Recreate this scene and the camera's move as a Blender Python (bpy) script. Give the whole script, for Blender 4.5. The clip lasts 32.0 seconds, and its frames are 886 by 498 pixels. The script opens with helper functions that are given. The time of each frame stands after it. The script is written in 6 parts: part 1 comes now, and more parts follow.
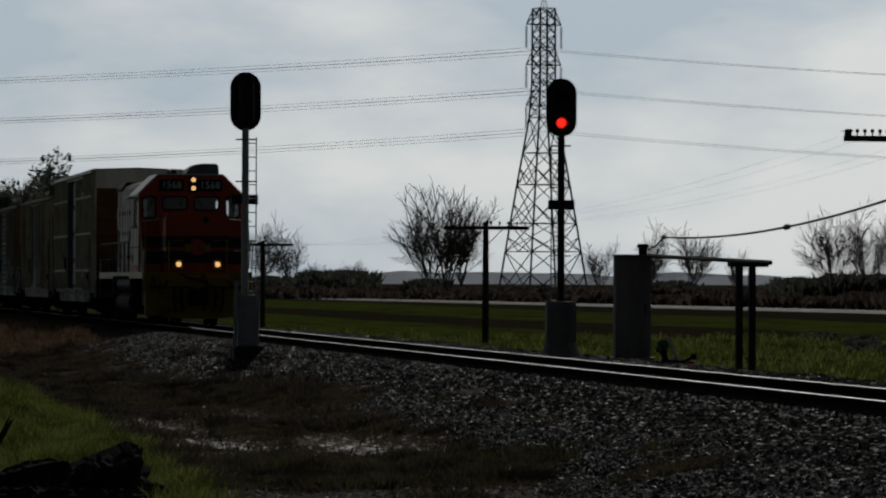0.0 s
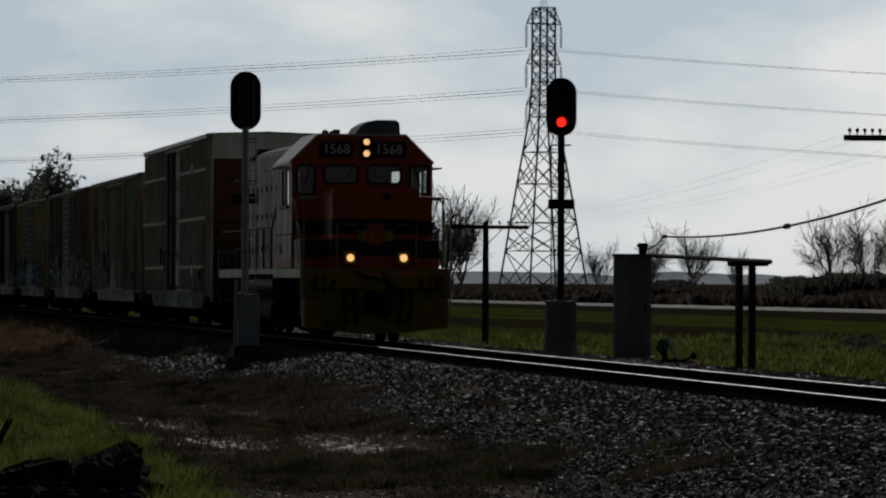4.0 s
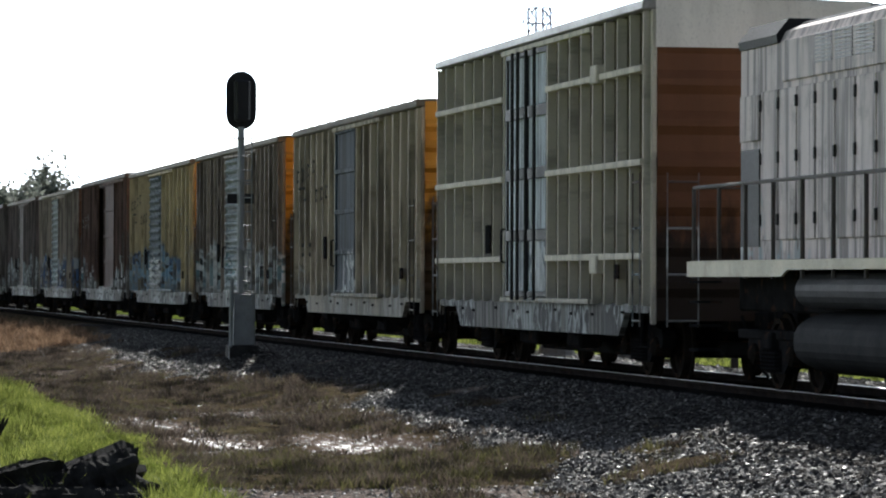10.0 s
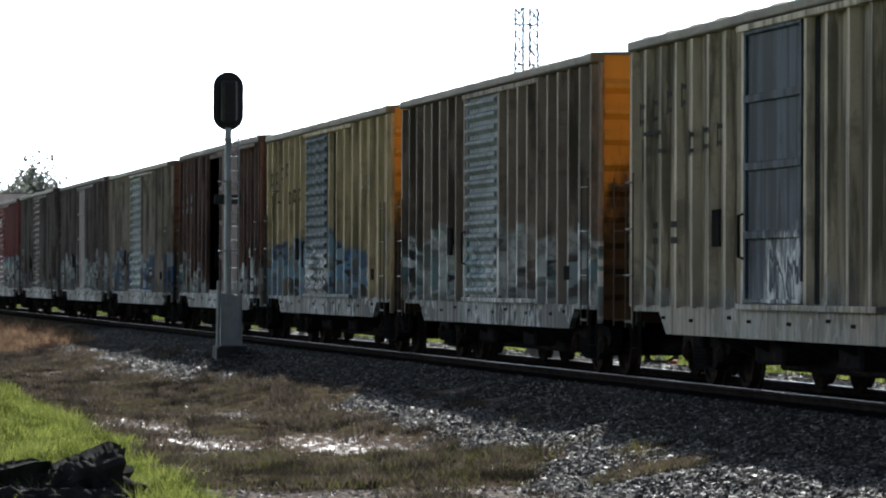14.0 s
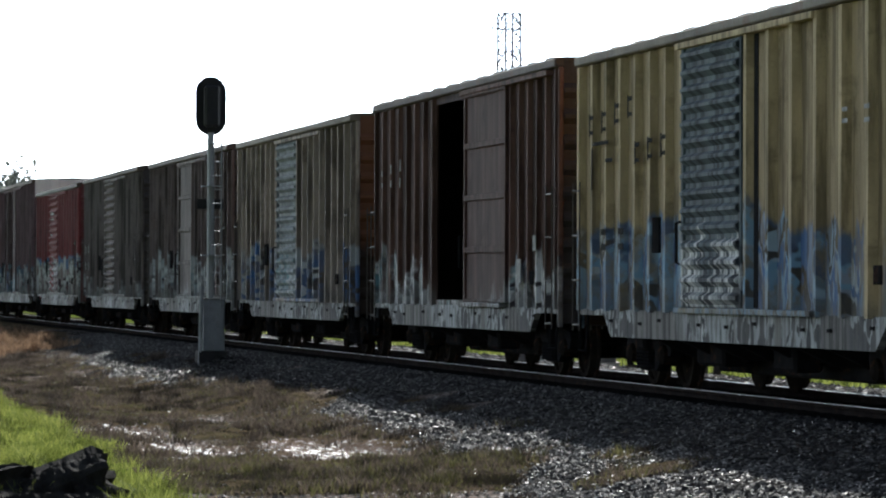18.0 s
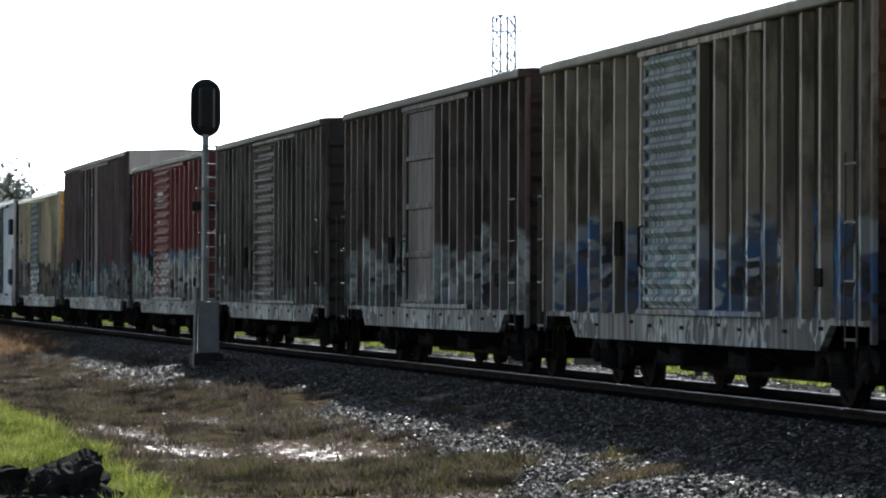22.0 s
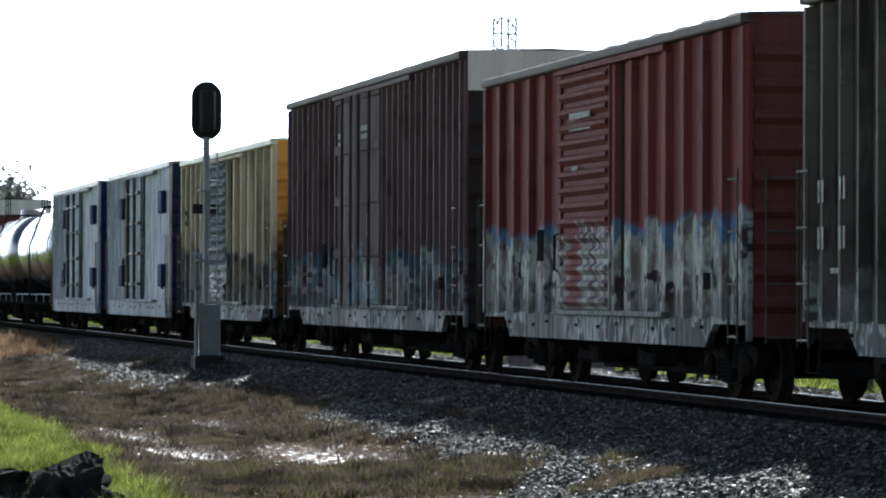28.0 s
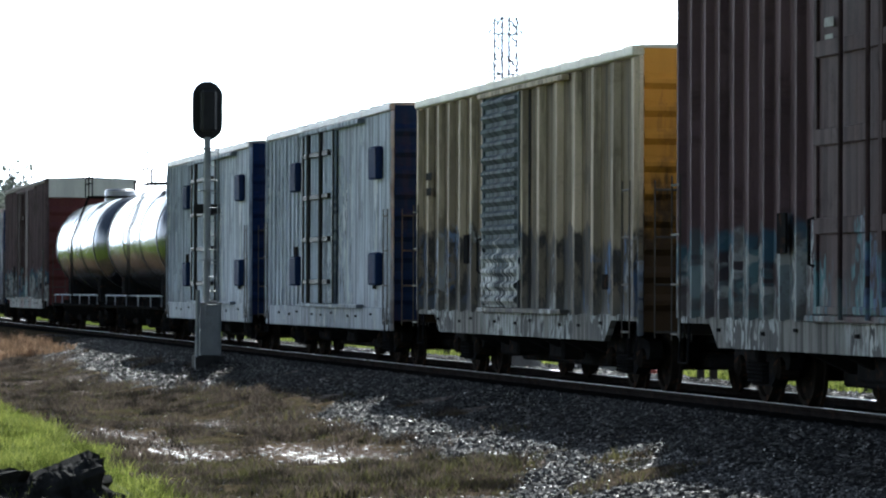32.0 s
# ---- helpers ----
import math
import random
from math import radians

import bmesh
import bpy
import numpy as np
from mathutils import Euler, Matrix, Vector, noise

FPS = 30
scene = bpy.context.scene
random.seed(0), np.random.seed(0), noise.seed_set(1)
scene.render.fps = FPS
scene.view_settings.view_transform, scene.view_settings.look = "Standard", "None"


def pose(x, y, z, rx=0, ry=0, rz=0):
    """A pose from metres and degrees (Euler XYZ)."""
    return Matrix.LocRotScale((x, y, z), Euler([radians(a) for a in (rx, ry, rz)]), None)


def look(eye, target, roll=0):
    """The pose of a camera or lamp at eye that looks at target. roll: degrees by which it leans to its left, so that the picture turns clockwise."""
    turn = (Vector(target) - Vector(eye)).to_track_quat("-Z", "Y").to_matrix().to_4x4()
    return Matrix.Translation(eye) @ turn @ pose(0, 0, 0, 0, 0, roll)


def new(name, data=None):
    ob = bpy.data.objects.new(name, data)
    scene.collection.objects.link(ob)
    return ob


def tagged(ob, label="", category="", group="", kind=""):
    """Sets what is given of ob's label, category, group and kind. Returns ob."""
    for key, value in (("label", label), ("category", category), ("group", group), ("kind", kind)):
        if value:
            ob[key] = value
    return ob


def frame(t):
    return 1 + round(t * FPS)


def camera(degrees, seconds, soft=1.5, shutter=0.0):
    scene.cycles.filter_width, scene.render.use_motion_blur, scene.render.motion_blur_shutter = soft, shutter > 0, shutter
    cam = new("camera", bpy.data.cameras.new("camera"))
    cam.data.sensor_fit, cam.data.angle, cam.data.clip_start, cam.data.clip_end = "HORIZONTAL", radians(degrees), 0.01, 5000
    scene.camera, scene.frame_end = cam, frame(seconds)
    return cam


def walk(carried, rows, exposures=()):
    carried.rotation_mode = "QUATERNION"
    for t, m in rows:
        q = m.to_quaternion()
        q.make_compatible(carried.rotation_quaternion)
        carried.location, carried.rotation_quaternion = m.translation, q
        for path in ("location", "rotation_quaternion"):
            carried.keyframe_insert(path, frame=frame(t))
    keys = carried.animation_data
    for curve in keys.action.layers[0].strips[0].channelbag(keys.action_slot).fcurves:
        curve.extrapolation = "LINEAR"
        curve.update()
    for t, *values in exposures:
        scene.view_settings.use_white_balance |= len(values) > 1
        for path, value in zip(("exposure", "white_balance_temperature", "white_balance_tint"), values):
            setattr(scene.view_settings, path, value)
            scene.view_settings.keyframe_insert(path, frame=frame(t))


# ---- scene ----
SPEED = 8.14                                   # metres a second, along +X, before the small changes of pace in GAIN
GAIN = ((0.0, -0.3), (5.5, -0.2), (9.0, 0.0), (14.0, 0.3), (17.0, 0.45), (20.0, 0.65), (22.0, 0.75), (25.0, 0.75), (28.0, 0.7), (32.0, 0.5))
HEADING, PITCH, ROLL = 79.833, 0.470, 0.197    # degrees
EYE = (0.0, -13.463, 1.319)                    # rail tops lie at z = 0
cam = camera(12.722, 32.0, 2.1)


def aim(right, up):
    """The camera's pose, turned from its first aim by thousandths of a degree."""
    a, p = radians(HEADING - right / 1000), radians(PITCH + up / 1000)
    e = Vector(EYE)
    return look(e, e + Vector((-math.sin(a) * math.cos(p), math.cos(a) * math.cos(p), math.sin(p))), ROLL)


walk(cam, [
    (0, aim(-0, 0)), (0.5, aim(-0, 0)), (1, aim(-0, -12)), (3, aim(-0, -12)), (3.5, aim(-0, -12)),
    (5.5, aim(-0, 0)), (6, aim(-0, -12)), (7.5, aim(-0, -12)), (8, aim(-0, 0)), (8.5, aim(6, 0)),
    (9, aim(12, -12)), (10, aim(63, -12)), (10.5, aim(50, -12)), (11, aim(56, 0)), (11.5, aim(62, -6)),
    (12, aim(112, -12)), (13, aim(112, -12)), (13.5, aim(137, -12)), (14, aim(249, 0)), (14.5, aim(324, 6)),
    (16.5, aim(512, 51)), (17.5, aim(505, 51)), (18, aim(499, 69)), (19, aim(549, 75)), (19.5, aim(561, 81)),
    (20, aim(536, 75)), (20.5, aim(524, 75)), (21.5, aim(574, 106)), (22, aim(574, 100)), (22.5, aim(574, 106)),
    (23, aim(561, 112)), (23.5, aim(561, 112)), (24, aim(561, 125)), (24.5, aim(536, 125)), (25, aim(574, 125)),
    (25.5, aim(574, 138)), (27.5, aim(567, 125)), (28, aim(561, 138)), (28.5, aim(567, 143)), (29, aim(561, 138)),
    (29.5, aim(574, 143)), (30, aim(574, 150)), (30.5, aim(580, 138)), (31, aim(574, 125)), (31.5, aim(574, 125)),
    (32, aim(549, 137)),
], exposures=[(0.0, -2.45, 6350, 8), (3.5, -2.35, 6350, 9), (5.5, -2.15, 6400, 9), (6.0, -2.05, 6400, 9), (7.0, -1.32, 6300, 10), (8.2, 0.15, 6150, 10), (9.0, 0.62, 6100, 10), (12.0, 1.0, 5980, 9), (25.0, 1.12, 5950, 9), (28.0, 1.2, 5750, 7), (32.0, 1.15, 5700, 6)])

# ---- world and sun ----
CLOUD_LIT, CLOUD_BASE = 3.9, 0.34
SUN_AZ, SUN_EL = 15.5, 32.5                    # degrees off the track's far end, and above the horizon
to_sun = Vector((-math.cos(radians(SUN_AZ)) * math.cos(radians(SUN_EL)),
                 math.sin(radians(SUN_AZ)) * math.cos(radians(SUN_EL)), math.sin(radians(SUN_EL))))
sun = new("sun", bpy.data.lights.new("sun", "SUN"))
sun.data.energy, sun.data.angle, sun.data.color = 5.0, radians(0.6), (1.0, 0.94, 0.84)
sun.matrix_world = look((0, 0, 60), Vector((0, 0, 60)) - to_sun)

world = bpy.data.worlds.new("sky")
scene.world = world
world.use_nodes = True
wn, wl = world.node_tree.nodes, world.node_tree.links
wn.clear()


def wnode(kind, **values):
    n = wn.new(kind)
    for k, v in values.items():
        n.inputs[k].default_value = v
    return n


sky = wn.new("ShaderNodeTexSky")
sky.sky_type, sky.sun_disc = "NISHITA", False
sky.sun_elevation, sky.sun_rotation = radians(SUN_EL), math.atan2(to_sun.x, to_sun.y)
sky.air_density, sky.dust_density = 1.0, 0.6


def wmath(op, a, b=0.0, c=0.0):
    n = wn.new("ShaderNodeMath")
    n.operation = op
    for s, v in zip(n.inputs, (a, b, c)):
        if isinstance(v, bpy.types.NodeSocket):
            wl.new(v, s)
        else:
            s.default_value = v
    return n.outputs[0]


coord = wn.new("ShaderNodeTexCoord")
stretch = wn.new("ShaderNodeMapping")
stretch.inputs["Scale"].default_value = (8.0, 8.0, 22.0)
stretch.inputs["Location"].default_value = (2.35, 1.1, 0.62)
clouds = wnode("ShaderNodeTexNoise", Scale=1.0, Detail=8.0, Roughness=0.52)
wl.new(coord.outputs["Generated"], stretch.inputs["Vector"])
wl.new(stretch.outputs["Vector"], clouds.inputs["Vector"])
split = wn.new("ShaderNodeSeparateXYZ")
wl.new(coord.outputs["Generated"], split.inputs[0])
# a cloud bank low in the sky, brightest towards the sun, thinning overhead
bank = wn.new("ShaderNodeMapRange")
bank.interpolation_type = "SMOOTHSTEP"
for s, v in zip(bank.inputs, (0.0, 0.10, 0.34, 1.0, 0.03)):
    s.default_value = v
wl.new(split.outputs[2], bank.inputs[0])
facing = wn.new("ShaderNodeVectorMath")
facing.operation = "DOT_PRODUCT"
facing.inputs[1].default_value = to_sun
wl.new(coord.outputs["Generated"], facing.inputs[0])
lit = wmath("POWER", wmath("MULTIPLY_ADD", facing.outputs["Value"], 0.5, 0.5), 3.0)
puff = wn.new("ShaderNodeValToRGB")
puff.color_ramp.elements[0].position, puff.color_ramp.elements[0].color = 0.42, (0.66, 0.745, 0.82, 1)
puff.color_ramp.elements[1].position, puff.color_ramp.elements[1].color = 0.62, (1.06, 1.06, 1.03, 1)
wl.new(clouds.outputs["Fac"], puff.inputs["Fac"])
cloud_sky = wn.new("ShaderNodeBackground")
wl.new(puff.outputs["Color"], cloud_sky.inputs["Color"])
wl.new(wmath("MULTIPLY_ADD", lit, CLOUD_LIT, CLOUD_BASE), cloud_sky.inputs["Strength"])
blue_sky = wnode("ShaderNodeBackground", Strength=0.025)
wl.new(sky.outputs["Color"], blue_sky.inputs["Color"])
mix = wn.new("ShaderNodeMixShader")
out = wn.new("ShaderNodeOutputWorld")
wl.new(bank.outputs[0], mix.inputs["Fac"])
wl.new(blue_sky.outputs["Background"], mix.inputs[1])
wl.new(cloud_sky.outputs["Background"], mix.inputs[2])
wl.new(mix.outputs["Shader"], out.inputs["Surface"])


# ---- materials ----
class Nodes:
    """A small builder for one node material."""

    def __init__(self, name):
        self.m = bpy.data.materials.new(name)
        self.m.use_nodes = True
        self.n, self.l = self.m.node_tree.nodes, self.m.node_tree.links
        self.p = self.n["Principled BSDF"]

    def put(self, socket, value):
        if isinstance(value, bpy.types.NodeSocket):
            self.l.new(value, socket)
        elif isinstance(value, tuple) and len(value) == 3 and socket.type == "RGBA":
            socket.default_value = (*value, 1)
        else:
            socket.default_value = value

    def math(self, op, a, b=0.0, c=0.0):
        n = self.n.new("ShaderNodeMath")
        n.operation = op
        for s, v in zip(n.inputs, (a, b, c)):
            self.put(s, v)
        return n.outputs[0]

    def step(self, x, lo, hi):
        n = self.n.new("ShaderNodeMapRange")
        n.interpolation_type = "SMOOTHSTEP"
        for s, v in zip(n.inputs, (x, lo, hi, 0.0, 1.0)):
            self.put(s, v)
        return n.outputs[0]

    def mix(self, f, a, b):
        n = self.n.new("ShaderNodeMix")
        n.data_type = "RGBA"
        self.put(n.inputs[0], f), self.put(n.inputs[6], a), self.put(n.inputs[7], b)
        return n.outputs[2]

    def coords(self, scale=(1, 1, 1), world_space=False, shift=(0, 0, 0)):
        c = self.n.new("ShaderNodeNewGeometry").outputs["Position"] if world_space else self.n.new("ShaderNodeTexCoord").outputs["Object"]
        m = self.n.new("ShaderNodeMapping")
        m.inputs["Scale"].default_value = scale
        m.inputs["Location"].default_value = shift
        self.l.new(c, m.inputs["Vector"])
        return m.outputs["Vector"]

    def axes(self, world_space=False):
        n = self.n.new("ShaderNodeSeparateXYZ")
        self.l.new(self.coords((1, 1, 1), world_space), n.inputs[0])
        return n.outputs[0], n.outputs[1], n.outputs[2]

    def noise(self, v, scale, detail=3.0, rough=0.55):
        n = self.n.new("ShaderNodeTexNoise")
        self.l.new(v, n.inputs["Vector"])
        n.inputs["Scale"].default_value, n.inputs["Detail"].default_value, n.inputs["Roughness"].default_value = scale, detail, rough
        return n.outputs["Fac"]

    def cells(self, v, scale):
        n = self.n.new("ShaderNodeTexVoronoi")
        self.l.new(v, n.inputs["Vector"])
        n.inputs["Scale"].default_value = scale
        return n.outputs["Color"], n.outputs["Distance"]

    def ramp(self, f, *stops):
        n = self.n.new("ShaderNodeValToRGB")
        e = n.color_ramp.elements
        while len(e) < len(stops):
            e.new(0.5)
        for s, (at, c) in zip(e, stops):
            s.position, s.color = at, (*c, 1)
        self.put(n.inputs[0], f)
        return n.outputs[0]

    def bump(self, h, strength, distance=0.02):
        n = self.n.new("ShaderNodeBump")
        n.inputs["Strength"].default_value, n.inputs["Distance"].default_value = strength, distance
        self.l.new(h, n.inputs["Height"])
        self.l.new(n.outputs[0], self.p.inputs["Normal"])

    def done(self, colour, rough=0.7, metal=0.0):
        self.put(self.p.inputs["Base Color"], colour)
        self.put(self.p.inputs["Roughness"], rough)
        self.put(self.p.inputs["Metallic"], metal)
        return self.m


def tint(c, k):
    return tuple(min(1.0, x * k) for x in c)


def worn(name, base, rough=0.6, metal=0.0, var=0.35, scale=3.0, bump=0.15, rust=0.0, streak=False, sheen=0.3):
    """Plain worn surface: broad stains, fine grain, optional rust and run-down streaks."""
    n = Nodes(name)
    v = n.coords((1, 1, 0.18) if streak else (1, 1, 1))
    broad, fine = n.noise(v, scale, 4), n.noise(n.coords(), scale * 14, 3)
    col = n.ramp(broad, (0.3, tint(base, 1 - var)), (0.7, tint(base, 1 + var)))
    col = n.mix(n.math("MULTIPLY", n.step(fine, 0.5, 0.75), 0.35), col, tint(base, 0.55))
    if rust:
        col = n.mix(n.math("MULTIPLY", n.step(n.noise(v, scale * 2.3, 5, 0.65), 0.55, 0.66), rust), col, (0.13, 0.06, 0.03))
    n.bump(fine, bump)
    n.p.inputs["Specular IOR Level"].default_value = sheen
    return n.done(col, n.math("MULTIPLY_ADD", fine, 0.3, rough - 0.15), metal)


def car_paint(name, base, tags=(), top=1.9, amount=0.6, rust=0.3, fade=0.3, rough=0.75, seed=0, dust=0.5, cell=1.4, soot=0.75, amp=3.6, crest=None):
    """Weathered freight-car paint: run-down streaks, rust, road dust at the foot, and sprayed letter shapes over the lower half."""
    n = Nodes(name)
    x, y, z = n.axes()
    k = (seed * 7.31, 0, seed * 3.17)
    v = n.coords((1.3, 0, 0.16), False, k)
    runs, fine = n.noise(v, 3.0, 5, 0.6), n.noise(n.coords(), 30, 3)
    col = n.ramp(runs, (0.32, tint(base, 1 - fade)), (0.5, base), (0.72, tint(base, 1 + fade)))
    col = n.mix(n.math("MULTIPLY", n.step(n.noise(n.coords((1, 0.3, 0.4), False, k), 2.2, 6, 0.7), 0.55, 0.68), rust), col, (0.10, 0.055, 0.035))
    col = n.mix(n.math("MULTIPLY", n.step(fine, 0.52, 0.72), 0.25), col, tint(base, 0.5))
    grime = n.noise(n.coords((1.9, 0, 0.09), False, k), 2.4, 6, 0.65)
    col = n.mix(n.math("MULTIPLY", n.step(grime, 0.47, 0.58), soot), col, tint(base, 0.16))
    blotch = n.noise(n.coords((0.9, 0, 0.8), False, k), 1.4, 6, 0.7)
    col = n.mix(n.math("MULTIPLY", n.step(blotch, 0.52, 0.66), 0.55), col, tint(base, 0.3))
    if tags:
        m = len(tags)
        warp = n.n.new("ShaderNodeVectorMath")
        warp.operation = "MULTIPLY_ADD"
        wv = n.n.new("ShaderNodeTexNoise")
        wv.inputs["Scale"].default_value, wv.inputs["Detail"].default_value = 1.3, 3.0
        n.l.new(n.coords((1, 0, 1), False, k), wv.inputs["Vector"])
        n.l.new(wv.outputs["Color"], warp.inputs[0])
        warp.inputs[1].default_value = (0.7, 0.0, 0.35)
        n.l.new(n.coords((1.0, 0, 0.45), False, k), warp.inputs[2])
        colour, _ = n.cells(warp.outputs[0], cell)
        sep = n.n.new("ShaderNodeSeparateColor")
        n.l.new(colour, sep.inputs[0])
        spray = n.ramp(sep.outputs[0], *[(0.1 + 0.8 * i / max(1, m - 1), c) for i, c in enumerate(tags)])
        rim = n.n.new("ShaderNodeTexVoronoi")
        rim.feature = "DISTANCE_TO_EDGE"
        rim.inputs["Scale"].default_value = cell
        n.l.new(warp.outputs[0], rim.inputs["Vector"])
        spray = n.mix(n.math("MULTIPLY", n.step(rim.outputs["Distance"], 0.06, 0.03), 0.6), spray, (0.03, 0.035, 0.045))
        strokes = n.noise(n.coords((1.6, 0, 0.5), False, (k[0] + 3.7, 0, k[2])), 2.2, 4, 0.6)
        spray = n.mix(n.math("MULTIPLY", n.step(strokes, 0.60, 0.64), 0.85), spray, tags[0])
        line = n.noise(n.coords((1.5, 0, 0.8), False, (k[0] + 5.3, 0, k[2])), 1.5, 3, 0.5)
        spray = n.mix(n.step(n.math("ABSOLUTE", n.math("SUBTRACT", line, 0.5)), 0.035, 0.02), spray, tags[0])
        spray = n.mix(n.step(n.math("ABSOLUTE", n.math("SUBTRACT", line, 0.41)), 0.035, 0.02), spray, (0.03, 0.035, 0.045))
        spray = n.mix(n.math("MULTIPLY", n.step(n.noise(n.coords((2, 0, 0.4), False, k), 4.0, 5, 0.7), 0.46, 0.58), 0.65), spray, tint(base, 0.5))
        rise = n.noise(n.coords((1.0, 0, 0.25), False, (k[0] + 9.1, 0, k[2])), 1.0, 6, 0.65)
        edge = n.math("MULTIPLY_ADD", rise, amp, top - amp / 2)
        low = n.step(n.math("SUBTRACT", edge, z), -0.03, 0.1)
        if crest:
            fringe = n.math("MULTIPLY_ADD", n.noise(n.coords((1.5, 0, 0.6), False, k), 1.7, 4, 0.6), 2.2, -0.95)
            spray = n.mix(n.math("MULTIPLY", n.step(n.math("SUBTRACT", n.math("ADD", z, fringe), edge), -0.08, 0.08), 0.85), spray, crest)
        if amount < 0.9:
            low = n.math("MULTIPLY", low, n.step(n.noise(n.coords((0.5, 0, 0.1), False, k), 1.0, 2), 0.42, 0.5))
        col = n.mix(n.math("MULTIPLY", low, amount), col, spray)
    if dust:
        foot = n.math("MULTIPLY_ADD", n.noise(n.coords((2.4, 0, 0.3), False, k), 2.0, 5, 0.65), 1.7, 0.42)
        col = n.mix(n.math("MULTIPLY", n.step(n.math("SUBTRACT", foot, z), -0.12, 0.3), dust), col, (0.14, 0.14, 0.134))
    n.bump(n.math("ADD", fine, n.noise(n.coords(), 2.0, 2)), 0.25, 0.01)
    n.p.inputs["Specular IOR Level"].default_value = 0.06
    return n.done(col, n.math("MULTIPLY_ADD", fine, 0.25, rough - 0.12))


def glow(name, colour, strength):
    n = Nodes(name)
    n.p.inputs["Emission Color"].default_value, n.p.inputs["Emission Strength"].default_value = (*colour, 1), strength
    return n.done((0.6, 0.55, 0.45), 0.3)


WHITE, PALE, BLUE, TEAL, BLACK, SKYB = (0.74, 0.76, 0.76), (0.45, 0.49, 0.50), (0.05, 0.13, 0.30), (0.10, 0.24, 0.28), (0.025, 0.028, 0.035), (0.18, 0.34, 0.50)
M_UNDER = worn("dirty_black_steel", (0.018, 0.018, 0.0195), 0.9, 0.0, 0.4, 2.0, 0.3, 0.25, False, 0.0)
M_WHEEL = worn("worn_wheel_steel", (0.022, 0.019, 0.017), 0.85, 0.0, 0.4, 3.0, 0.2, 0.3, False, 0.0)
M_RUNG = worn("grimy_grab_iron", (0.07, 0.062, 0.056), 0.6, 0.0, 0.3, 3.0, 0.1, 0.3)
M_TREAD = worn("bright_rail_steel", (0.27, 0.27, 0.28), 0.42, 1.0, 0.15, 6.0, 0.05)
M_RAIL = worn("dark_rusty_rail", (0.022, 0.019, 0.018), 0.9, 0.0, 0.3, 3.0, 0.2, 0.1, False, 0.0)
M_TIE = worn("weathered_tie_timber", (0.019, 0.0185, 0.018), 0.95, 0.0, 0.4, 2.5, 0.5, 0.0, False, 0.0)
M_STEEL = worn("grey_painted_steel", (0.27, 0.285, 0.30), 0.55, 0.2, 0.2, 2.0, 0.1, 0.15)
M_DARKPOLE = worn("dark_creosoted_timber", (0.035, 0.03, 0.027), 0.85, 0.0, 0.4, 2.0, 0.4)
M_BLACK = worn("matt_black_paint", (0.012, 0.012, 0.013), 0.6, 0.0, 0.3, 3.0, 0.1)
M_CONC = worn("weathered_concrete", (0.30, 0.29, 0.27), 0.85, 0.0, 0.25, 2.5, 0.3)
M_GALV = worn("galvanised_steel", (0.19, 0.195, 0.2), 0.5, 0.0, 0.15, 1.0, 0.05)
M_WIRE = worn("dark_cable", (0.05, 0.05, 0.055), 0.6, 0.3, 0.1, 1.0, 0.0)
M_INS = worn("glazed_insulator", (0.10, 0.11, 0.11), 0.2, 0.0, 0.2, 4.0, 0.0)
M_GLASS = Nodes("dark_window_glass")
M_GLASS.p.inputs["Transmission Weight"].default_value = 0.92
M_GLASS = M_GLASS.done((0.55, 0.6, 0.6), 0.04)


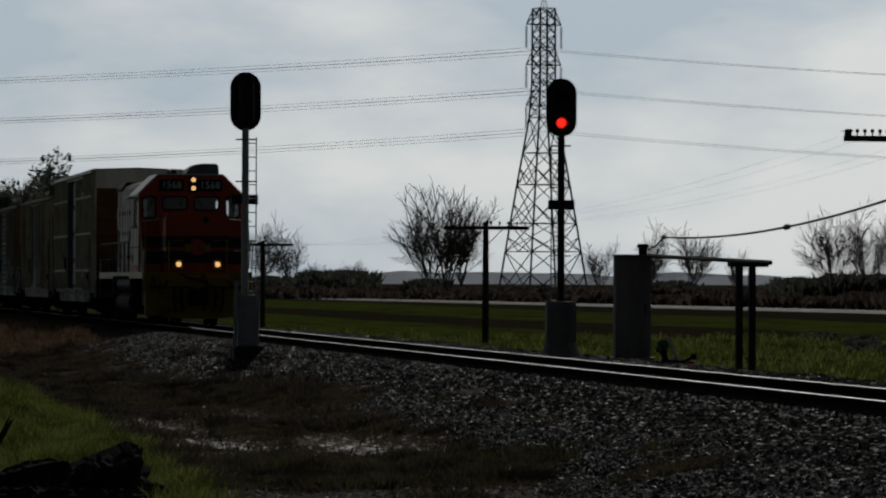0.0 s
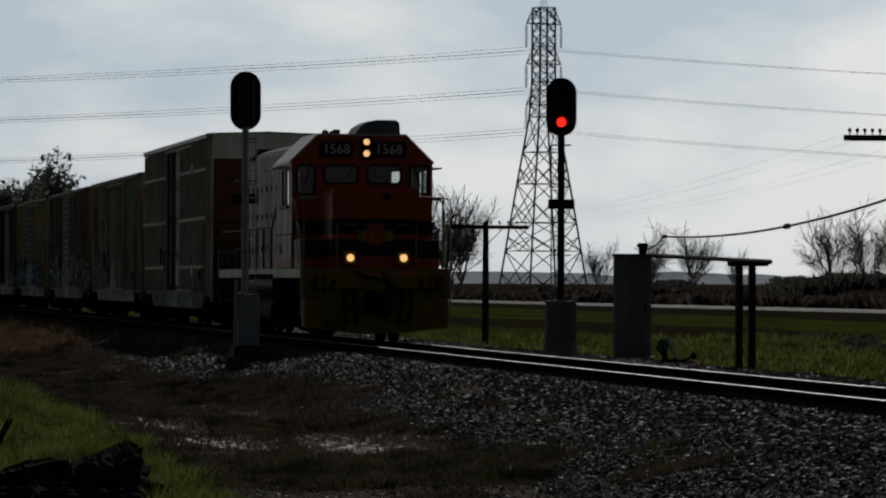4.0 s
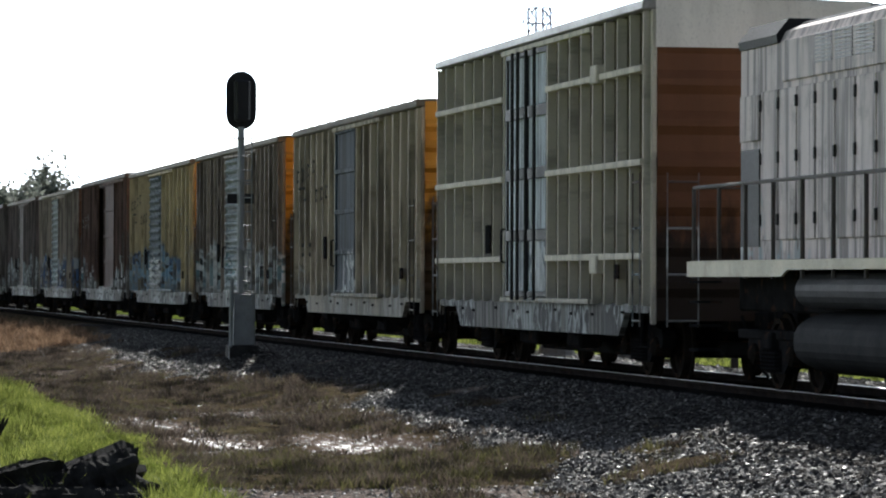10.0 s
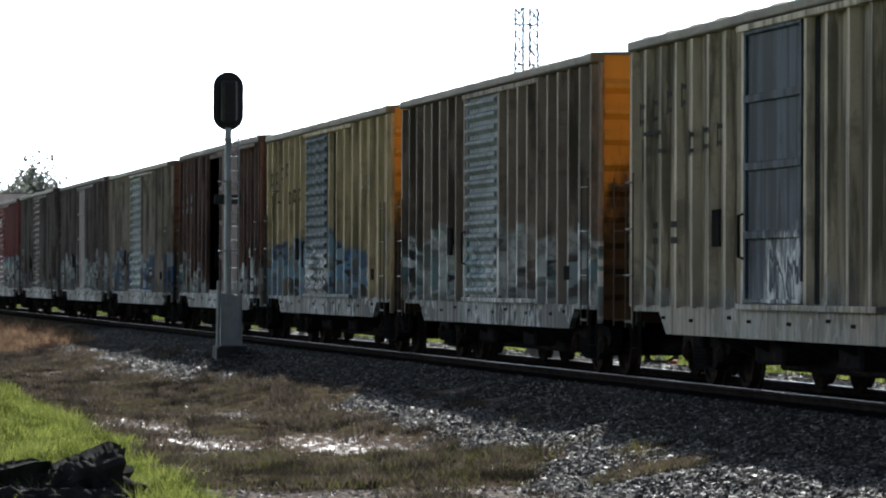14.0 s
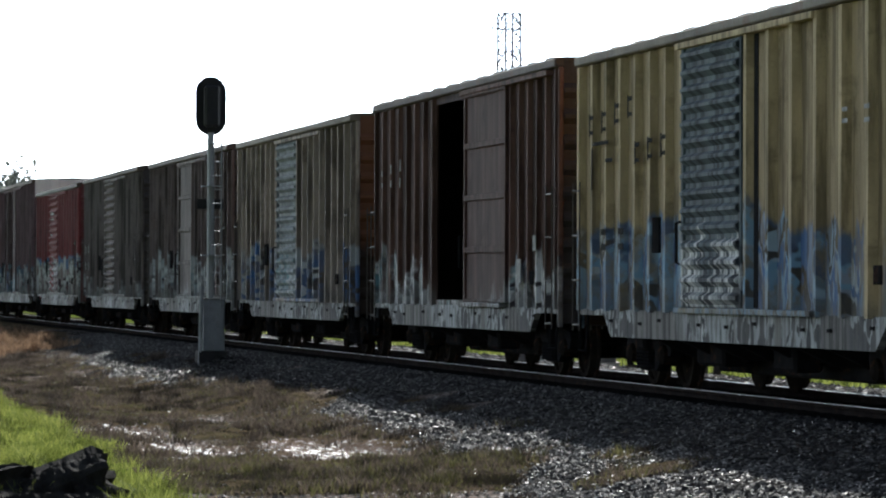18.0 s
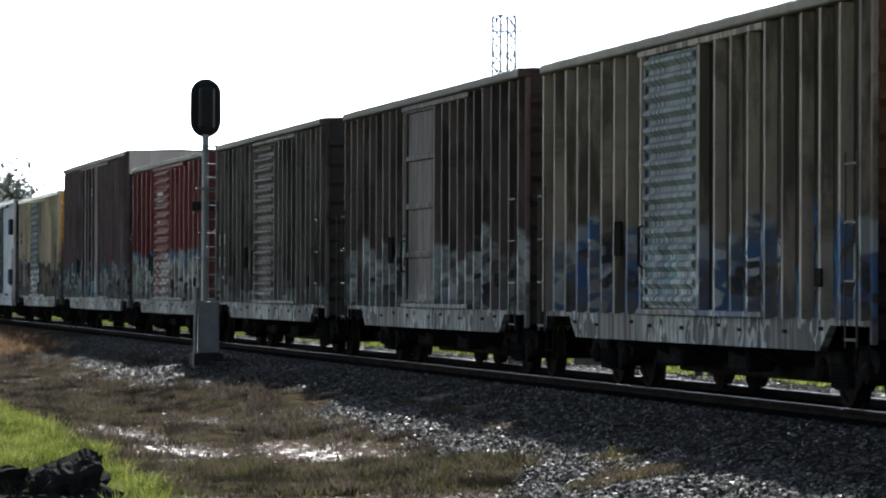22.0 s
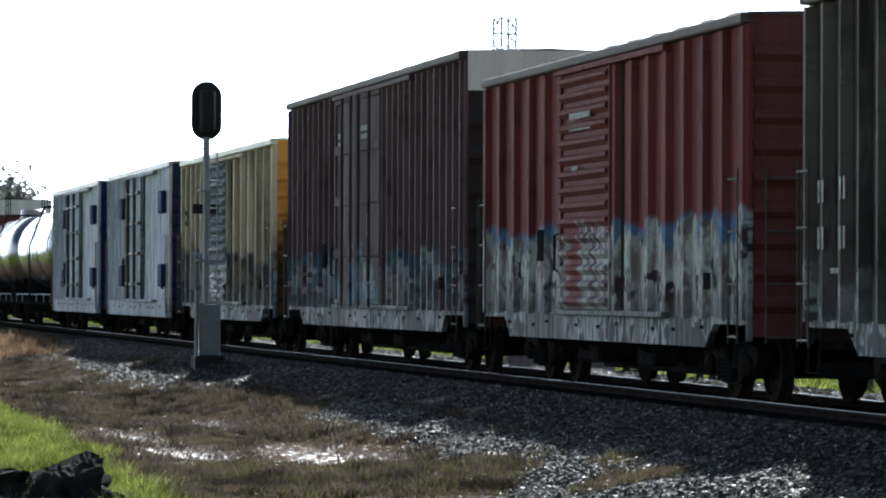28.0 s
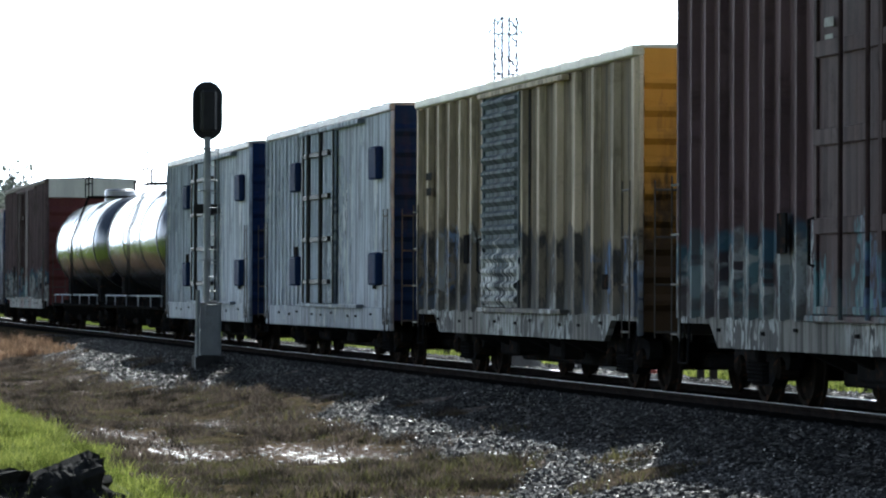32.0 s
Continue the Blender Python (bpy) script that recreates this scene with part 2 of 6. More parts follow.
# ---- mesh building ----
class Shape:
    """Collects vertices and faces of one mesh."""

    def __init__(self):
        self.v, self.f, self.smooth, self.weld = [], [], False, False

    def add(self, vs, fs):
        k = len(self.v)
        self.v += [tuple(p) for p in vs]
        self.f += [tuple(i + k for i in q) for q in fs]
        return self

    def box(self, x0, x1, y0, y1, z0, z1, c=0.0):
        """A box; c cuts its edges."""
        if x0 > x1: x0, x1 = x1, x0
        if y0 > y1: y0, y1 = y1, y0
        if z0 > z1: z0, z1 = z1, z0
        if not c:
            return self.add([(x, y, z) for x in (x0, x1) for y in (y0, y1) for z in (z0, z1)],
                            [(0, 1, 3, 2), (4, 6, 7, 5), (0, 4, 5, 1), (2, 3, 7, 6), (0, 2, 6, 4), (1, 5, 7, 3)])
        c = min(c, (x1 - x0) / 2.2, (y1 - y0) / 2.2, (z1 - z0) / 2.2)
        vs, at = [], {}
        for i in (0, 1):
            for j in (0, 1):
                for k in (0, 1):
                    full = ((x0, x1)[i], (y0, y1)[j], (z0, z1)[k])
                    cut = (full[0] + (c, -c)[i], full[1] + (c, -c)[j], full[2] + (c, -c)[k])
                    for a in range(3):
                        at[i, j, k, a] = len(vs)
                        vs.append(tuple(full[b] if b == a else cut[b] for b in range(3)))
        fs = []
        for a in range(3):
            b, d = [q for q in range(3) if q != a]
            for s in (0, 1):
                ring = []
                for p, q in ((0, 0), (1, 0), (1, 1), (0, 1)):
                    key = [0, 0, 0]
                    key[a], key[b], key[d] = s, p, q
                    ring.append(at[(*key, a)])
                fs.append(tuple(ring if (s == 1) != (a == 1) else ring[::-1]))
            for p in (0, 1):
                for q in (0, 1):
                    lo, hi = [0, 0, 0], [0, 0, 0]
                    lo[b], lo[d], hi[b], hi[d] = p, q, p, q
                    hi[a] = 1
                    quad = (at[(*lo, b)], at[(*hi, b)], at[(*hi, d)], at[(*lo, d)])
                    fs.append(quad if ((p + q + (a == 1)) % 2 == 0) else quad[::-1])
        for i in (0, 1):
            for j in (0, 1):
                for k in (0, 1):
                    tri = (at[i, j, k, 0], at[i, j, k, 1], at[i, j, k, 2])
                    fs.append(tri if (i + j + k) % 2 else tri[::-1])
        return self.add(vs, fs)

    def tube(self, p, q, r0, r1=None, n=8, caps=True):
        p, q = Vector(p), Vector(q)
        r1 = r0 if r1 is None else r1
        d = (q - p).normalized()
        a = d.orthogonal().normalized()
        b = d.cross(a)
        vs = []
        for c, r in ((p, r0), (q, r1)):
            for i in range(n):
                t = 2 * math.pi * i / n
                vs.append(c + (a * math.cos(t) + b * math.sin(t)) * r)
        fs = [(i, (i + 1) % n, n + (i + 1) % n, n + i) for i in range(n)]
        if caps:
            fs += [tuple(range(n))[::-1], tuple(range(n, 2 * n))]
        return self.add(vs, fs)

    def run(self, pts, r, n=6):
        """One bent tube through the points."""
        pts = [Vector(p) for p in pts]
        vs, fs, side = [], [], None
        for i, p in enumerate(pts):
            d = (pts[min(i + 1, len(pts) - 1)] - pts[max(i - 1, 0)]).normalized()
            side = d.orthogonal().normalized() if side is None else (side - d * side.dot(d)).normalized()
            up = d.cross(side)
            for k in range(n):
                t = 2 * math.pi * k / n
                vs.append(p + (side * math.cos(t) + up * math.sin(t)) * r)
        for i in range(len(pts) - 1):
            fs += [(i * n + k, i * n + (k + 1) % n, (i + 1) * n + (k + 1) % n, (i + 1) * n + k) for k in range(n)]
        m = (len(pts) - 1) * n
        fs += [tuple(range(n))[::-1], tuple(range(m, m + n))]
        return self.add(vs, fs)

    def extrude(self, outline, axis, a, b):
        """A closed outline of two coordinates, drawn out along an axis ('x', 'y' or 'z') from a to b."""
        n = len(outline)
        def at(u, w, s):
            return {"x": (s, u, w), "y": (u, s, w), "z": (u, w, s)}[axis]
        vs = [at(u, w, a) for u, w in outline] + [at(u, w, b) for u, w in outline]
        return self.add(vs, [(i, (i + 1) % n, n + (i + 1) % n, n + i) for i in range(n)] + [tuple(range(n))[::-1], tuple(range(n, 2 * n))])

    def lathe(self, profile, n=24, axis="x", centre=(0, 0, 0)):
        """Rings of (position along the axis, radius)."""
        cx, cy, cz = centre
        vs, fs = [], []
        for s, r in profile:
            for i in range(n):
                t = 2 * math.pi * i / n
                u, w = r * math.cos(t), r * math.sin(t)
                vs.append({"x": (cx + s, cy + u, cz + w), "y": (cx + u, cy + s, cz + w), "z": (cx + u, cy + w, cz + s)}[axis])
        for k in range(len(profile) - 1):
            for i in range(n):
                j = (i + 1) % n
                fs.append((k * n + i, k * n + j, (k + 1) * n + j, (k + 1) * n + i))
        fs += [tuple(range(n))[::-1], tuple(range((len(profile) - 1) * n, len(profile) * n))]
        return self.add(vs, fs)

    def mesh(self, name, material):
        me = bpy.data.meshes.new(name)
        me.from_pydata(self.v, [], self.f)
        bm = bmesh.new()
        bm.from_mesh(me)
        if self.weld:
            bmesh.ops.remove_doubles(bm, verts=bm.verts, dist=0.0005)
        if len(bm.faces) < 60000:
            bmesh.ops.recalc_face_normals(bm, faces=bm.faces)
        for f in bm.faces:
            f.smooth = self.smooth
        bm.to_mesh(me)
        bm.free()
        me.materials.append(material)
        return me


def part(name, shape, material, parent=None, label="", at=None):
    """Links a shape, or a mesh that is ready, as one object under its thing or part."""
    me = shape.mesh(name, material) if isinstance(shape, Shape) else shape
    ob = new(name, me)
    if parent is not None:
        ob.parent = parent
    if at is not None:
        ob.location = at
    return tagged(ob, label) if label else ob


def letters(name, text, size, material, parent, m, label=""):
    cu = bpy.data.curves.new(name, "FONT")
    cu.body, cu.size, cu.align_x, cu.align_y, cu.extrude, cu.resolution_u = text, size, "CENTER", "CENTER", 0.003, 2
    tmp = bpy.data.objects.new(name, cu)
    me = bpy.data.meshes.new_from_object(tmp)
    bpy.data.objects.remove(tmp)
    me.materials.clear()
    me.materials.append(material)
    ob = new(name, me)
    ob.parent = parent
    ob.matrix_basis = m
    return tagged(ob, label) if label else ob


def holed_wall(s, axis, at, thick, a0, a1, z0, z1, holes):
    """A wall across an axis with rectangular openings (lo, hi, bottom, top)."""
    s.weld = True
    us = sorted({a0, a1, *[h[0] for h in holes], *[h[1] for h in holes]})
    ws = sorted({z0, z1, *[h[2] for h in holes], *[h[3] for h in holes]})
    for u0, u1 in zip(us, us[1:]):
        run = None
        for w0, w1 in zip(ws, ws[1:]):
            open_here = any(h[0] <= (u0 + u1) / 2 <= h[1] and h[2] <= (w0 + w1) / 2 <= h[3] for h in holes)
            if open_here:
                if run: s.box(*((at, at + thick, u0, u1) if axis == "x" else (u0, u1, at, at + thick)), *run)
                run = None
            else:
                run = (run[0], w1) if run else (w0, w1)
        if run: s.box(*((at, at + thick, u0, u1) if axis == "x" else (u0, u1, at, at + thick)), *run)
    return s


# ---- ground ----
def profile(y):
    """Height of the bed and the land across the track."""
    pts = ((-400, -0.9), (-30, -0.85), (-9, -0.82), (-5.2, -0.78), (-3.4, -0.42), (-2.0, -0.13), (2.0, -0.13), (3.6, -0.22), (5.6, -0.36), (8.5, -0.8), (30, -0.85), (400, -0.9))
    for (y0, z0), (y1, z1) in zip(pts, pts[1:]):
        if y <= y1:
            return z0 + (z1 - z0) * max(0.0, (y - y0) / (y1 - y0))
    return pts[-1][1]


POOLS = ((-57.6, -7.35, 3.4, 0.85), (-51.2, -7.2, 2.8, 1.0), (-50.0, -5.5, 5.2, 1.0))


def lawn_edge(x):
    return float(np.interp(x, (-110, -77, -65, -52, -45, -38, -30), (-7.4, -8.2, -8.15, -8.4, -8.55, -8.85, -9.2))) + 0.35 * noise.noise((x * 0.35, 0.0, 2.0))


def cover(x, y):
    """What covers the near land: gravel, weeds and lawn, each 0 to 1."""
    lawn = min(1.0, max(0.0, (lawn_edge(x) - y) / 0.3 + 0.5))
    edge = float(np.interp(x, (-118, -111, -84, -76, -70, -61, -57, -47, -43.5, -41.5, -39.5, -38.5, -34), (-2.5, -4.0, -4.7, -4.3, -3.5, -3.5, -4.4, -4.5, -4.3, -4.5, -5.0, -5.3, -5.8)))
    ragged = 0.75 * noise.noise((x * 0.45, y * 0.7, 5.0)) + 0.35 * noise.noise((x * 1.3, y * 1.8, 6.0))
    gravel = min(1.0, max(0.0, (y - edge + ragged) / 0.35 + 0.5)) * (1 - lawn)
    patch = 0.5 + 1.5 * noise.noise((x * 0.22, y * 0.5, 9.0)) + 0.7 * noise.noise((x * 0.8, y * 1.3, 4.0))
    strip = 1.0 if -46.8 < x < -39.6 and y < -4.3 else -1.2 if x >= -39.6 else 0.0
    weed = min(1.0, max(0.0, patch + 0.35 + 0.55 * strip)) * (1 - gravel) * (1 - lawn)
    clump = max(0.0, noise.noise((x * 0.55, y * 0.9, 14.0)) - 0.28) * 4.0
    return gravel * (1 - min(1.0, clump)), max(weed, min(1.0, clump) * gravel * (1.0 if y < -3.0 else 0.0)), lawn


def wet(x, y):
    """How far a spot lies in the low wet hollows beside the bed, 0 to 1."""
    return max(0.0, max(1 - ((x - a) / c) ** 2 - ((y - b) / d) ** 2 for a, b, c, d in POOLS))


COVER_X, COVER_Y, COVER = -131.0, -13.0, None


def spot_cover(x, y):
    """The cover looked up on a fine grid, made once."""
    global COVER
    if COVER is None:
        COVER = [[cover(COVER_X + 0.2 * i, COVER_Y + 0.12 * j) for j in range(100)] for i in range(510)]
    return COVER[min(509, max(0, round((x - COVER_X) / 0.2)))][min(99, max(0, round((y - COVER_Y) / 0.12)))]


def height(x, y):
    z = profile(y)
    if abs(y) > 1.9 and -130 < x < 20 and y < 40:
        rough = min(1.0, (abs(y) - 1.9) / 1.5)
        w = wet(x, y)
        z += rough * (1 - w) * (0.08 * noise.noise((x * 0.45, y * 0.8, 3.1)) + 0.05 * noise.noise((x * 1.5, y * 2.1, 7.7))) - 0.03 * w
        z += 0.26 * math.exp(-((x + 80.0) / 1.5) ** 2 - ((y + 3.15) / 0.62) ** 2)
        if y < -2.2:
            gravel, weed, lawn = spot_cover(x, y)
            z += 0.06 * lawn + weed * (1 - w) * 0.11 * max(0.0, noise.noise((x * 0.9, y * 1.5, 12.0)) + 0.2)
    return z


def spaced(*runs):
    out = []
    for a, b, step in runs:
        n = max(1, round((b - a) / step))
        out += [a + (b - a) * i / n for i in range(n)]
    return out + [runs[-1][1]]


xs = spaced((-4800, -800, 400), (-800, -200, 40), (-200, -100, 4), (-100, -30, 0.3), (-30, 20, 3), (20, 200, 30), (200, 2000, 450))
ys = spaced((-3000, -200, 400), (-200, -20, 20), (-20, -14, 1.5), (-14, -1.9, 0.25), (-1.9, 1.9, 0.95), (1.9, 12, 0.6), (12, 60, 6), (60, 200, 20), (200, 3000, 350))
ground_z = [[height(x, y) for y in ys] for x in xs]


def cell_of(steps, v):
    """The step of a rising list that holds v."""
    lo, hi = 0, len(steps) - 1
    while hi - lo > 1:
        mid = (lo + hi) // 2
        lo, hi = (mid, hi) if steps[mid] <= v else (lo, mid)
    return lo


def on_ground(x, y):
    """Height of the ground sheet itself at a spot."""
    i, j = cell_of(xs, x), cell_of(ys, y)
    u, v = (x - xs[i]) / (xs[i + 1] - xs[i]), (y - ys[j]) / (ys[j + 1] - ys[j])
    return (ground_z[i][j] * (1 - u) + ground_z[i + 1][j] * u) * (1 - v) + (ground_z[i][j + 1] * (1 - u) + ground_z[i + 1][j + 1] * u) * v


ground_shape = Shape()
ground_shape.add([(x, y, ground_z[i][j]) for i, x in enumerate(xs) for j, y in enumerate(ys)],
                 [(i * len(ys) + j, (i + 1) * len(ys) + j, (i + 1) * len(ys) + j + 1, i * len(ys) + j + 1) for i in range(len(xs) - 1) for j in range(len(ys) - 1)])


def ground_material():
    n = Nodes("trackside_ground")
    x, y, z = n.axes(True)
    w = n.coords((1, 1, 1), True)
    wob = n.math("SUBTRACT", n.noise(w, 0.35, 4, 0.6), 0.5)
    wob_fine = n.math("SUBTRACT", n.noise(w, 1.4, 4, 0.6), 0.5)
    # gravel
    cell, dist = n.cells(w, 17.0)
    sep = n.n.new("ShaderNodeSeparateColor")
    n.l.new(cell, sep.inputs[0])
    gravel = n.ramp(sep.outputs[0], (0.0, (0.012, 0.012, 0.012)), (0.6, (0.034, 0.032, 0.030)), (0.93, (0.08, 0.075, 0.07)), (1.0, (0.3, 0.29, 0.27)))
    # dry weeds and bare earth
    weeds = n.ramp(n.noise(w, 2.6, 6, 0.7), (0.3, (0.028, 0.022, 0.016)), (0.5, (0.07, 0.055, 0.036)), (0.68, (0.12, 0.095, 0.06)))
    weeds = n.mix(n.math("MULTIPLY", n.step(n.noise(w, 0.5, 5, 0.65), 0.5, 0.66), n.math("MULTIPLY", n.noise(w, 5.0, 5, 0.7), 1.1)), weeds, (0.055, 0.06, 0.028))
    green = n.ramp(n.noise(w, 3.5, 5, 0.65), (0.3, (0.045, 0.07, 0.01)), (0.6, (0.11, 0.15, 0.02)), (0.8, (0.16, 0.19, 0.04)))
    # near side: gravel, weeds and lawn as they cover it, over bare pinkish earth with small stones
    mask = n.n.new("ShaderNodeAttribute")
    mask.attribute_name = "cover"
    part_of = n.n.new("ShaderNodeSeparateColor")
    n.l.new(mask.outputs["Color"], part_of.inputs[0])
    earth = n.ramp(n.noise(w, 7.0, 6, 0.75), (0.32, (0.035, 0.028, 0.024)), (0.5, (0.13, 0.105, 0.092)), (0.66, (0.30, 0.26, 0.24)))
    earth = n.mix(n.step(sep.outputs[0], 0.72, 0.8), earth, gravel)
    near = n.mix(n.step(n.math("MULTIPLY_ADD", wob_fine, 0.8, part_of.outputs[1]), 0.3, 0.55), earth, weeds)
    near = n.mix(n.step(n.math("MULTIPLY_ADD", wob_fine, 0.6, part_of.outputs[0]), 0.35, 0.6), near, gravel)
    near = n.mix(n.step(n.math("MULTIPLY_ADD", wob_fine, 0.6, part_of.outputs[2]), 0.4, 0.6), near, green)
    # far side: gravel, then meadow in green and fallow strips
    sway = n.math("MULTIPLY_ADD", n.math("SUBTRACT", n.noise(n.coords((0.02, 0.05, 1), True), 1.0, 3), 0.5), 10.0, y)
    fallow = n.math("MULTIPLY", n.step(sway, 19.0, 22.0), n.math("SUBTRACT", 1.0, n.step(sway, 30.0, 33.0)))
    fallow = n.math("MAXIMUM", fallow, n.step(sway, 46.0, 50.0))
    fallow = n.math("MAXIMUM", fallow, n.math("MULTIPLY", n.step(n.noise(n.coords((0.5, 2.0, 1), True), 0.16, 5, 0.65), 0.46, 0.6), 0.85))
    fallow = n.math("MAXIMUM", fallow, 0.3)
    meadow = n.mix(fallow, green, n.ramp(n.noise(w, 1.5, 4), (0.35, (0.025, 0.022, 0.015)), (0.7, (0.055, 0.046, 0.028))))
    far = n.mix(n.step(n.math("ADD", y, n.math("MULTIPLY", wob, 2.5)), 5.6, 6.6), gravel, meadow)
    far = n.mix(n.step(n.math("SUBTRACT", y, n.math("MULTIPLY_ADD", x, 0.0575, 88.0)), -2.0, 4.0), far, (0.06, 0.045, 0.032))
    col = n.mix(n.step(y, -0.2, 0.2), near, far)
    # the shadow along the middle of the bed, painted as near-black ground
    bed_shade = n.math("SUBTRACT", 1.0, n.step(n.math("ABSOLUTE", n.math("ADD", y, n.math("MULTIPLY", wob_fine, 0.5))), 1.3, 1.7))
    col = n.mix(n.math("MULTIPLY", bed_shade, 0.85), col, (0.014, 0.0135, 0.013))
    # standing water and wet mud in the low strip
    low = None
    for a, b, c, d in POOLS:
        dx, dy = n.math("DIVIDE", n.math("SUBTRACT", x, a), c), n.math("DIVIDE", n.math("SUBTRACT", y, b), d)
        e = n.math("SUBTRACT", 1.0, n.math("ADD", n.math("MULTIPLY", dx, dx), n.math("MULTIPLY", dy, dy)))
        low = e if low is None else n.math("MAXIMUM", low, e)
    low = n.math("MAXIMUM", low, 0.0)
    pools = n.noise(n.coords((0.55, 1.7, 1), True), 4.6, 10, 0.82)
    water = n.math("MULTIPLY", n.step(n.math("MULTIPLY_ADD", low, 0.12, pools), 0.615, 0.67), n.step(low, 0.02, 0.15))
    mud = n.step(n.math("MULTIPLY_ADD", low, 0.35, pools), 0.58, 0.72)
    col = n.mix(n.math("MULTIPLY", n.math("MULTIPLY", mud, 0.8), n.step(low, 0.02, 0.2)), col, (0.09, 0.068, 0.058))
    col = n.mix(water, col, (0.05, 0.045, 0.04))
    dry = n.math("SUBTRACT", 1.0, n.math("MULTIPLY", water, 0.55))
    relief = n.math("MULTIPLY", n.math("ADD", n.math("MULTIPLY", dist, -0.5), n.noise(w, 6.0, 6, 0.7)), dry)
    n.bump(relief, 0.9, 0.05)
    n.put(n.p.inputs["Specular IOR Level"], n.math("MULTIPLY", water, 0.3))
    return n.done(col, n.math("MULTIPLY_ADD", water, -0.46, 0.9))


M_GROUND = ground_material()
ground_mesh = ground_shape.mesh("ground", M_GROUND)
paint = []
for vx, vy, vz in ground_shape.v:
    paint += (*spot_cover(vx, vy), 1.0) if -130 < vx < 20 and vy < -1.5 else (0.0, 0.6, 1.0 if vy < -8.2 else 0.0, 1.0)
ground_mesh.color_attributes.new("cover", "FLOAT_COLOR", "POINT").data.foreach_set("color", paint)
ground = tagged(part("ground", ground_mesh, None), "flat trackside land with weeds, mud, gravel and meadow", "ground", kind="structure")

# far road behind the meadow
M_ROAD = worn("wet_asphalt", (0.11, 0.11, 0.115), 0.75, 0.0, 0.2, 0.05, 0.05, 0.0, False, 0.15)
road_shape = Shape()
road_shape.add([(x, 69 + 0.0575 * (x + 278) + d, h) for x in (-900, 120) for d, h in ((-3.4, -0.95), (-2.0, -0.7), (2.0, -0.7), (3.4, -0.95))],
               [(0, 1, 5, 4), (1, 2, 6, 5), (2, 3, 7, 6)])
tagged(part("road", road_shape, M_ROAD), "wet grey asphalt road across the meadow", "road", kind="structure")

# distant hills, with the haze put into their blue colour
M_HILL = worn("haze_coloured_hills", (0.30, 0.36, 0.46), 0.9, 0.0, 0.08, 0.002, 0.0)
hills = Shape()
line = [(-3600 + 40 * math.sin(i), 200 + 26 * i) for i in range(60)]
hv = []
for i, (x, y) in enumerate(line):
    h = 9 + 9 * noise.noise((i * 0.13, 0.4, 0)) + 4 * noise.noise((i * 0.5, 2.2, 0))
    hv += [(x + 200, y, -4), (x, y, h), (x - 300, y, -4)]
hills.add(hv, [q for i in range(len(line) - 1) for q in ((3 * i, 3 * i + 3, 3 * i + 4, 3 * i + 1), (3 * i + 1, 3 * i + 4, 3 * i + 5, 3 * i + 2))])
tagged(part("backdrop", hills, M_HILL), "low hills on the horizon, coloured blue for haze", "hills", kind="structure")

# ---- track ----
X0, X1 = -430.0, 30.0
track = tagged(new("railway_track"), "single track of steel rails on dark timber ties", "railway track", kind="structure")
rail_line = ((-0.036, 0), (0.036, 0), (0.036, -0.04), (0.012, -0.055), (0.012, -0.14), (0.075, -0.158), (0.075, -0.172), (-0.075, -0.172), (-0.075, -0.158), (-0.012, -0.14), (-0.012, -0.055), (-0.036, -0.04))
for side in (-0.755, 0.755):
    rail = part("rail", Shape().extrude([(side + a, b - 0.004) for a, b in rail_line], "x", X0, X1), M_RAIL, track, "rusty steel rail")
    part("railhead", Shape().box(X0, X1, side - 0.033, side + 0.033, -0.003, 0.0), M_TREAD, rail, "bright worn running surface")


# ---- train ----
TRAIN = []


def vehicle(name, centre, label, category):
    """An empty at rail height, at its place at 9 s; it moves with the train."""
    ob = tagged(new(name), label, category, "cars of the freight train" if name != "locomotive" else "")
    ob.location = (centre, 0, 0)
    TRAIN.append((ob, centre))
    return ob


WHEELSETS = []
R = 0.44
wheel_shape = Shape()
wheel_shape.smooth = False
for s in (-1, 1):
    prof = [(0.66, 0.50), (0.70, 0.50), (0.705, R + 0.005), (0.80, R - 0.005), (0.802, R - 0.07), (0.76, R - 0.08), (0.755, 0.16), (0.80, 0.13), (0.82, 0.085)]
    wheel_shape.lathe([(s * a, r) for a, r in prof], 28, "y")
wheel_shape.lathe([(-0.98, 0.075), (-0.82, 0.085), (-0.6, 0.085), (0.6, 0.085), (0.82, 0.085), (0.98, 0.075)], 12, "y")
ME_WHEEL = wheel_shape.mesh("wheelset", M_WHEEL)


ARCH = [(-1.25, 0.56), (-1.2, 0.66), (-0.55, 0.74), (0.55, 0.74), (1.2, 0.66), (1.25, 0.56), (1.18, 0.44), (1.05, 0.42), (1.02, 0.52), (0.74, 0.52), (0.66, 0.36), (0.42, 0.22), (-0.42, 0.22), (-0.66, 0.36), (-0.74, 0.52), (-1.02, 0.52), (-1.05, 0.42), (-1.18, 0.44)]
ME_FRAME = Shape().extrude(ARCH, "y", -0.09, 0.09).mesh("side_frame", M_UNDER)
ME_BOLSTER = Shape().box(-0.2, 0.2, -1.2, 1.2, 0.5, 0.72, 0.03).mesh("truck", M_UNDER)
sp = Shape()
sp.lathe([(0.25 + 0.023 * k, 0.1 if k % 2 else 0.08) for k in range(12)], 10, "z")
ME_SPRING = sp.mesh("spring", M_UNDER)
ME_CAP = Shape().lathe([(-0.12, 0.13), (0.1, 0.13), (0.14, 0.08)], 12, "y").mesh("bearing_cap", M_WHEEL)
ME_BEAM = Shape().box(-0.05, 0.05, -0.95, 0.95, 0.28, 0.46, 0.02).mesh("brake_beam", M_UNDER)
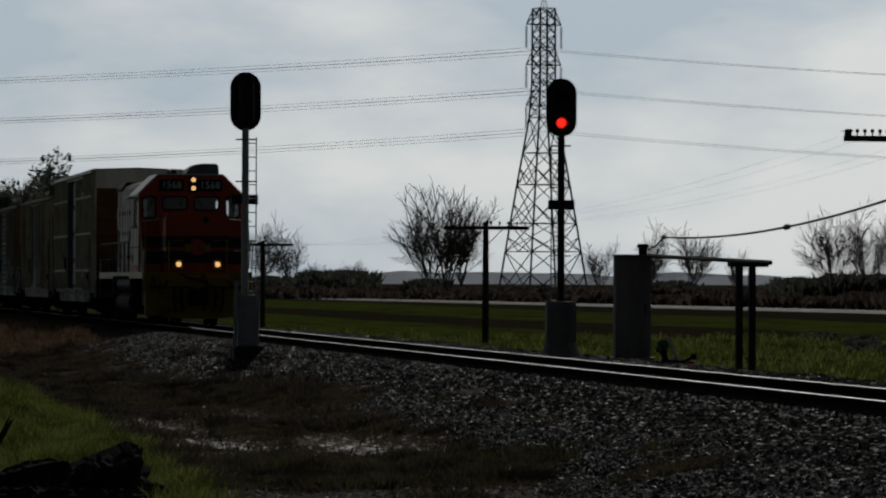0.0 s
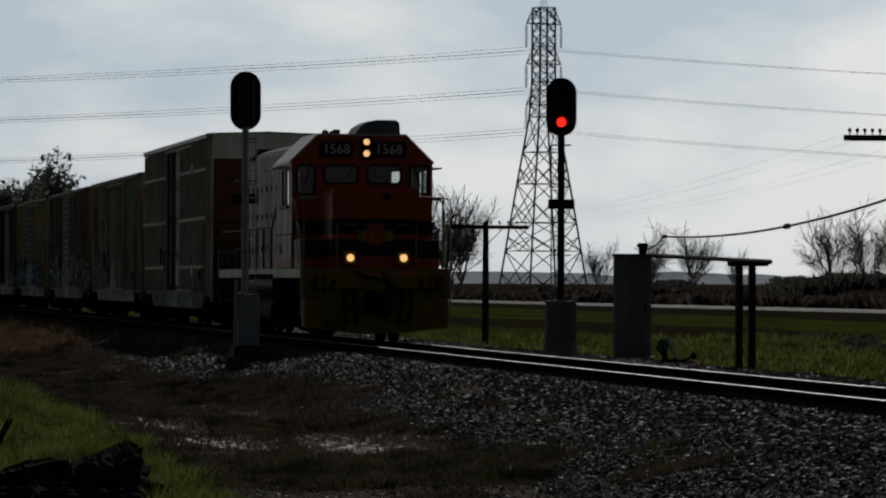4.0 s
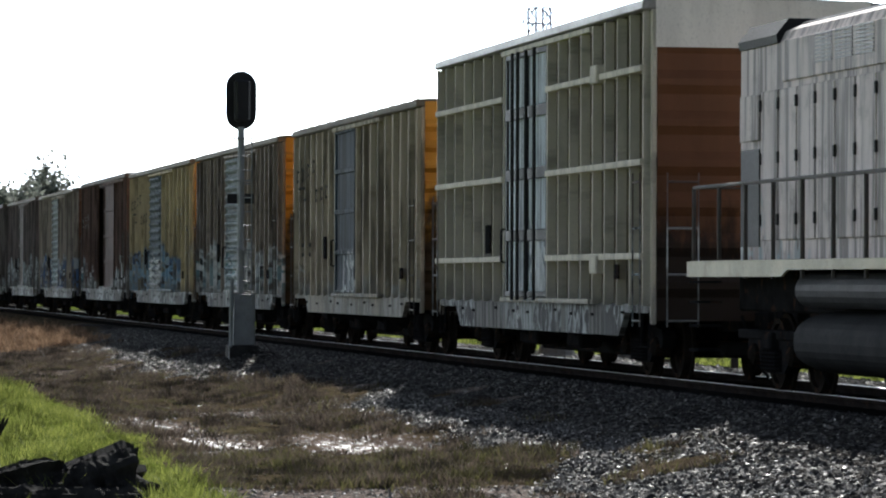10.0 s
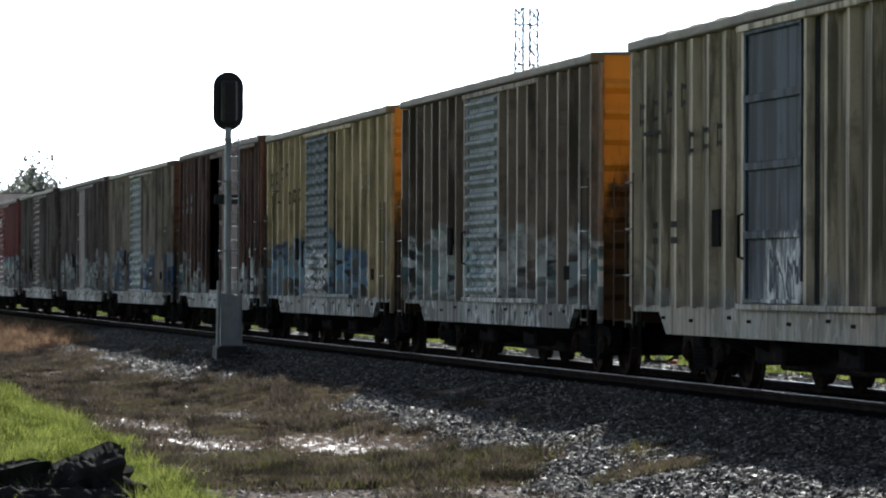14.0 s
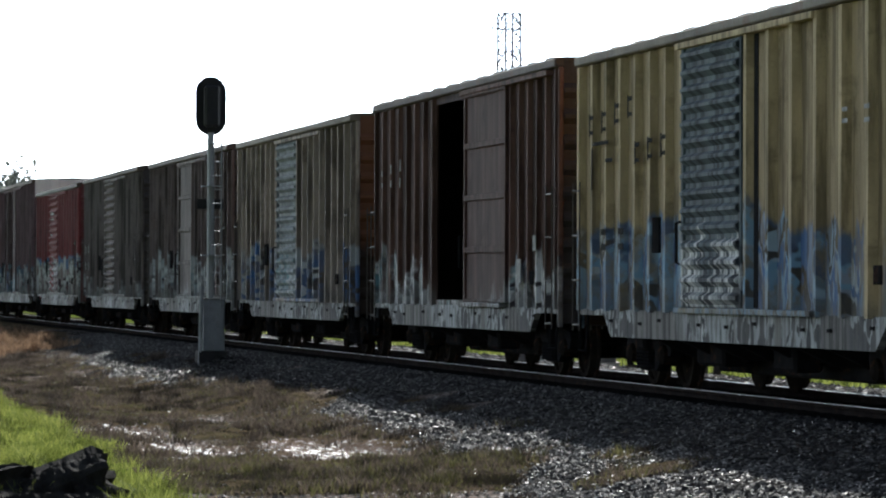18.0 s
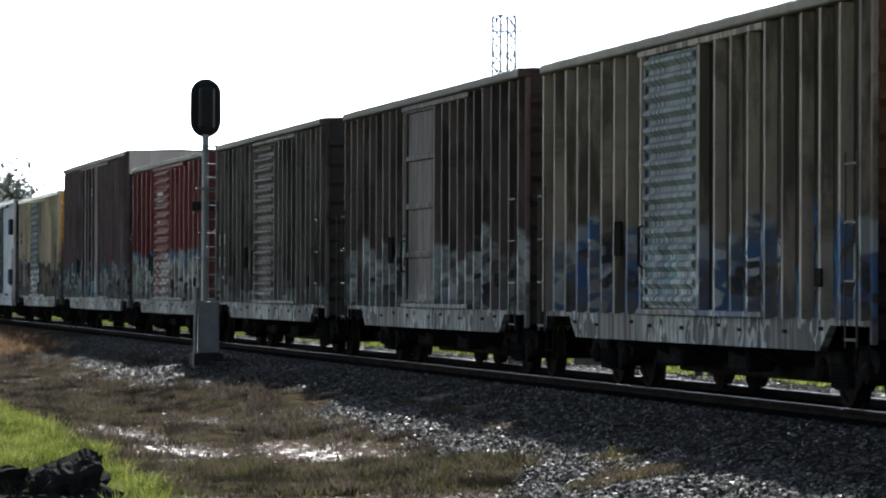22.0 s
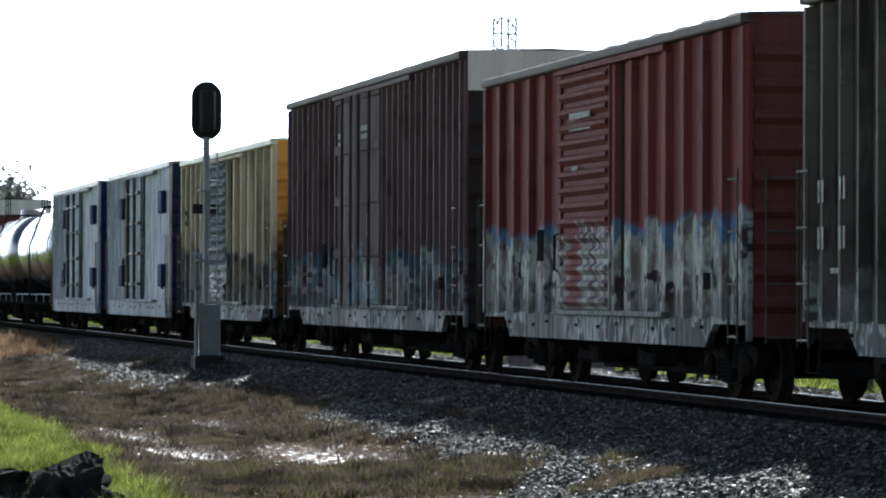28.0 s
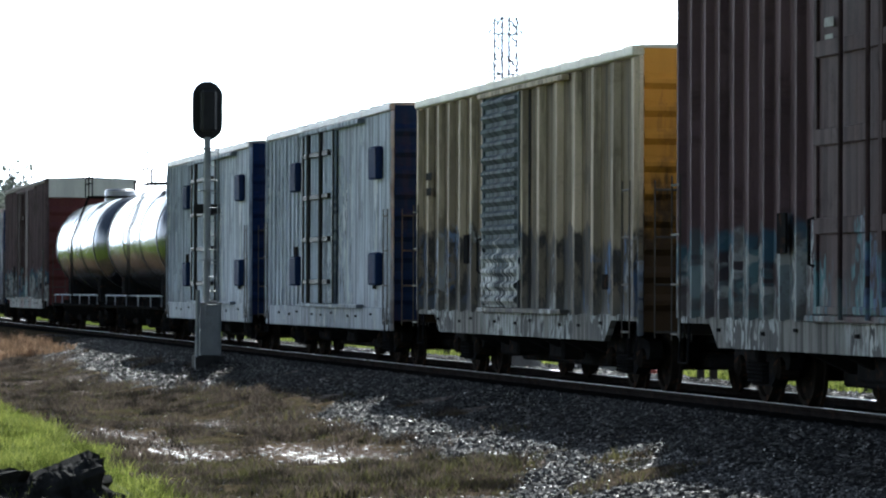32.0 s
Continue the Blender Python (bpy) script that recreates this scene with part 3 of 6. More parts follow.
ME_TAB = Shape().box(-0.06, 0.06, -0.012, 0.012, 0.85, 0.89).mesh("bracket", M_UNDER)
ME_BEARER = Shape().extrude([(-1.42, 1.0), (1.42, 1.0), (1.42, 0.66), (0.9, 0.42), (-0.9, 0.42), (-1.42, 0.66)], "x", -0.07, 0.07).mesh("crossbearer", M_UNDER)


def truck(parent, x):
    t = part("truck", ME_BOLSTER, None, parent, "dark cast-steel wheel truck", (x, 0, 0))
    for s in (-1, 1):
        part("side_frame", ME_FRAME, None, t, "", (0, s * 0.99, 0))
        for a in (-0.22, 0.0, 0.22):
            part("spring", ME_SPRING, None, t, "", (a, s * 1.1, 0))
        for a in (-0.88, 0.88):
            c = part("bearing_cap", ME_CAP, None, t, "", (a, s * 1.02, R))
            if s < 0: c.rotation_euler = (0, 0, math.pi)
    for a in (-0.42, 0.42):
        part("brake_beam", ME_BEAM, None, t, "", (a, 0, 0))
    for a in (-0.88, 0.88):
        w = part("wheelset", ME_WHEEL, None, t, "worn steel wheels on an axle", (a, 0, R))
        WHEELSETS.append((w, a))
    return t


cp = Shape().box(0, 0.55, -0.09, 0.09, 0.72, 0.92, 0.02)
cp.box(0.5, 0.78, -0.16, 0.14, 0.66, 0.96, 0.05).box(0.72, 0.9, 0.02, 0.16, 0.68, 0.94, 0.03)
ME_COUPLER = cp.mesh("coupler", M_UNDER)


def couplers(parent, half):
    for s in (1, -1):
        c = part("coupler", ME_COUPLER, None, parent, "", (s * half, 0, 0))
        if s < 0: c.rotation_euler = (0, 0, math.pi)
    for s in (1, -1):
        h = Shape().run([(s * half, 0.35, 0.8), (s * (half + 0.3), 0.36, 0.55), (s * (half + 0.62), 0.3, 0.42), (s * (half + 0.85), 0.24, 0.5)], 0.025)
        part("air_hose", h, M_UNDER, parent)


def ladder(parent, x, y, z0, z1, n, material, across="x", width=0.42):
    """Two stiles and n rungs standing off a wall."""
    s = Shape()
    d = (width / 2, 0) if across == "x" else (0, width / 2)
    for k in (-1, 1):
        s.tube((x + k * d[0], y + k * d[1], z0), (x + k * d[0], y + k * d[1], z1), 0.012, None, 6)
    lad = part("ladder", s, material, parent)
    for i in range(n):
        z = z0 + 0.08 + (z1 - z0 - 0.2) * i / max(1, n - 1)
        part("rung", Shape().tube((x - d[0], y - d[1], z), (x + d[0], y + d[1], z), 0.016, None, 6), material, lad)


def boxcar(label, c, half, top, paint, door_paint, end_paint, roof_paint, door=(-2.1, 0.95), ribs=(7, 7), rib=0.16, depth=0.1, style="corrugated", opening=None, end_top=None, sill=(0.9, 0.66), belly=True, posts="flat", ladder_paint=None, wall=None, trim=None, sill_paint=None, bars=(0.25, 0.45, 0.62, 0.85)):
    """A steel boxcar: sheathed sides with upright posts, corrugated ends, gabled roof, sliding door, underframe and trucks."""
    car = vehicle("boxcar", c, label, "freight car")
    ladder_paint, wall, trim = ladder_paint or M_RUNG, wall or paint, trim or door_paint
    Y = 1.46
    eave = top - 0.16
    gap = opening or None
    for s in (-1, 1):
        shell = Shape()
        holes = [(gap[0], gap[1], 1.1, eave - 0.12)] if gap and s < 0 else []
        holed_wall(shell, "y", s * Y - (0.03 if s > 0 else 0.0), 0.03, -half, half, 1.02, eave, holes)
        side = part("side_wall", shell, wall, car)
        # posts
        spans = ((-half + 0.12, (gap[0] if gap else door[0]) - 0.1, ribs[0]), (door[1] + 0.1 if not gap else max(door[1], gap[1]) + 0.12, half - 0.12, ribs[1]))
        for a, b, n in spans:
            w, d = rib, depth
            line = [(-w / 2, 0), (-w * 0.3, -d), (w * 0.3, -d), (w / 2, 0)]
            for i in range(n + 1 if n else 0):
                px = a + (b - a) * i / n
                part("post", Shape().extrude([(px + q, s * (Y - 0.001 - e)) for q, e in line], "z", 1.0, eave - 0.02), paint, side)
        if posts == "cross":
            for a, b, n in spans:
                for z in (1.23, 2.47, 3.71):
                    part("crossbar", Shape().box(a, b, s * (Y - 0.01), s * (Y + depth + 0.035), z + 0.38, z + 0.47, 0.01), paint, side)
        # eave rail, sill
        part("eave_rail", Shape().box(-half, half, s * (Y - 0.06), s * (Y + depth + 0.03), eave, eave + 0.13, 0.02), roof_paint, car)
        sl = Shape()
        if belly:
            sl.extrude([(-half, 1.02), (half, 1.02), (half, sill[0] + 0.04), (half - 1.5, sill[0] + 0.04), (half - 1.9, sill[1]), (-half + 1.9, sill[1]), (-half + 1.5, sill[0] + 0.04), (-half, sill[0] + 0.04)], "y", s * (Y - 0.04), s * (Y + 0.045))
        else:
            sl.box(-half, half, s * (Y - 0.04), s * (Y + 0.045), sill[1], 1.02, 0.015)
        part("side_sill", sl, sill_paint or paint, car)
        for i in range(9):
            part("bracket", ME_TAB, None, car, "", (-half + 1.9 + (2 * half - 3.8) * i / 8 + 0.3 * math.sin(i * 2.3 + c), s * (Y + 0.055), 0.03 * math.sin(i * 4.1)))
        # door
        dx0, dx1 = door
        yd = s * (Y + 0.03)
        o = s * 0.05
        dz0, dz1 = 1.08, eave - 0.1
        d = part("door", Shape().box(dx0, dx1, yd, yd + o, dz0, dz1, 0.01), door_paint, car, "")
        for x in (dx0 + 0.05, dx1 - 0.05):
            part("door_edge", Shape().box(x - 0.05, x + 0.05, yd + o, yd + o * 1.7, dz0, dz1, 0.01), trim, d)
        if style == "corrugated":
            n = 15
            for i in range(n):
                z = dz0 + (dz1 - dz0) * (i + 0.5) / n
                hgt = (dz1 - dz0) / n
                part("corrugation", Shape().extrude([(yd + o, z - hgt * 0.36), (yd + o * 2.5, z - hgt * 0.06), (yd + o * 2.5, z + hgt * 0.14), (yd + o, z + hgt * 0.36)], "x", dx0 + 0.1, dx1 - 0.1), door_paint, d)
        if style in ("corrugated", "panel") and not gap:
            # flat black strip paints the dark of the recess beside the door
            part("door_recess", Shape().box(dx1 + 0.02, dx1 + 0.36, s * (Y + 0.001), s * (Y + 0.012), dz0, dz1), M_GAP, car, "black strip painting the shaded recess beside the door")
        if style == "panel":
            for k in range(5):
                z = dz0 + (dz1 - dz0) * k / 4
                part("door_rail", Shape().box(dx0, dx1, yd + o, yd + o * 1.8, max(dz0, z - 0.05), min(dz1, z + 0.05), 0.01), door_paint, d)
        elif style == "double":
            mid = (dx0 + dx1) / 2
            for x in (mid - 0.04, mid + 0.04):
                part("door_stile", Shape().box(x - 0.04, x + 0.04, yd + o, yd + o * 2, dz0, dz1, 0.01), trim, d)
            for k in range(5):
                z = dz0 + (dz1 - dz0) * k / 4
                part("door_rail", Shape().box(dx0, dx1, yd + o, yd + o * 1.8, max(dz0, z - 0.09), min(dz1, z + 0.09), 0.01), trim, d)
            for x in (dx0 + (dx1 - dx0) * q for q in bars):
                part("lock_bar", Shape().tube((x, yd + o * 3, dz0 - 0.05), (x, yd + o * 3, dz1), 0.028, None, 8), trim, d)
        elif style == "plug":
            for x in (dx0 + (dx1 - dx0) * q for q in (0.3, 0.7)):
                part("lock_bar", Shape().tube((x, yd + o * 2.6, dz0), (x, yd + o * 2.6, dz1), 0.045, None, 8), M_BLACK, d)
            for k in range(4):
                z = dz0 + (dz1 - dz0) * (k + 0.5) / 4
                part("lock_arm", Shape().box(dx0 + 0.4, dx1 - 0.4, yd + o * 1.0, yd + o * 2.4, z - 0.05, z + 0.05, 0.01), M_BLACK, d)
        part("door_track", Shape().box(dx0 - 0.25, (gap[1] if gap else dx1) + 3.0, s * (Y + 0.02), s * (Y + 0.15), 1.0, 1.07, 0.01), paint, car)
        part("door_header", Shape().box(dx0 - 0.25, min(half - 0.3, dx1 + 3.0), s * (Y + 0.02), s * (Y + 0.14), dz1 + 0.0, dz1 + 0.08, 0.01), paint, car)
        if style != "plug":
            part("door_handle", Shape().run([(dx0 + 0.12, yd + o * 2.2, 1.6), (dx0 + 0.12, yd + o * 3.4, 1.62), (dx0 + 0.12, yd + o * 3.4, 2.1), (dx0 + 0.12, yd + o * 2.2, 2.12)], 0.02), M_UNDER, d)
        if not gap: part("tack_board", Shape().box(dx0 - 1.45, dx0 - 1.1, s * (Y + depth - 0.01), s * (Y + depth + 0.025), 1.75, 2.2, 0.008), M_UNDER, car, "dark placard board")
        part("route_board", Shape().box(half - 1.75, half - 1.5, s * (Y + depth - 0.01), s * (Y + depth + 0.02), 1.35, 1.55, 0.006), M_UNDER, car)
        for e in (-1, 1):
            part("sill_step", Shape().run([(e * (half - 0.05), s * (Y + 0.03), 0.95), (e * (half - 0.05), s * (Y + 0.06), 0.45), (e * (half - 0.48), s * (Y + 0.06), 0.45), (e * (half - 0.48), s * (Y + 0.03), 0.95)], 0.018), M_UNDER, car)
        for e in (-1, 1):
            ladder(car, e * (half - 0.26), s * (Y + depth + 0.05), 0.72, 2.75, 4, ladder_paint)
    # ends with pressed ribs
    for e in (-1, 1):
        wall = part("end_wall", Shape().box(e * (half - 0.03), e * half, -Y + 0.03, Y - 0.03, 0.8, eave + 0.12), end_paint, car)
        n = 9 if top < 4.8 else 7
        for i in range(n):
            z = 1.0 + (eave - 1.15) * (i + 0.5) / n
            hgt = (eave - 1.15) / n
            part("end_rib", Shape().extrude([(e * half, z - hgt * 0.3), (e * (half + 0.075), z - hgt * 0.08), (e * (half + 0.075), z + hgt * 0.08), (e * half, z + hgt * 0.3)], "y", -Y + 0.03, Y - 0.03), end_paint, wall)
        for s in (-1, 1):
            part("corner_post", Shape().box(e * (half - 0.02), e * (half + 0.05), s * (Y - 0.025), s * (Y + 0.05), 0.75, eave, 0.015), paint, car)
        ladder(car, e * (half + 0.13), -Y + 0.36, 0.72, 2.75, 4, ladder_paint, "y")
        if end_top:
            part("end_band", Shape().box(e * (half + 0.075), e * (half + 0.085), -Y, Y, top - 0.66, top - 0.02), end_top, wall, "pale warning band")
    part("brake_wheel", Shape().lathe([(half + 0.2, 0.28), (half + 0.24, 0.28), (half + 0.24, 0.22), (half + 0.2, 0.22)], 20, "x", (0, 0.75, 2.2)).tube((half, 0.75, 2.2), (half + 0.24, 0.75, 2.2), 0.03), M_UNDER, car)
    # roof: shallow gable with seam caps
    rise = 0.04
    part("roof", Shape().extrude([(-Y - 0.04, eave + 0.10), (-Y - 0.04, eave + 0.14), (0, eave + 0.14 + rise), (Y + 0.04, eave + 0.14), (Y + 0.04, eave + 0.10)], "x", -half - 0.03, half + 0.03), roof_paint, car)
    n = 12
    cap = Shape().extrude([(-Y - 0.03, eave + 0.135), (-Y - 0.03, eave + 0.165), (0, eave + 0.175 + rise), (Y + 0.03, eave + 0.165), (Y + 0.03, eave + 0.135)], "x", -0.24, 0.24).mesh("roof_seam", roof_paint)
    for i in range(n):
        part("roof_seam", cap, None, car, "", (-half + 0.7 + (2 * half - 1.4) * i / (n - 1), 0, 0))
    part("floor", Shape().box(-half + 0.03, half - 0.03, -Y + 0.03, Y - 0.03, 1.0, 1.08), M_UNDER, car)
    under(car, half)
    return car


def under(car, half):
    part("centre_sill", Shape().extrude([(-half + 0.1, 1.0), (half - 0.1, 1.0), (half - 0.1, 0.66), (half - 3.9, 0.62), (half - 4.3, 0.46), (-half + 4.3, 0.46), (-half + 3.9, 0.62), (-half + 0.1, 0.66)], "y", -0.3, 0.3), M_UNDER, car)
    for x in (-3.9, -2.6, -1.3, 0.0, 1.3, 2.6, 3.9):
        part("crossbearer", ME_BEARER, None, car, "", (x, 0, 0))
    part("equipment", Shape().box(-half + 3.7, half - 3.7, -0.5, 0.5, 0.24, 0.48, 0.03), M_UNDER, car)
    for a, b, y0 in ((-3.2, -1.9, -1.05), (0.6, 1.5, -1.1), (-0.9, 0.2, 0.75), (2.2, 3.4, 0.7)):
        part("equipment_box", Shape().box(a, b, y0, y0 + 0.35, 0.34, 0.72, 0.04), M_UNDER, car)
    for e in (-1, 1):
        part("brake_lever", Shape().box(e * (half - 3.9), e * (half - 0.7), -0.35, 0.35, 0.3, 0.5, 0.04), M_UNDER, car)
    part("air_reservoir", Shape().lathe([(-0.6, 0.05), (-0.52, 0.2), (0.52, 0.2), (0.6, 0.05)], 14, "x", (1.9, -0.75, 0.66)), M_UNDER, car)
    part("brake_cylinder", Shape().lathe([(-0.35, 0.16), (0.25, 0.16), (0.3, 0.05), (0.9, 0.03)], 12, "x", (-2.0, 0.6, 0.66)), M_UNDER, car)
    part("brake_rod", Shape().tube((-half + 3.4, -0.5, 0.6), (half - 3.4, -0.5, 0.6), 0.02), M_UNDER, car)
    couplers(car, half - 0.02)
    for e in (-1, 1):
        truck(car, e * (half - 2.3))


# ---- the consist ----
def band(name, base):
    return worn(name, base, 0.6, 0.0, 0.15, 2.0, 0.1, 0.1, True)


P_CREAM = car_paint("soiled_cream_paint", (0.62, 0.575, 0.475), (PALE, BLUE, WHITE, TEAL), 0.9, 0.6, 0.15, 0.12, 0.7, 1, 0.4, soot=0.2)
P_CREAMDOOR = car_paint("pale_blue_grey_door_paint", (0.56, 0.62, 0.66), (WHITE, BLACK, TEAL, SKYB), 2.2, 0.8, 0.2, 0.3, 0.7, 2, 0.3, 1.1)
# black that paints the shaded recess beside the doors
M_GAP = worn("door_gap_black", (0.012, 0.012, 0.014), 0.85, 0.0, 0.3, 2.0, 0.1, 0.0, False, 0.1)
# darker copies of the side paints: shade between posts is in their colour
G_CREAM = car_paint("shaded_cream_panels", (0.088, 0.075, 0.045), (PALE, BLUE, WHITE, TEAL), 1.2, 0.7, 0.3, 0.25, 0.75, 1, 0.5, soot=0.5)
G_YELLOW = car_paint("shaded_tan_grey_panels", (0.25, 0.213, 0.155), (PALE, WHITE, BLACK), 1.3, 0.45, 0.4, 0.3, 0.75, 3, 0.5)
G_TAN = car_paint("shaded_tan_panels", (0.33, 0.26, 0.155), (BLUE, SKYB, (0.28, 0.38, 0.47), PALE, BLUE), 2.15, 0.85, 0.4, 0.3, 0.75, 4, 0.5, 1.2, 0.6, 2.2)
G_GREY = car_paint("shaded_brown_panels", (0.062, 0.05, 0.042), (WHITE, PALE, BLACK, WHITE), 1.9, 0.8, 0.4, 0.3, 0.75, 5, 0.6)
G_BUFF = car_paint("shaded_buff_panels", (0.075, 0.06, 0.048), (BLUE, TEAL, BLUE, WHITE, BLACK), 1.95, 0.9, 0.4, 0.3, 0.75, 6, 0.5)
G_STRAW = car_paint("shaded_straw_panels", (0.17, 0.135, 0.085), (BLACK, (0.06, 0.08, 0.13), PALE, BLUE, BLACK), 2.2, 0.9, 0.4, 0.3, 0.75, 7, 0.6, 1.4, 0.6, 2.4)
M_MARK = worn("faded_white_stencil", (0.32, 0.32, 0.31), 0.8, 0.0, 0.4, 9.0, 0.05, 0.0, False, 0.05)
M_DARKMARK = worn("faded_black_stencil", (0.05, 0.05, 0.05), 0.9, 0.0, 0.3, 6.0, 0.05, 0.0, False, 0.0)
P_PALEBAND = band("pale_grey_band", (0.78, 0.75, 0.70))
P_YELLOW = car_paint("faded_tan_grey_paint", (0.45, 0.385, 0.295), (PALE, WHITE, BLACK), 1.3, 0.45, 0.35, 0.3, 0.75, 3, 0.5)
P_YELLOW2 = car_paint("faded_tan_paint", (0.46, 0.37, 0.22), (SKYB, (0.28, 0.38, 0.47), BLUE, PALE, SKYB), 2.15, 0.85, 0.3, 0.3, 0.75, 4, 0.5, 1.2, 0.6, 2.2, (0.05, 0.10, 0.2))


def dark_foot_end(name, base, top, seed):
    """End paint that turns near black below a ragged edge."""
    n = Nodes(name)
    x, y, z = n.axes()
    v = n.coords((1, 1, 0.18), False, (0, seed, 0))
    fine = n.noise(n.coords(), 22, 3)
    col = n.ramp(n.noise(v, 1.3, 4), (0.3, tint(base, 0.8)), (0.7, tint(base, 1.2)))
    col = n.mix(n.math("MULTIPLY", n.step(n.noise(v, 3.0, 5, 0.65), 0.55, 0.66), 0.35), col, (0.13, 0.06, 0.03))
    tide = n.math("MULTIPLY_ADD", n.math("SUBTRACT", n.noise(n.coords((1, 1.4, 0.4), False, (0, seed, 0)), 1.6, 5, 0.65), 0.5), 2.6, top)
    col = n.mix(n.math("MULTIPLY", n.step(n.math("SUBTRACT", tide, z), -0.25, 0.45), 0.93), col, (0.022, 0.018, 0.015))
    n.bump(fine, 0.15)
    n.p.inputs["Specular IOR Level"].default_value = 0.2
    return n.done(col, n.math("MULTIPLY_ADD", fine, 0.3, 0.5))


P_BROWNEND = dark_foot_end("oxide_brown_end_paint", (0.15, 0.066, 0.034), 2.1, 8)
P_ORANGE = dark_foot_end("orange_yellow_end_paint", (0.50, 0.24, 0.035), 2.5, 3)
P_BLUEDOOR = car_paint("slate_blue_door_paint", (0.065, 0.085, 0.105), (WHITE, PALE, BLACK), 1.7, 0.8, 0.2, 0.3, 0.75, 8, 0.3)
P_SLATEDOOR = car_paint("dark_slate_door_paint", (0.12, 0.15, 0.17), (WHITE, PALE, WHITE, BLACK), 1.9, 0.92, 0.25, 0.3, 0.75, 9, 0.4)
P_ROOF = worn("weathered_galvanised_roof", (0.32, 0.31, 0.30), 0.5, 0.3, 0.3, 1.0, 0.15, 0.3)
P_TANROOF = worn("weathered_tan_roof", (0.14, 0.12, 0.09), 0.75, 0.0, 0.3, 1.0, 0.15, 0.4)
P_BROWNROOF = worn("rust_brown_roof", (0.08, 0.06, 0.05), 0.75, 0.0, 0.3, 1.0, 0.15, 0.4)
P_GREY = car_paint("soiled_grey_brown_paint", (0.27, 0.22, 0.18), (WHITE, PALE, TEAL, WHITE), 2.1, 0.85, 0.45, 0.35, 0.75, 5, 0.6, 1.5, 0.75, 1.8)
P_WHITEDOOR = car_paint("dirty_grey_door_paint", (0.23, 0.26, 0.275), (PALE, TEAL, WHITE), 1.9, 0.8, 0.3, 0.4, 0.75, 10, 0.3, 1.5, 0.7)
P_BROWN = car_paint("dark_oxide_paint", (0.135, 0.08, 0.065), (WHITE, PALE, TEAL, WHITE), 1.6, 0.8, 0.3, 0.3, 0.75, 11, 0.6)
P_BROWNDOOR = car_paint("dull_brown_door_paint", (0.085, 0.051, 0.045), (PALE, (0.3, 0.2, 0.05)), 1.3, 0.35, 0.3, 0.3, 0.75, 12, 0.15, 1.4, 0.35)
P_BUFF = car_paint("streaked_buff_paint", (0.33, 0.275, 0.23), (BLUE, (0.08, 0.16, 0.4), PALE, WHITE, BLUE), 2.15, 0.85, 0.5, 0.35, 0.75, 6, 0.5, 1.3, 0.75, 1.6, (0.4, 0.43, 0.45))
P_UMBER = car_paint("umber_paint", (0.15, 0.118, 0.112), (PALE, WHITE, (0.3, 0.38, 0.42), PALE), 2.0, 0.8, 0.25, 0.3, 0.75, 13, 0.7, 2.0, 0.75, 2.6)
P_UMBER2 = car_paint("grey_umber_paint", (0.16, 0.138, 0.13), (PALE, WHITE), 1.35, 0.55, 0.25, 0.3, 0.75, 14, 0.7)
P_UMBERDOOR = car_paint("grey_brown_door_paint", (0.108, 0.09, 0.084), (PALE, WHITE), 1.3, 0.4, 0.25, 0.3, 0.75, 15, 0.4)
P_RED = car_paint("faded_red_paint", (0.165, 0.043, 0.045), ((0.42, 0.46, 0.43), PALE, (0.36, 0.43, 0.38), (0.30, 0.34, 0.34), (0.5, 0.54, 0.5)), 2.25, 0.92, 0.15, 0.2, 0.75, 16, 0.8, 1.5, 0.4, 1.0, (0.04, 0.12, 0.26))
P_REDDOOR = car_paint("faded_red_door_paint", (0.16, 0.043, 0.044), (PALE, (0.5, 0.52, 0.5), (0.2, 0.2, 0.18)), 2.2, 0.8, 0.15, 0.2, 0.75, 17, 0.6, 1.5, 0.35, 1.0)
P_MAROON = car_paint("maroon_brown_paint", (0.14, 0.094, 0.103), (PALE, TEAL, (0.3, 0.34, 0.36), TEAL), 2.0, 0.7, 0.2, 0.2, 0.75, 18, 0.5, 1.5, 0.4, 1.8, (0.04, 0.13, 0.2))
P_STRAW = car_paint("straw_yellow_paint", (0.54, 0.45, 0.335), (BLACK, (0.06, 0.08, 0.13), WHITE, BLUE, BLACK), 2.2, 0.9, 0.25, 0.3, 0.75, 7, 0.6, 1.4, 0.6, 2.4)
P_STRAWTOP = worn("cream_eave_paint", (0.58, 0.55, 0.44), 0.55, 0.0, 0.2, 1.0, 0.1, 0.2)
P_REEFER = car_paint("flaking_white_paint", (0.42, 0.47, 0.55), ((0.20, 0.25, 0.33), WHITE, (0.42, 0.46, 0.42)), 3.9, 0.6, 0.35, 0.3, 0.75, 19, 0.3, 1.5, 0.6)
P_REEFDOOR = car_paint("flaking_pale_door_paint", (0.34, 0.40, 0.48), (BLACK, PALE, WHITE), 3.0, 0.5, 0.3, 0.25, 0.75, 20, 0.3, 1.5, 0.4)
P_NAVY = worn("dark_blue_end_paint", (0.014, 0.03, 0.085), 0.7, 0.0, 0.2, 1.0, 0.1, 0.1, True, 0.02)
P_DUSTSILL = car_paint("dusty_pale_sill_paint", (0.15, 0.148, 0.142), (PALE, WHITE, BLACK, BLACK), 2.5, 0.6, 0.2, 0.3, 0.75, 21, 0.0, 2.0, 0.8)

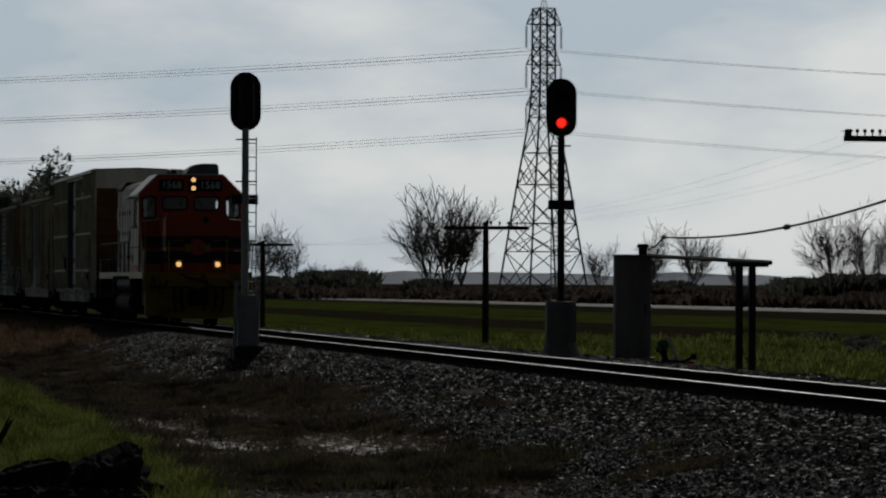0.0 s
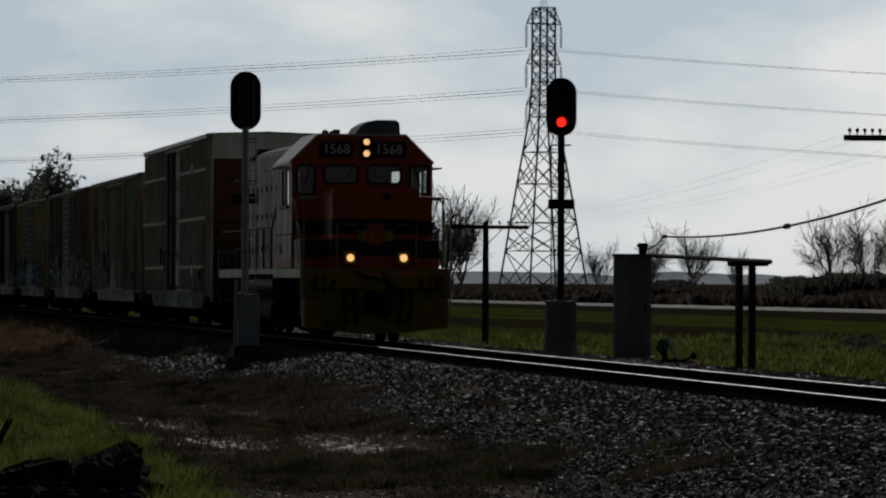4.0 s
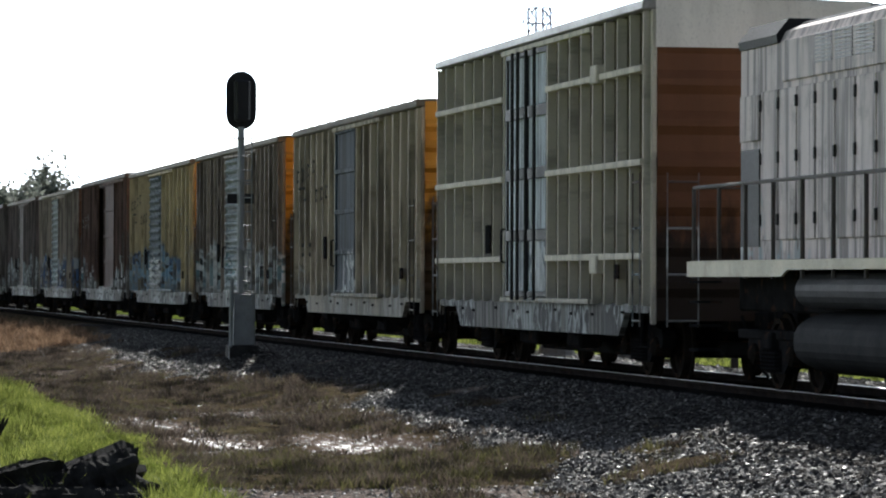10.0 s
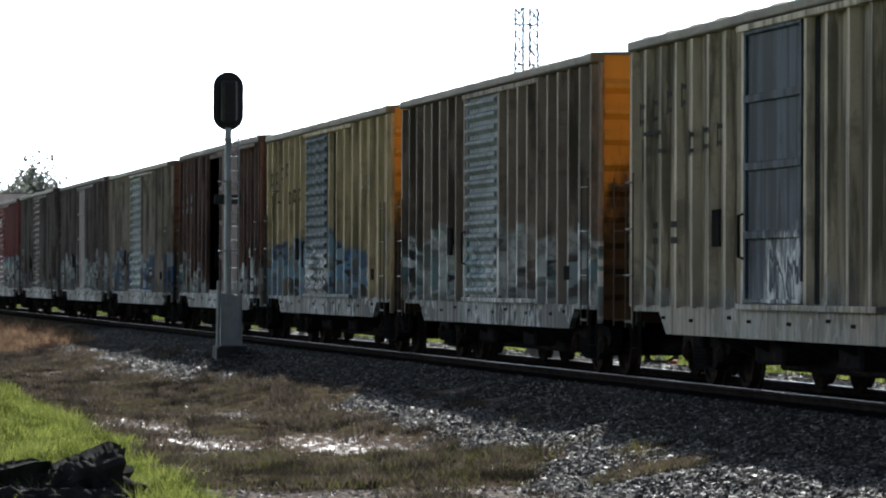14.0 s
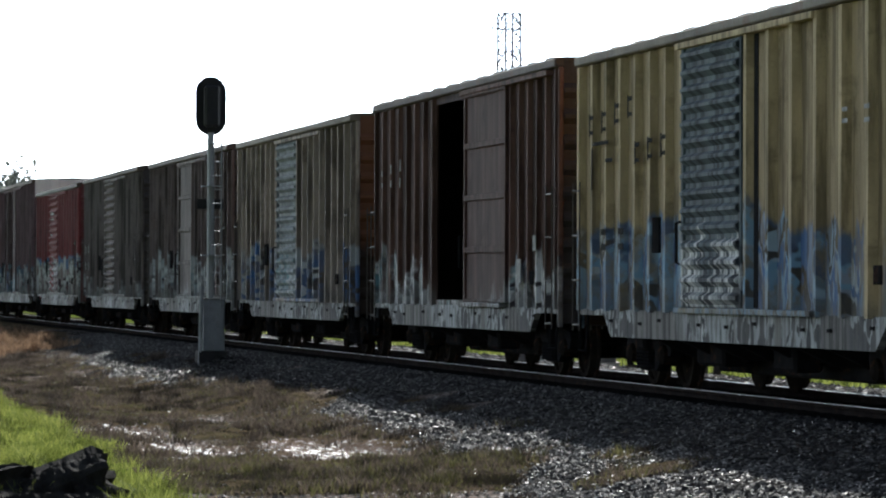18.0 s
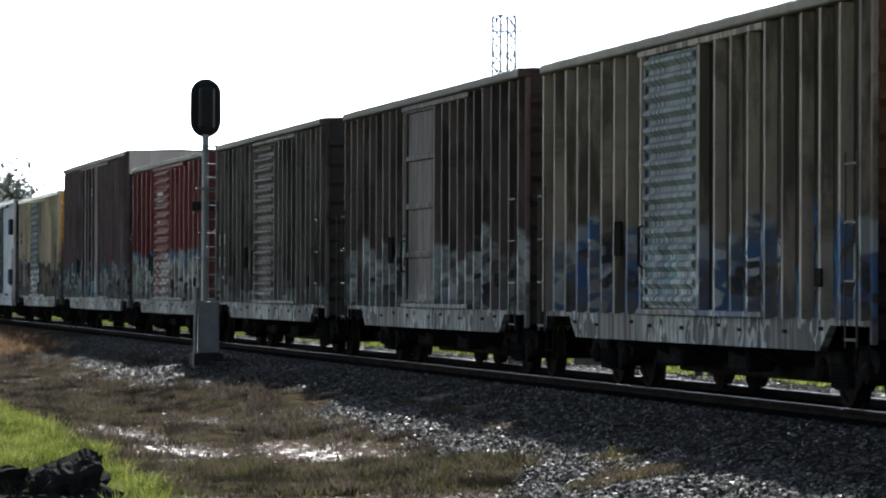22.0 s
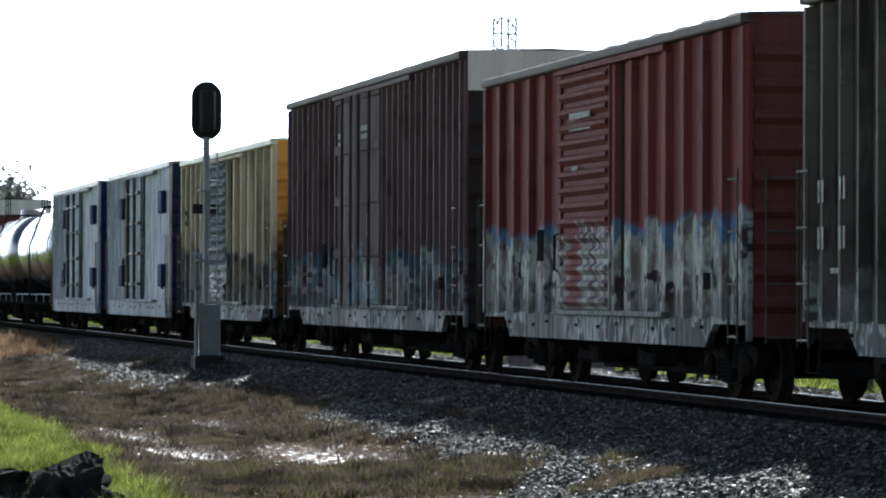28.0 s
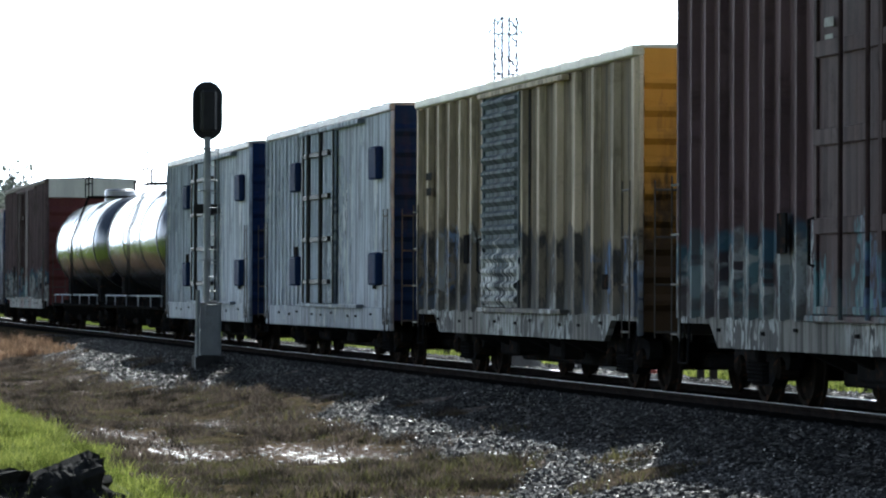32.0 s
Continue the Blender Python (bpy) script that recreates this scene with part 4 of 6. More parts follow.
# ends turned from the sun: their shade is mixed into these paints
P_DARKEND = worn("shaded_dark_end_paint", (0.042, 0.036, 0.034), 0.75, 0.0, 0.3, 1.2, 0.2, 0.3, True)
P_REDEND = worn("shaded_red_end_paint", (0.12, 0.034, 0.034), 0.75, 0.0, 0.25, 1.2, 0.2, 0.2, True)
P_MAROONDOOR = car_paint("maroon_door_paint", (0.085, 0.058, 0.06), (TEAL, PALE, BLUE, TEAL), 1.75, 0.75, 0.2, 0.2, 0.75, 22, 0.4, 2.1, 0.5)
# panel copies with the shade between posts put into the base colour
G_BROWN = car_paint("shaded_oxide_panels", (0.062, 0.037, 0.03), (WHITE, PALE, TEAL, WHITE), 1.6, 0.8, 0.3, 0.3, 0.75, 11, 0.5)
G_UMBER = car_paint("shaded_umber_panels", (0.058, 0.047, 0.044), (PALE, WHITE, TEAL, PALE), 1.7, 0.8, 0.25, 0.3, 0.75, 13, 0.6)
G_UMBER2 = car_paint("shaded_grey_umber_panels", (0.062, 0.053, 0.05), (PALE, WHITE), 1.35, 0.55, 0.25, 0.3, 0.75, 14, 0.6)

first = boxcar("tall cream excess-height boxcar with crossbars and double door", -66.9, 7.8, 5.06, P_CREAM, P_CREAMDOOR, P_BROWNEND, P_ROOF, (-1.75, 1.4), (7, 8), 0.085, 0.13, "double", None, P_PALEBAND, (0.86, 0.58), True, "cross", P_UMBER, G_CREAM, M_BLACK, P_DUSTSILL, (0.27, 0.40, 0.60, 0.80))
M_STENCIL = worn("dark_stencil_paint", (0.03, 0.03, 0.03), 0.6)
for word, y in (("EXCESS", -1.15), ("HEIGHT", -0.75), ("CAR", -0.42)):
    letters("stencilled_word", word, 0.095, M_STENCIL, first, Matrix.Translation((7.75 + 0.088, y, 4.70)) @ Euler((math.pi / 2, 0, math.pi / 2)).to_matrix().to_4x4(), "stencilled black word")
for x, z in ((7.2, 4.05), (7.2, 1.42)):
    part("side_box", Shape().box(4.7, 5.15, -1.66, -1.5, z, z + 0.26, 0.02), P_CREAM, first)

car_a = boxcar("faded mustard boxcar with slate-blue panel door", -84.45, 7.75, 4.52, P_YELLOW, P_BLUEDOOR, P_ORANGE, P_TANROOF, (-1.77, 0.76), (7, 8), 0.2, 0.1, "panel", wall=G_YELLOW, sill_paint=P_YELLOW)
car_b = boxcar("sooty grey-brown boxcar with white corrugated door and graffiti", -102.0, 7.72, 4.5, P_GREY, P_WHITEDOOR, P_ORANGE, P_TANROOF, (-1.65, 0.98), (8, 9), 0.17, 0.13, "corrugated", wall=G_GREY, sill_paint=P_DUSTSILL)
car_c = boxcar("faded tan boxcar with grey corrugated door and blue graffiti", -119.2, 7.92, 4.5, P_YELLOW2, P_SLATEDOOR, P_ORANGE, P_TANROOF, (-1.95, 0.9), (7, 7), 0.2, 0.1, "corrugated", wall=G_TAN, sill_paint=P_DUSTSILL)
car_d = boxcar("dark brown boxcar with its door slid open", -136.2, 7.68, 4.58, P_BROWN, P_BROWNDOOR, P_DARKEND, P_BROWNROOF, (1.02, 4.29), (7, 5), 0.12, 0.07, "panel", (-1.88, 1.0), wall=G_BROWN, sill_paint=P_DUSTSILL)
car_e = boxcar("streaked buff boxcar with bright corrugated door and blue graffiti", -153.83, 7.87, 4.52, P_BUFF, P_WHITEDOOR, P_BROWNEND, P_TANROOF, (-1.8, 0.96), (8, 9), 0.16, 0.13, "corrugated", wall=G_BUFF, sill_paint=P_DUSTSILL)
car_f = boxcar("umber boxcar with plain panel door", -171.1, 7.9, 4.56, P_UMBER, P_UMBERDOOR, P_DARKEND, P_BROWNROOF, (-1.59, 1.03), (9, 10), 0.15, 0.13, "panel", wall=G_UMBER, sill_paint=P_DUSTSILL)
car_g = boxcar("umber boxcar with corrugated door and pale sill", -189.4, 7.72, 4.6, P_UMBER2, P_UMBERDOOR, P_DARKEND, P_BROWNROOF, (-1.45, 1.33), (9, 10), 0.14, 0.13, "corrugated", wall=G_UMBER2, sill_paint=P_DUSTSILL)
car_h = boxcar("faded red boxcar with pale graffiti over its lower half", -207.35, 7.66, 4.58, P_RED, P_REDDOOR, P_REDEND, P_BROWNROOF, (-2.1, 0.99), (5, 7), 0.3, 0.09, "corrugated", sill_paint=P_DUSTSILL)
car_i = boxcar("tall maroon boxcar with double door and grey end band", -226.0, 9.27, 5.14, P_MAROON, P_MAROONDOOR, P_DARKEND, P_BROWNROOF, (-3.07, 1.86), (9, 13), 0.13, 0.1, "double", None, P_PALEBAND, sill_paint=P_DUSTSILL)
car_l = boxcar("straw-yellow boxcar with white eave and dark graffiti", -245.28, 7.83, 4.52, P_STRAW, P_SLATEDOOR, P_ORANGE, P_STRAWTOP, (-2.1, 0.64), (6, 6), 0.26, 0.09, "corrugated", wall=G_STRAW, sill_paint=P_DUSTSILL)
car_m = boxcar("flaking white refrigerator car with dark blue ends", -263.5, 7.6, 4.62, P_REEFER, P_REEFDOOR, P_NAVY, P_ROOF, (-2.11, 1.7), (10, 0), 0.08, 0.03, "plug", None, None, (0.9, 0.62), False, trim=M_BLACK)
car_n = boxcar("flaking white refrigerator car with dark blue ends", -281.3, 7.6, 4.6, P_REEFER, P_REEFDOOR, P_NAVY, P_ROOF, (-2.16, 2.3), (10, 0), 0.08, 0.03, "plug", None, None, (0.9, 0.62), False, trim=M_BLACK)
car_o = boxcar("tall brick-red boxcar with grey end band", -332.6, 8.85, 5.14, P_MAROON, P_MAROONDOOR, P_REDEND, P_BROWNROOF, (-3.0, 1.8), (9, 12), 0.13, 0.1, "double", None, P_PALEBAND)
car_p = boxcar("grey-blue boxcar at the train's visible end", -351.8, 7.8, 4.5, P_REEFER, P_REEFDOOR, P_NAVY, P_ROOF, (-2.1, 0.9), (7, 7), 0.15, 0.08, "panel")
for car in (car_m, car_n):
    for x in (-3.2, 6.25):
        for z in (1.42, 3.3):
            part("door_hinge", Shape().box(x - 0.4, x + 0.4, -1.60, -1.46, z, z + 0.58, 0.03), P_NAVY, car, "dark blue hinge box")



def marks(car, material, y, rows, name="stencil", label="unreadable stencilled marks"):
    """Short bars for lettering that cannot be read: x, z, length, height."""
    for x, z, w, h in rows:
        part(name, Shape().box(x - w / 2, x + w / 2, y - 0.004, y, z - h / 2, z + h / 2), material, car, label)


# dark emblem strokes on the two tan cars, one small group to each bay between posts
for car, y in ((car_c, -1.566), (car_a, -1.566)):
    for x, z in ((-7.05, 3.5), (-6.3, 3.52), (-5.55, 3.6), (-4.8, 3.66), (-4.4, 3.05), (-3.7, 3.08), (-3.0, 3.1)):
        marks(car, M_DARKMARK, y, [(x, z, 0.06, 0.3), (x + 0.13, z + 0.1, 0.2, 0.055), (x + 0.13, z - 0.1, 0.16, 0.05)], "emblem_stroke", "dark faded emblem stroke")
    marks(car, M_DARKMARK, y, [(-6.4, 3.24, 0.95, 0.05), (-5.9, 3.0, 0.4, 0.05), (-6.9, 2.9, 0.06, 0.55)], "emblem_stroke", "dark faded emblem stroke")
    marks(car, M_DARKMARK, y, [(-6.2, 2.05, 0.3, 0.08), (-5.2, 2.05, 0.3, 0.08), (-5.2, 1.85, 0.3, 0.08), (-6.2, 1.85, 0.24, 0.08)])
marks(car_c, M_MARK, -1.566, [(5.1, 3.2, 0.2, 0.05), (5.1, 3.08, 0.2, 0.05), (5.9, 3.2, 0.2, 0.05), (5.9, 3.06, 0.2, 0.05)])
marks(car_d, M_MARK, -1.538, [(-6.72, 3.3, 0.08, 0.1), (-6.72, 3.1, 0.08, 0.08), (-5.81, 3.35, 0.08, 0.16), (-5.81, 3.1, 0.08, 0.12), (-4.9, 3.4, 0.08, 0.2), (-4.9, 3.1, 0.08, 0.16)])
marks(car_d, M_MARK, -1.552, [(5.2, 1.55, 0.3, 0.35), (6.3, 1.95, 0.2, 0.22)])
marks(car_g, M_MARK, -1.595, [(-7.0, 2.4, 0.07, 0.24), (-6.85, 2.4, 0.07, 0.24), (-6.2, 2.42, 0.07, 0.24), (-6.05, 2.42, 0.07, 0.24), (-7.0, 1.9, 0.08, 0.24), (-6.85, 1.9, 0.08, 0.24), (-6.2, 1.9, 0.08, 0.24), (-6.05, 1.9, 0.08, 0.24), (-6.4, 1.55, 0.3, 0.06)])
marks(car_h, M_MARK, -1.60, [(-0.7, 3.72, 1.3, 0.09), (-0.7, 3.56, 1.3, 0.09), (-1.0, 3.0, 0.35, 0.06)])
marks(car_i, M_MARK, -1.57, [(-2.5, 4.2, 0.35, 0.1), (-2.5, 4.02, 0.3, 0.1), (0.2, 4.25, 0.7, 0.09), (0.2, 4.1, 0.6, 0.09), (0.2, 3.95, 0.7, 0.09), (0.6, 2.5, 0.16, 0.4)])
marks(car_l, M_DARKMARK, -1.56, [(-6.6, 3.2, 0.5, 0.12), (-6.6, 2.95, 0.4, 0.12)])

# ---- tank cars ----
M_TANK = Nodes("polished_tank_steel")
M_TANK.bump(M_TANK.noise(M_TANK.coords(), 1.2, 2), 0.06, 0.05)
M_TANK = M_TANK.done(M_TANK.ramp(M_TANK.noise(M_TANK.coords((1, 1, 0.3)), 2.0, 4), (0.35, (0.13, 0.135, 0.15)), (0.7, (0.24, 0.25, 0.28))), 0.24, 1.0)


def tank_car(c):
    car = vehicle("tank_car", c, "shiny bare-steel tank car with top railings", "freight car")
    half, r, zc = 7.1, 1.46, 2.74
    prof = [(-half, 0.25), (-half + 0.06, 0.7), (-half + 0.25, 1.1), (-half + 0.55, 1.38), (-half + 0.8, r)] + [(x, r) for x in (-3, 0, 3)] + [(half - 0.8, r), (half - 0.55, 1.38), (half - 0.25, 1.1), (half - 0.06, 0.7), (half, 0.25)]
    s = Shape().lathe(prof, 64, "x", (0, 0, zc))
    s.smooth = True
    tank = part("tank", s, M_TANK, car)
    for x in (-6.2, -2.1, 2.1, 6.2):
        part("band", Shape().lathe([(x - 0.06, r + 0.004), (x - 0.06, r + 0.022), (x + 0.06, r + 0.022), (x + 0.06, r + 0.004)], 48, "x", (0, 0, zc)), M_BLACK if abs(x) > 5 else M_TANK, tank)
    part("dome", Shape().lathe([(zc + r - 0.05, 0.5), (zc + r + 0.28, 0.5), (zc + r + 0.34, 0.4)], 20, "z"), M_TANK, tank)
    plat = part("platform", Shape().box(-1.1, 1.1, -1.0, 1.0, zc + r + 0.06, zc + r + 0.1), M_UNDER, car)
    for x in (-1.1, 0, 1.1):
        for y in (-1.0, 1.0):
            part("railing_post", Shape().tube((x, y, zc + r + 0.08), (x, y, zc + r + 0.95), 0.022), M_UNDER, plat)
    for y in (-1.0, 1.0):
        for z in (0.5, 0.95):
            part("railing", Shape().tube((-1.1, y, zc + r + z), (1.1, y, zc + r + z), 0.02), M_UNDER, plat)
    for y in (-1.42, 1.42):
        rail = part("handrail", Shape().tube((-half, y, 1.16), (half, y, 1.16), 0.022), P_REEFER, car)
        for x in (-7, -4.5, -1.5, 1.5, 4.5, 7):
            part("rail_post", Shape().tube((x, y, 0.85), (x, y, 1.16), 0.018), P_REEFER, rail)
        part("running_board", Shape().box(-half, half, y - 0.12, y + 0.12, 0.84, 0.88), M_UNDER, car)
    for x in (-4.9, 4.9):
        part("saddle", Shape().box(x - 0.35, x + 0.35, -1.15, 1.15, 0.95, 1.7, 0.03), M_UNDER, car)
    lad = Shape()
    for y0 in (-1.52,):
        for x in (-0.25, 0.25):
            lad.run([(x, y0, 0.85), (x, y0 - 0.02, 2.9), (x, -1.0, zc + r + 0.1)], 0.02)
    part("ladder", lad, M_UNDER, car)
    under(car, half + 0.75)
    part("end_sill", Shape().box(-half - 0.75, half + 0.75, -1.4, 1.4, 0.8, 0.84), M_UNDER, car)


tank_car(-297.75)
tank_car(-314.4)


# ---- locomotive ----
P_HOOD = car_paint("faded_white_hood_paint", (0.60, 0.525, 0.50), ((0.28, 0.38, 0.40), (0.40, 0.17, 0.09), (0.5, 0.46, 0.44)), 1.95, 0.55, 0.18, 0.14, 0.55)
P_CABROOF = worn("glossy_white_roof_paint", (0.62, 0.60, 0.58), 0.4, 0.0, 0.12, 0.8, 0.05, 0.1, False, 0.5)
P_LRED = worn("dull_orange_red_paint", (0.42, 0.055, 0.018), 0.45, 0.0, 0.2, 1.0, 0.06, 0.1)
P_LYEL = worn("grimy_yellow_paint", (0.30, 0.215, 0.022), 0.6, 0.0, 0.6, 1.8, 0.1, 0.92)
P_SILL = worn("cream_sill_paint", (0.40, 0.355, 0.22), 0.55, 0.0, 0.2, 1.5, 0.08, 0.25)
P_LGREY = worn("grey_roof_paint", (0.15, 0.15, 0.155), 0.5, 0.1, 0.2, 1.5, 0.1)
P_RUSTPANEL = worn("rust_orange_paint", (0.42, 0.14, 0.06), 0.6, 0.0, 0.35, 2.0, 0.1, 0.3)
P_PILOT = car_paint("sooty_yellow_pilot_paint", (0.22, 0.155, 0.02), (), 0, 0, 0.9, 0.4, 0.7, 23, 0.0, 1.4, 0.95)
M_HEAD = glow("warm_headlight", (1.0, 0.56, 0.22), 5.0)
P_DIGIT = worn("pale_number_paint", (0.7, 0.7, 0.68), 0.5)


def rounded(y0, y1, z0, z1, r):
    """Outline of an upright rectangle with round corners."""
    if y0 > y1: y0, y1 = y1, y0
    out = []
    for cy, cz, a0 in ((y1 - r, z1 - r, 0), (y0 + r, z1 - r, 90), (y0 + r, z0 + r, 180), (y1 - r, z0 + r, 270)):
        out += [(cy + r * math.cos(radians(a0 + 18 * k)), cz + r * math.sin(radians(a0 + 18 * k))) for k in range(6)]
    return out


def locomotive():
    lo = vehicle("locomotive", -49.7, "low-nose road locomotive, faded white hood, orange-red cab and yellow pilot", "locomotive")
    # frame
    part("deck", Shape().box(-7.3, 7.5, -1.5, 1.5, 1.46, 1.58, 0.02), P_SILL, lo)
    for s in (-1, 1):
        part("side_sill", Shape().extrude([(-7.3, 1.57), (7.0, 1.57), (7.0, 1.38), (2.75, 1.38), (2.5, 1.46), (-2.5, 1.46), (-2.75, 1.38), (-7.3, 1.38)], "y", s * 1.5, s * 1.53), P_SILL, lo, "cream side sill")
    part("underframe", Shape().box(-7.1, 6.9, -0.9, 0.9, 0.95, 1.46, 0.03), M_UNDER, lo)
    # long hood
    hood = part("long_hood", Shape().extrude([(-0.97, 1.58), (-0.97, 4.2), (-0.90, 4.34), (-0.72, 4.42), (0.72, 4.42), (0.90, 4.34), (0.97, 4.2), (0.97, 1.58)], "x", -6.75, 3.2), P_HOOD, lo, "faded white long hood")
    for s in (-1, 1):
        for i in range(10):
            x = -5.7 + i * 0.83
            door = part("hood_door", Shape().box(x + 0.02, x + 0.81, s * 0.97, s * 1.0, 1.82, 3.64, 0.012), P_HOOD, hood)
            for z in (2.0, 2.75, 3.4):
                part("hinge", Shape().box(x + 0.0, x + 0.06, s * 0.99, s * 1.03, z, z + 0.14, 0.01), M_BLACK, door)
        part("radiator_panel", Shape().box(-4.7, -0.2, s * 0.97, s * 1.0, 3.72, 4.22, 0.01), P_HOOD, hood)
        for k in range(3):
            for j in range(8):
                z = 3.87 + j * 0.045
                y = s * 1.0
                part("louvre", Shape().box(-3.2 + k * 0.85, -2.5 + k * 0.85, y, y + s * 0.012, z, z + 0.022), P_LGREY, hood)
        part("intake", Shape().box(-6.7, -5.82, s * 0.97, s * 0.985, 1.75, 2.95), M_BLACK, hood, "dark intake opening")
        part("rear_panel", Shape().box(-6.7, -5.78, s * 0.97, s * 1.0, 3.05, 3.62, 0.01), P_HOOD, hood)
    part("hood_roof", Shape().box(-6.7, 3.15, -0.7, 0.7, 4.421, 4.45, 0.01), P_LGREY, hood, "dark grey hood roof")
    part("radiator_hatch", Shape().extrude([(-1.0, 4.2), (-1.02, 4.3), (-0.86, 4.5), (0.86, 4.5), (1.02, 4.3), (1.0, 4.2)], "x", -6.72, -4.9), M_BLACK, hood, "dark sooty radiator hatch")
    for x in (-4.2, -2.8):
        part("radiator_fan", Shape().lathe([(4.42, 0.55), (4.47, 0.55), (4.48, 0.48), (4.45, 0.45)], 24, "z", (x, 0, 0)), P_LGREY, hood)
    part("exhaust_stack", Shape().box(-0.6, 0.2, -0.25, 0.25, 4.42, 4.56, 0.03), M_BLACK, hood)
    horn = part("horn", Shape().tube((1.4, -0.2, 4.36), (1.4, -0.2, 4.56), 0.04), M_BLACK, lo)
    for k, (dx, dy) in enumerate(((0.32, 0), (0.28, 0.14), (-0.3, 0.06))):
        part("horn_bell", Shape().tube((1.4, -0.2 + dy, 4.58 + 0.05 * k), (1.4 + dx, -0.2 + dy, 4.58 + 0.05 * k), 0.03, 0.085, 12), M_BLACK, horn)
    # cab
    front, back = 5.65, 3.2
    cab = tagged(new("cab"), "orange-red cab front with white sides")
    cab.parent = lo
    fw = Shape()
    holed_wall(fw, "x", front - 0.06, 0.06, -1.54, 1.54, 1.58, 3.88, [(-1.44, -1.04, 3.18, 3.82), (1.04, 1.44, 3.18, 3.82), (-0.84, -0.1, 3.42, 3.82), (0.1, 0.84, 3.42, 3.82)])
    fw.extrude([(-1.54, 3.88), (-0.97, 4.46), (0.97, 4.46), (1.54, 3.88)], "x", front - 0.06, front)
    part("cab_front", fw, P_LRED, cab, "orange-red cab front")
    rw = Shape()
    holed_wall(rw, "x", back, 0.05, -1.54, 1.54, 1.58, 3.88, [(-1.44, -1.04, 3.1, 3.75), (1.04, 1.44, 3.1, 3.75)])
    rw.extrude([(-1.54, 3.88), (-0.97, 4.46), (0.97, 4.46), (1.54, 3.88)], "x", back, back + 0.05)
    part("cab_rear", rw, P_HOOD, cab)
    for s in (-1, 1):
        sw = Shape()
        holed_wall(sw, "y", s * 1.54 - (0.05 if s > 0 else 0), 0.05, back + 0.05, front - 0.06, 1.58, 3.88, [(4.05, 5.15, 2.95, 3.72)])
        part("cab_side", sw, P_HOOD, cab)
        part("side_window", Shape().box(4.6, 5.12, s * 1.5, s * 1.512, 2.98, 3.69), M_GLASS, cab)
        part("window_post", Shape().box(4.55, 4.62, s * 1.48, s * 1.535, 2.95, 3.72), P_LGREY, cab)
        part("rust_panel", Shape().box(back + 0.1, front - 0.1, s * 1.552, s * 1.556, 1.6, 1.78), P_RUSTPANEL, cab, "rust-orange lower panel")
        part("seam", Shape().box(back + 0.02, front - 0.02, s * 1.54, s * 1.556, 2.3, 2.33), M_BLACK, cab)
        part("sunshade", Shape().box(3.9, 5.3, s * 1.54, s * 1.82, 3.76, 3.79, 0.008), P_CABROOF, cab)
        part("arm_rest", Shape().box(4.02, 5.2, s * 1.53, s * 1.6, 2.88, 2.95, 0.01), M_BLACK, cab)
        part("roof_slope", Shape().extrude([(s * 1.58, 3.86), (s * 1.58, 3.9), (s * 0.97, 4.5), (s * 0.97, 4.46)], "x", back - 0.15, front - 0.065), P_CABROOF, cab)
        for y0, y1, z0 in ((1.02, 1.46, 3.16), (0.08, 0.86, 3.40)):
            outer, inner = rounded(s * y0, s * y1, z0, 3.84, 0.11), rounded(s * (y0 + 0.045), s * (y1 - 0.045), z0 + 0.045, 3.795, 0.08)
            g, n = Shape(), len(outer)
            g.add([(x, p, q) for x in (front + 0.001, front + 0.028) for ring in (outer, inner) for p, q in ring],
                  [(k * n + i, k * n + (i + 1) % n, m * n + (i + 1) % n, m * n + i) for k, m in ((0, 1), (2, 3), (0, 2), (1, 3)) for i in range(n)])
            w = part("window_frame", g, M_BLACK, cab)
            part("pane", Shape().box(front - 0.035, front - 0.025, s * (y0 + 0.02), s * (y1 - 0.02), z0 + 0.02, 3.82), M_GLASS, w)
            part("wiper", Shape().tube((front + 0.03, s * (y0 + 0.1), 3.84), (front + 0.03, s * (y0 + 0.25), 3.84 - (3.84 - z0) * 0.7), 0.012), M_BLACK, w)
        nb = part("number_board", Shape().box(front, front + 0.05, s * 0.2, s * 0.95, 3.98, 4.33, 0.02), M_BLACK, cab, "black number board with pale digits")
        letters("number", "1568", 0.3, P_DIGIT, nb, Matrix.Translation((front + 0.052, s * 0.575, 4.155)) @ Euler((math.pi / 2, 0, math.pi / 2)).to_matrix().to_4x4())
    part("cab_roof", Shape().box(back - 0.15, front - 0.065, -0.98, 0.98, 4.46, 4.5, 0.01), P_CABROOF, cab)
    part("cab_floor", Shape().box(back + 0.06, front - 0.07, -1.48, 1.48, 1.9, 1.95), M_UNDER, cab)
    ac = Shape().extrude([(-0.1, 4.5), (0.02, 4.68), (0.2, 4.79), (0.4, 4.82), (0.8, 4.82), (0.88, 4.76), (0.9, 4.5)], "x", 3.9, 5.2)
    part("air_conditioner", ac, P_LGREY, cab, "rounded grey roof unit")
    part("antenna", Shape().box(4.6, 4.8, -0.5, -0.36, 4.5, 4.62, 0.02), M_BLACK, cab)
    hl = part("headlight", Shape().box(front, front + 0.06, -0.05, 0.21, 3.94, 4.44, 0.03), M_BLACK, cab)
    for z in (4.07, 4.32):
        part("lamp", Shape().lathe([(front + 0.06, 0.07), (front + 0.075, 0.065), (front + 0.085, 0.04)], 16, "x", (0, 0.08, z)), M_HEAD, hl, "lit warm headlight")
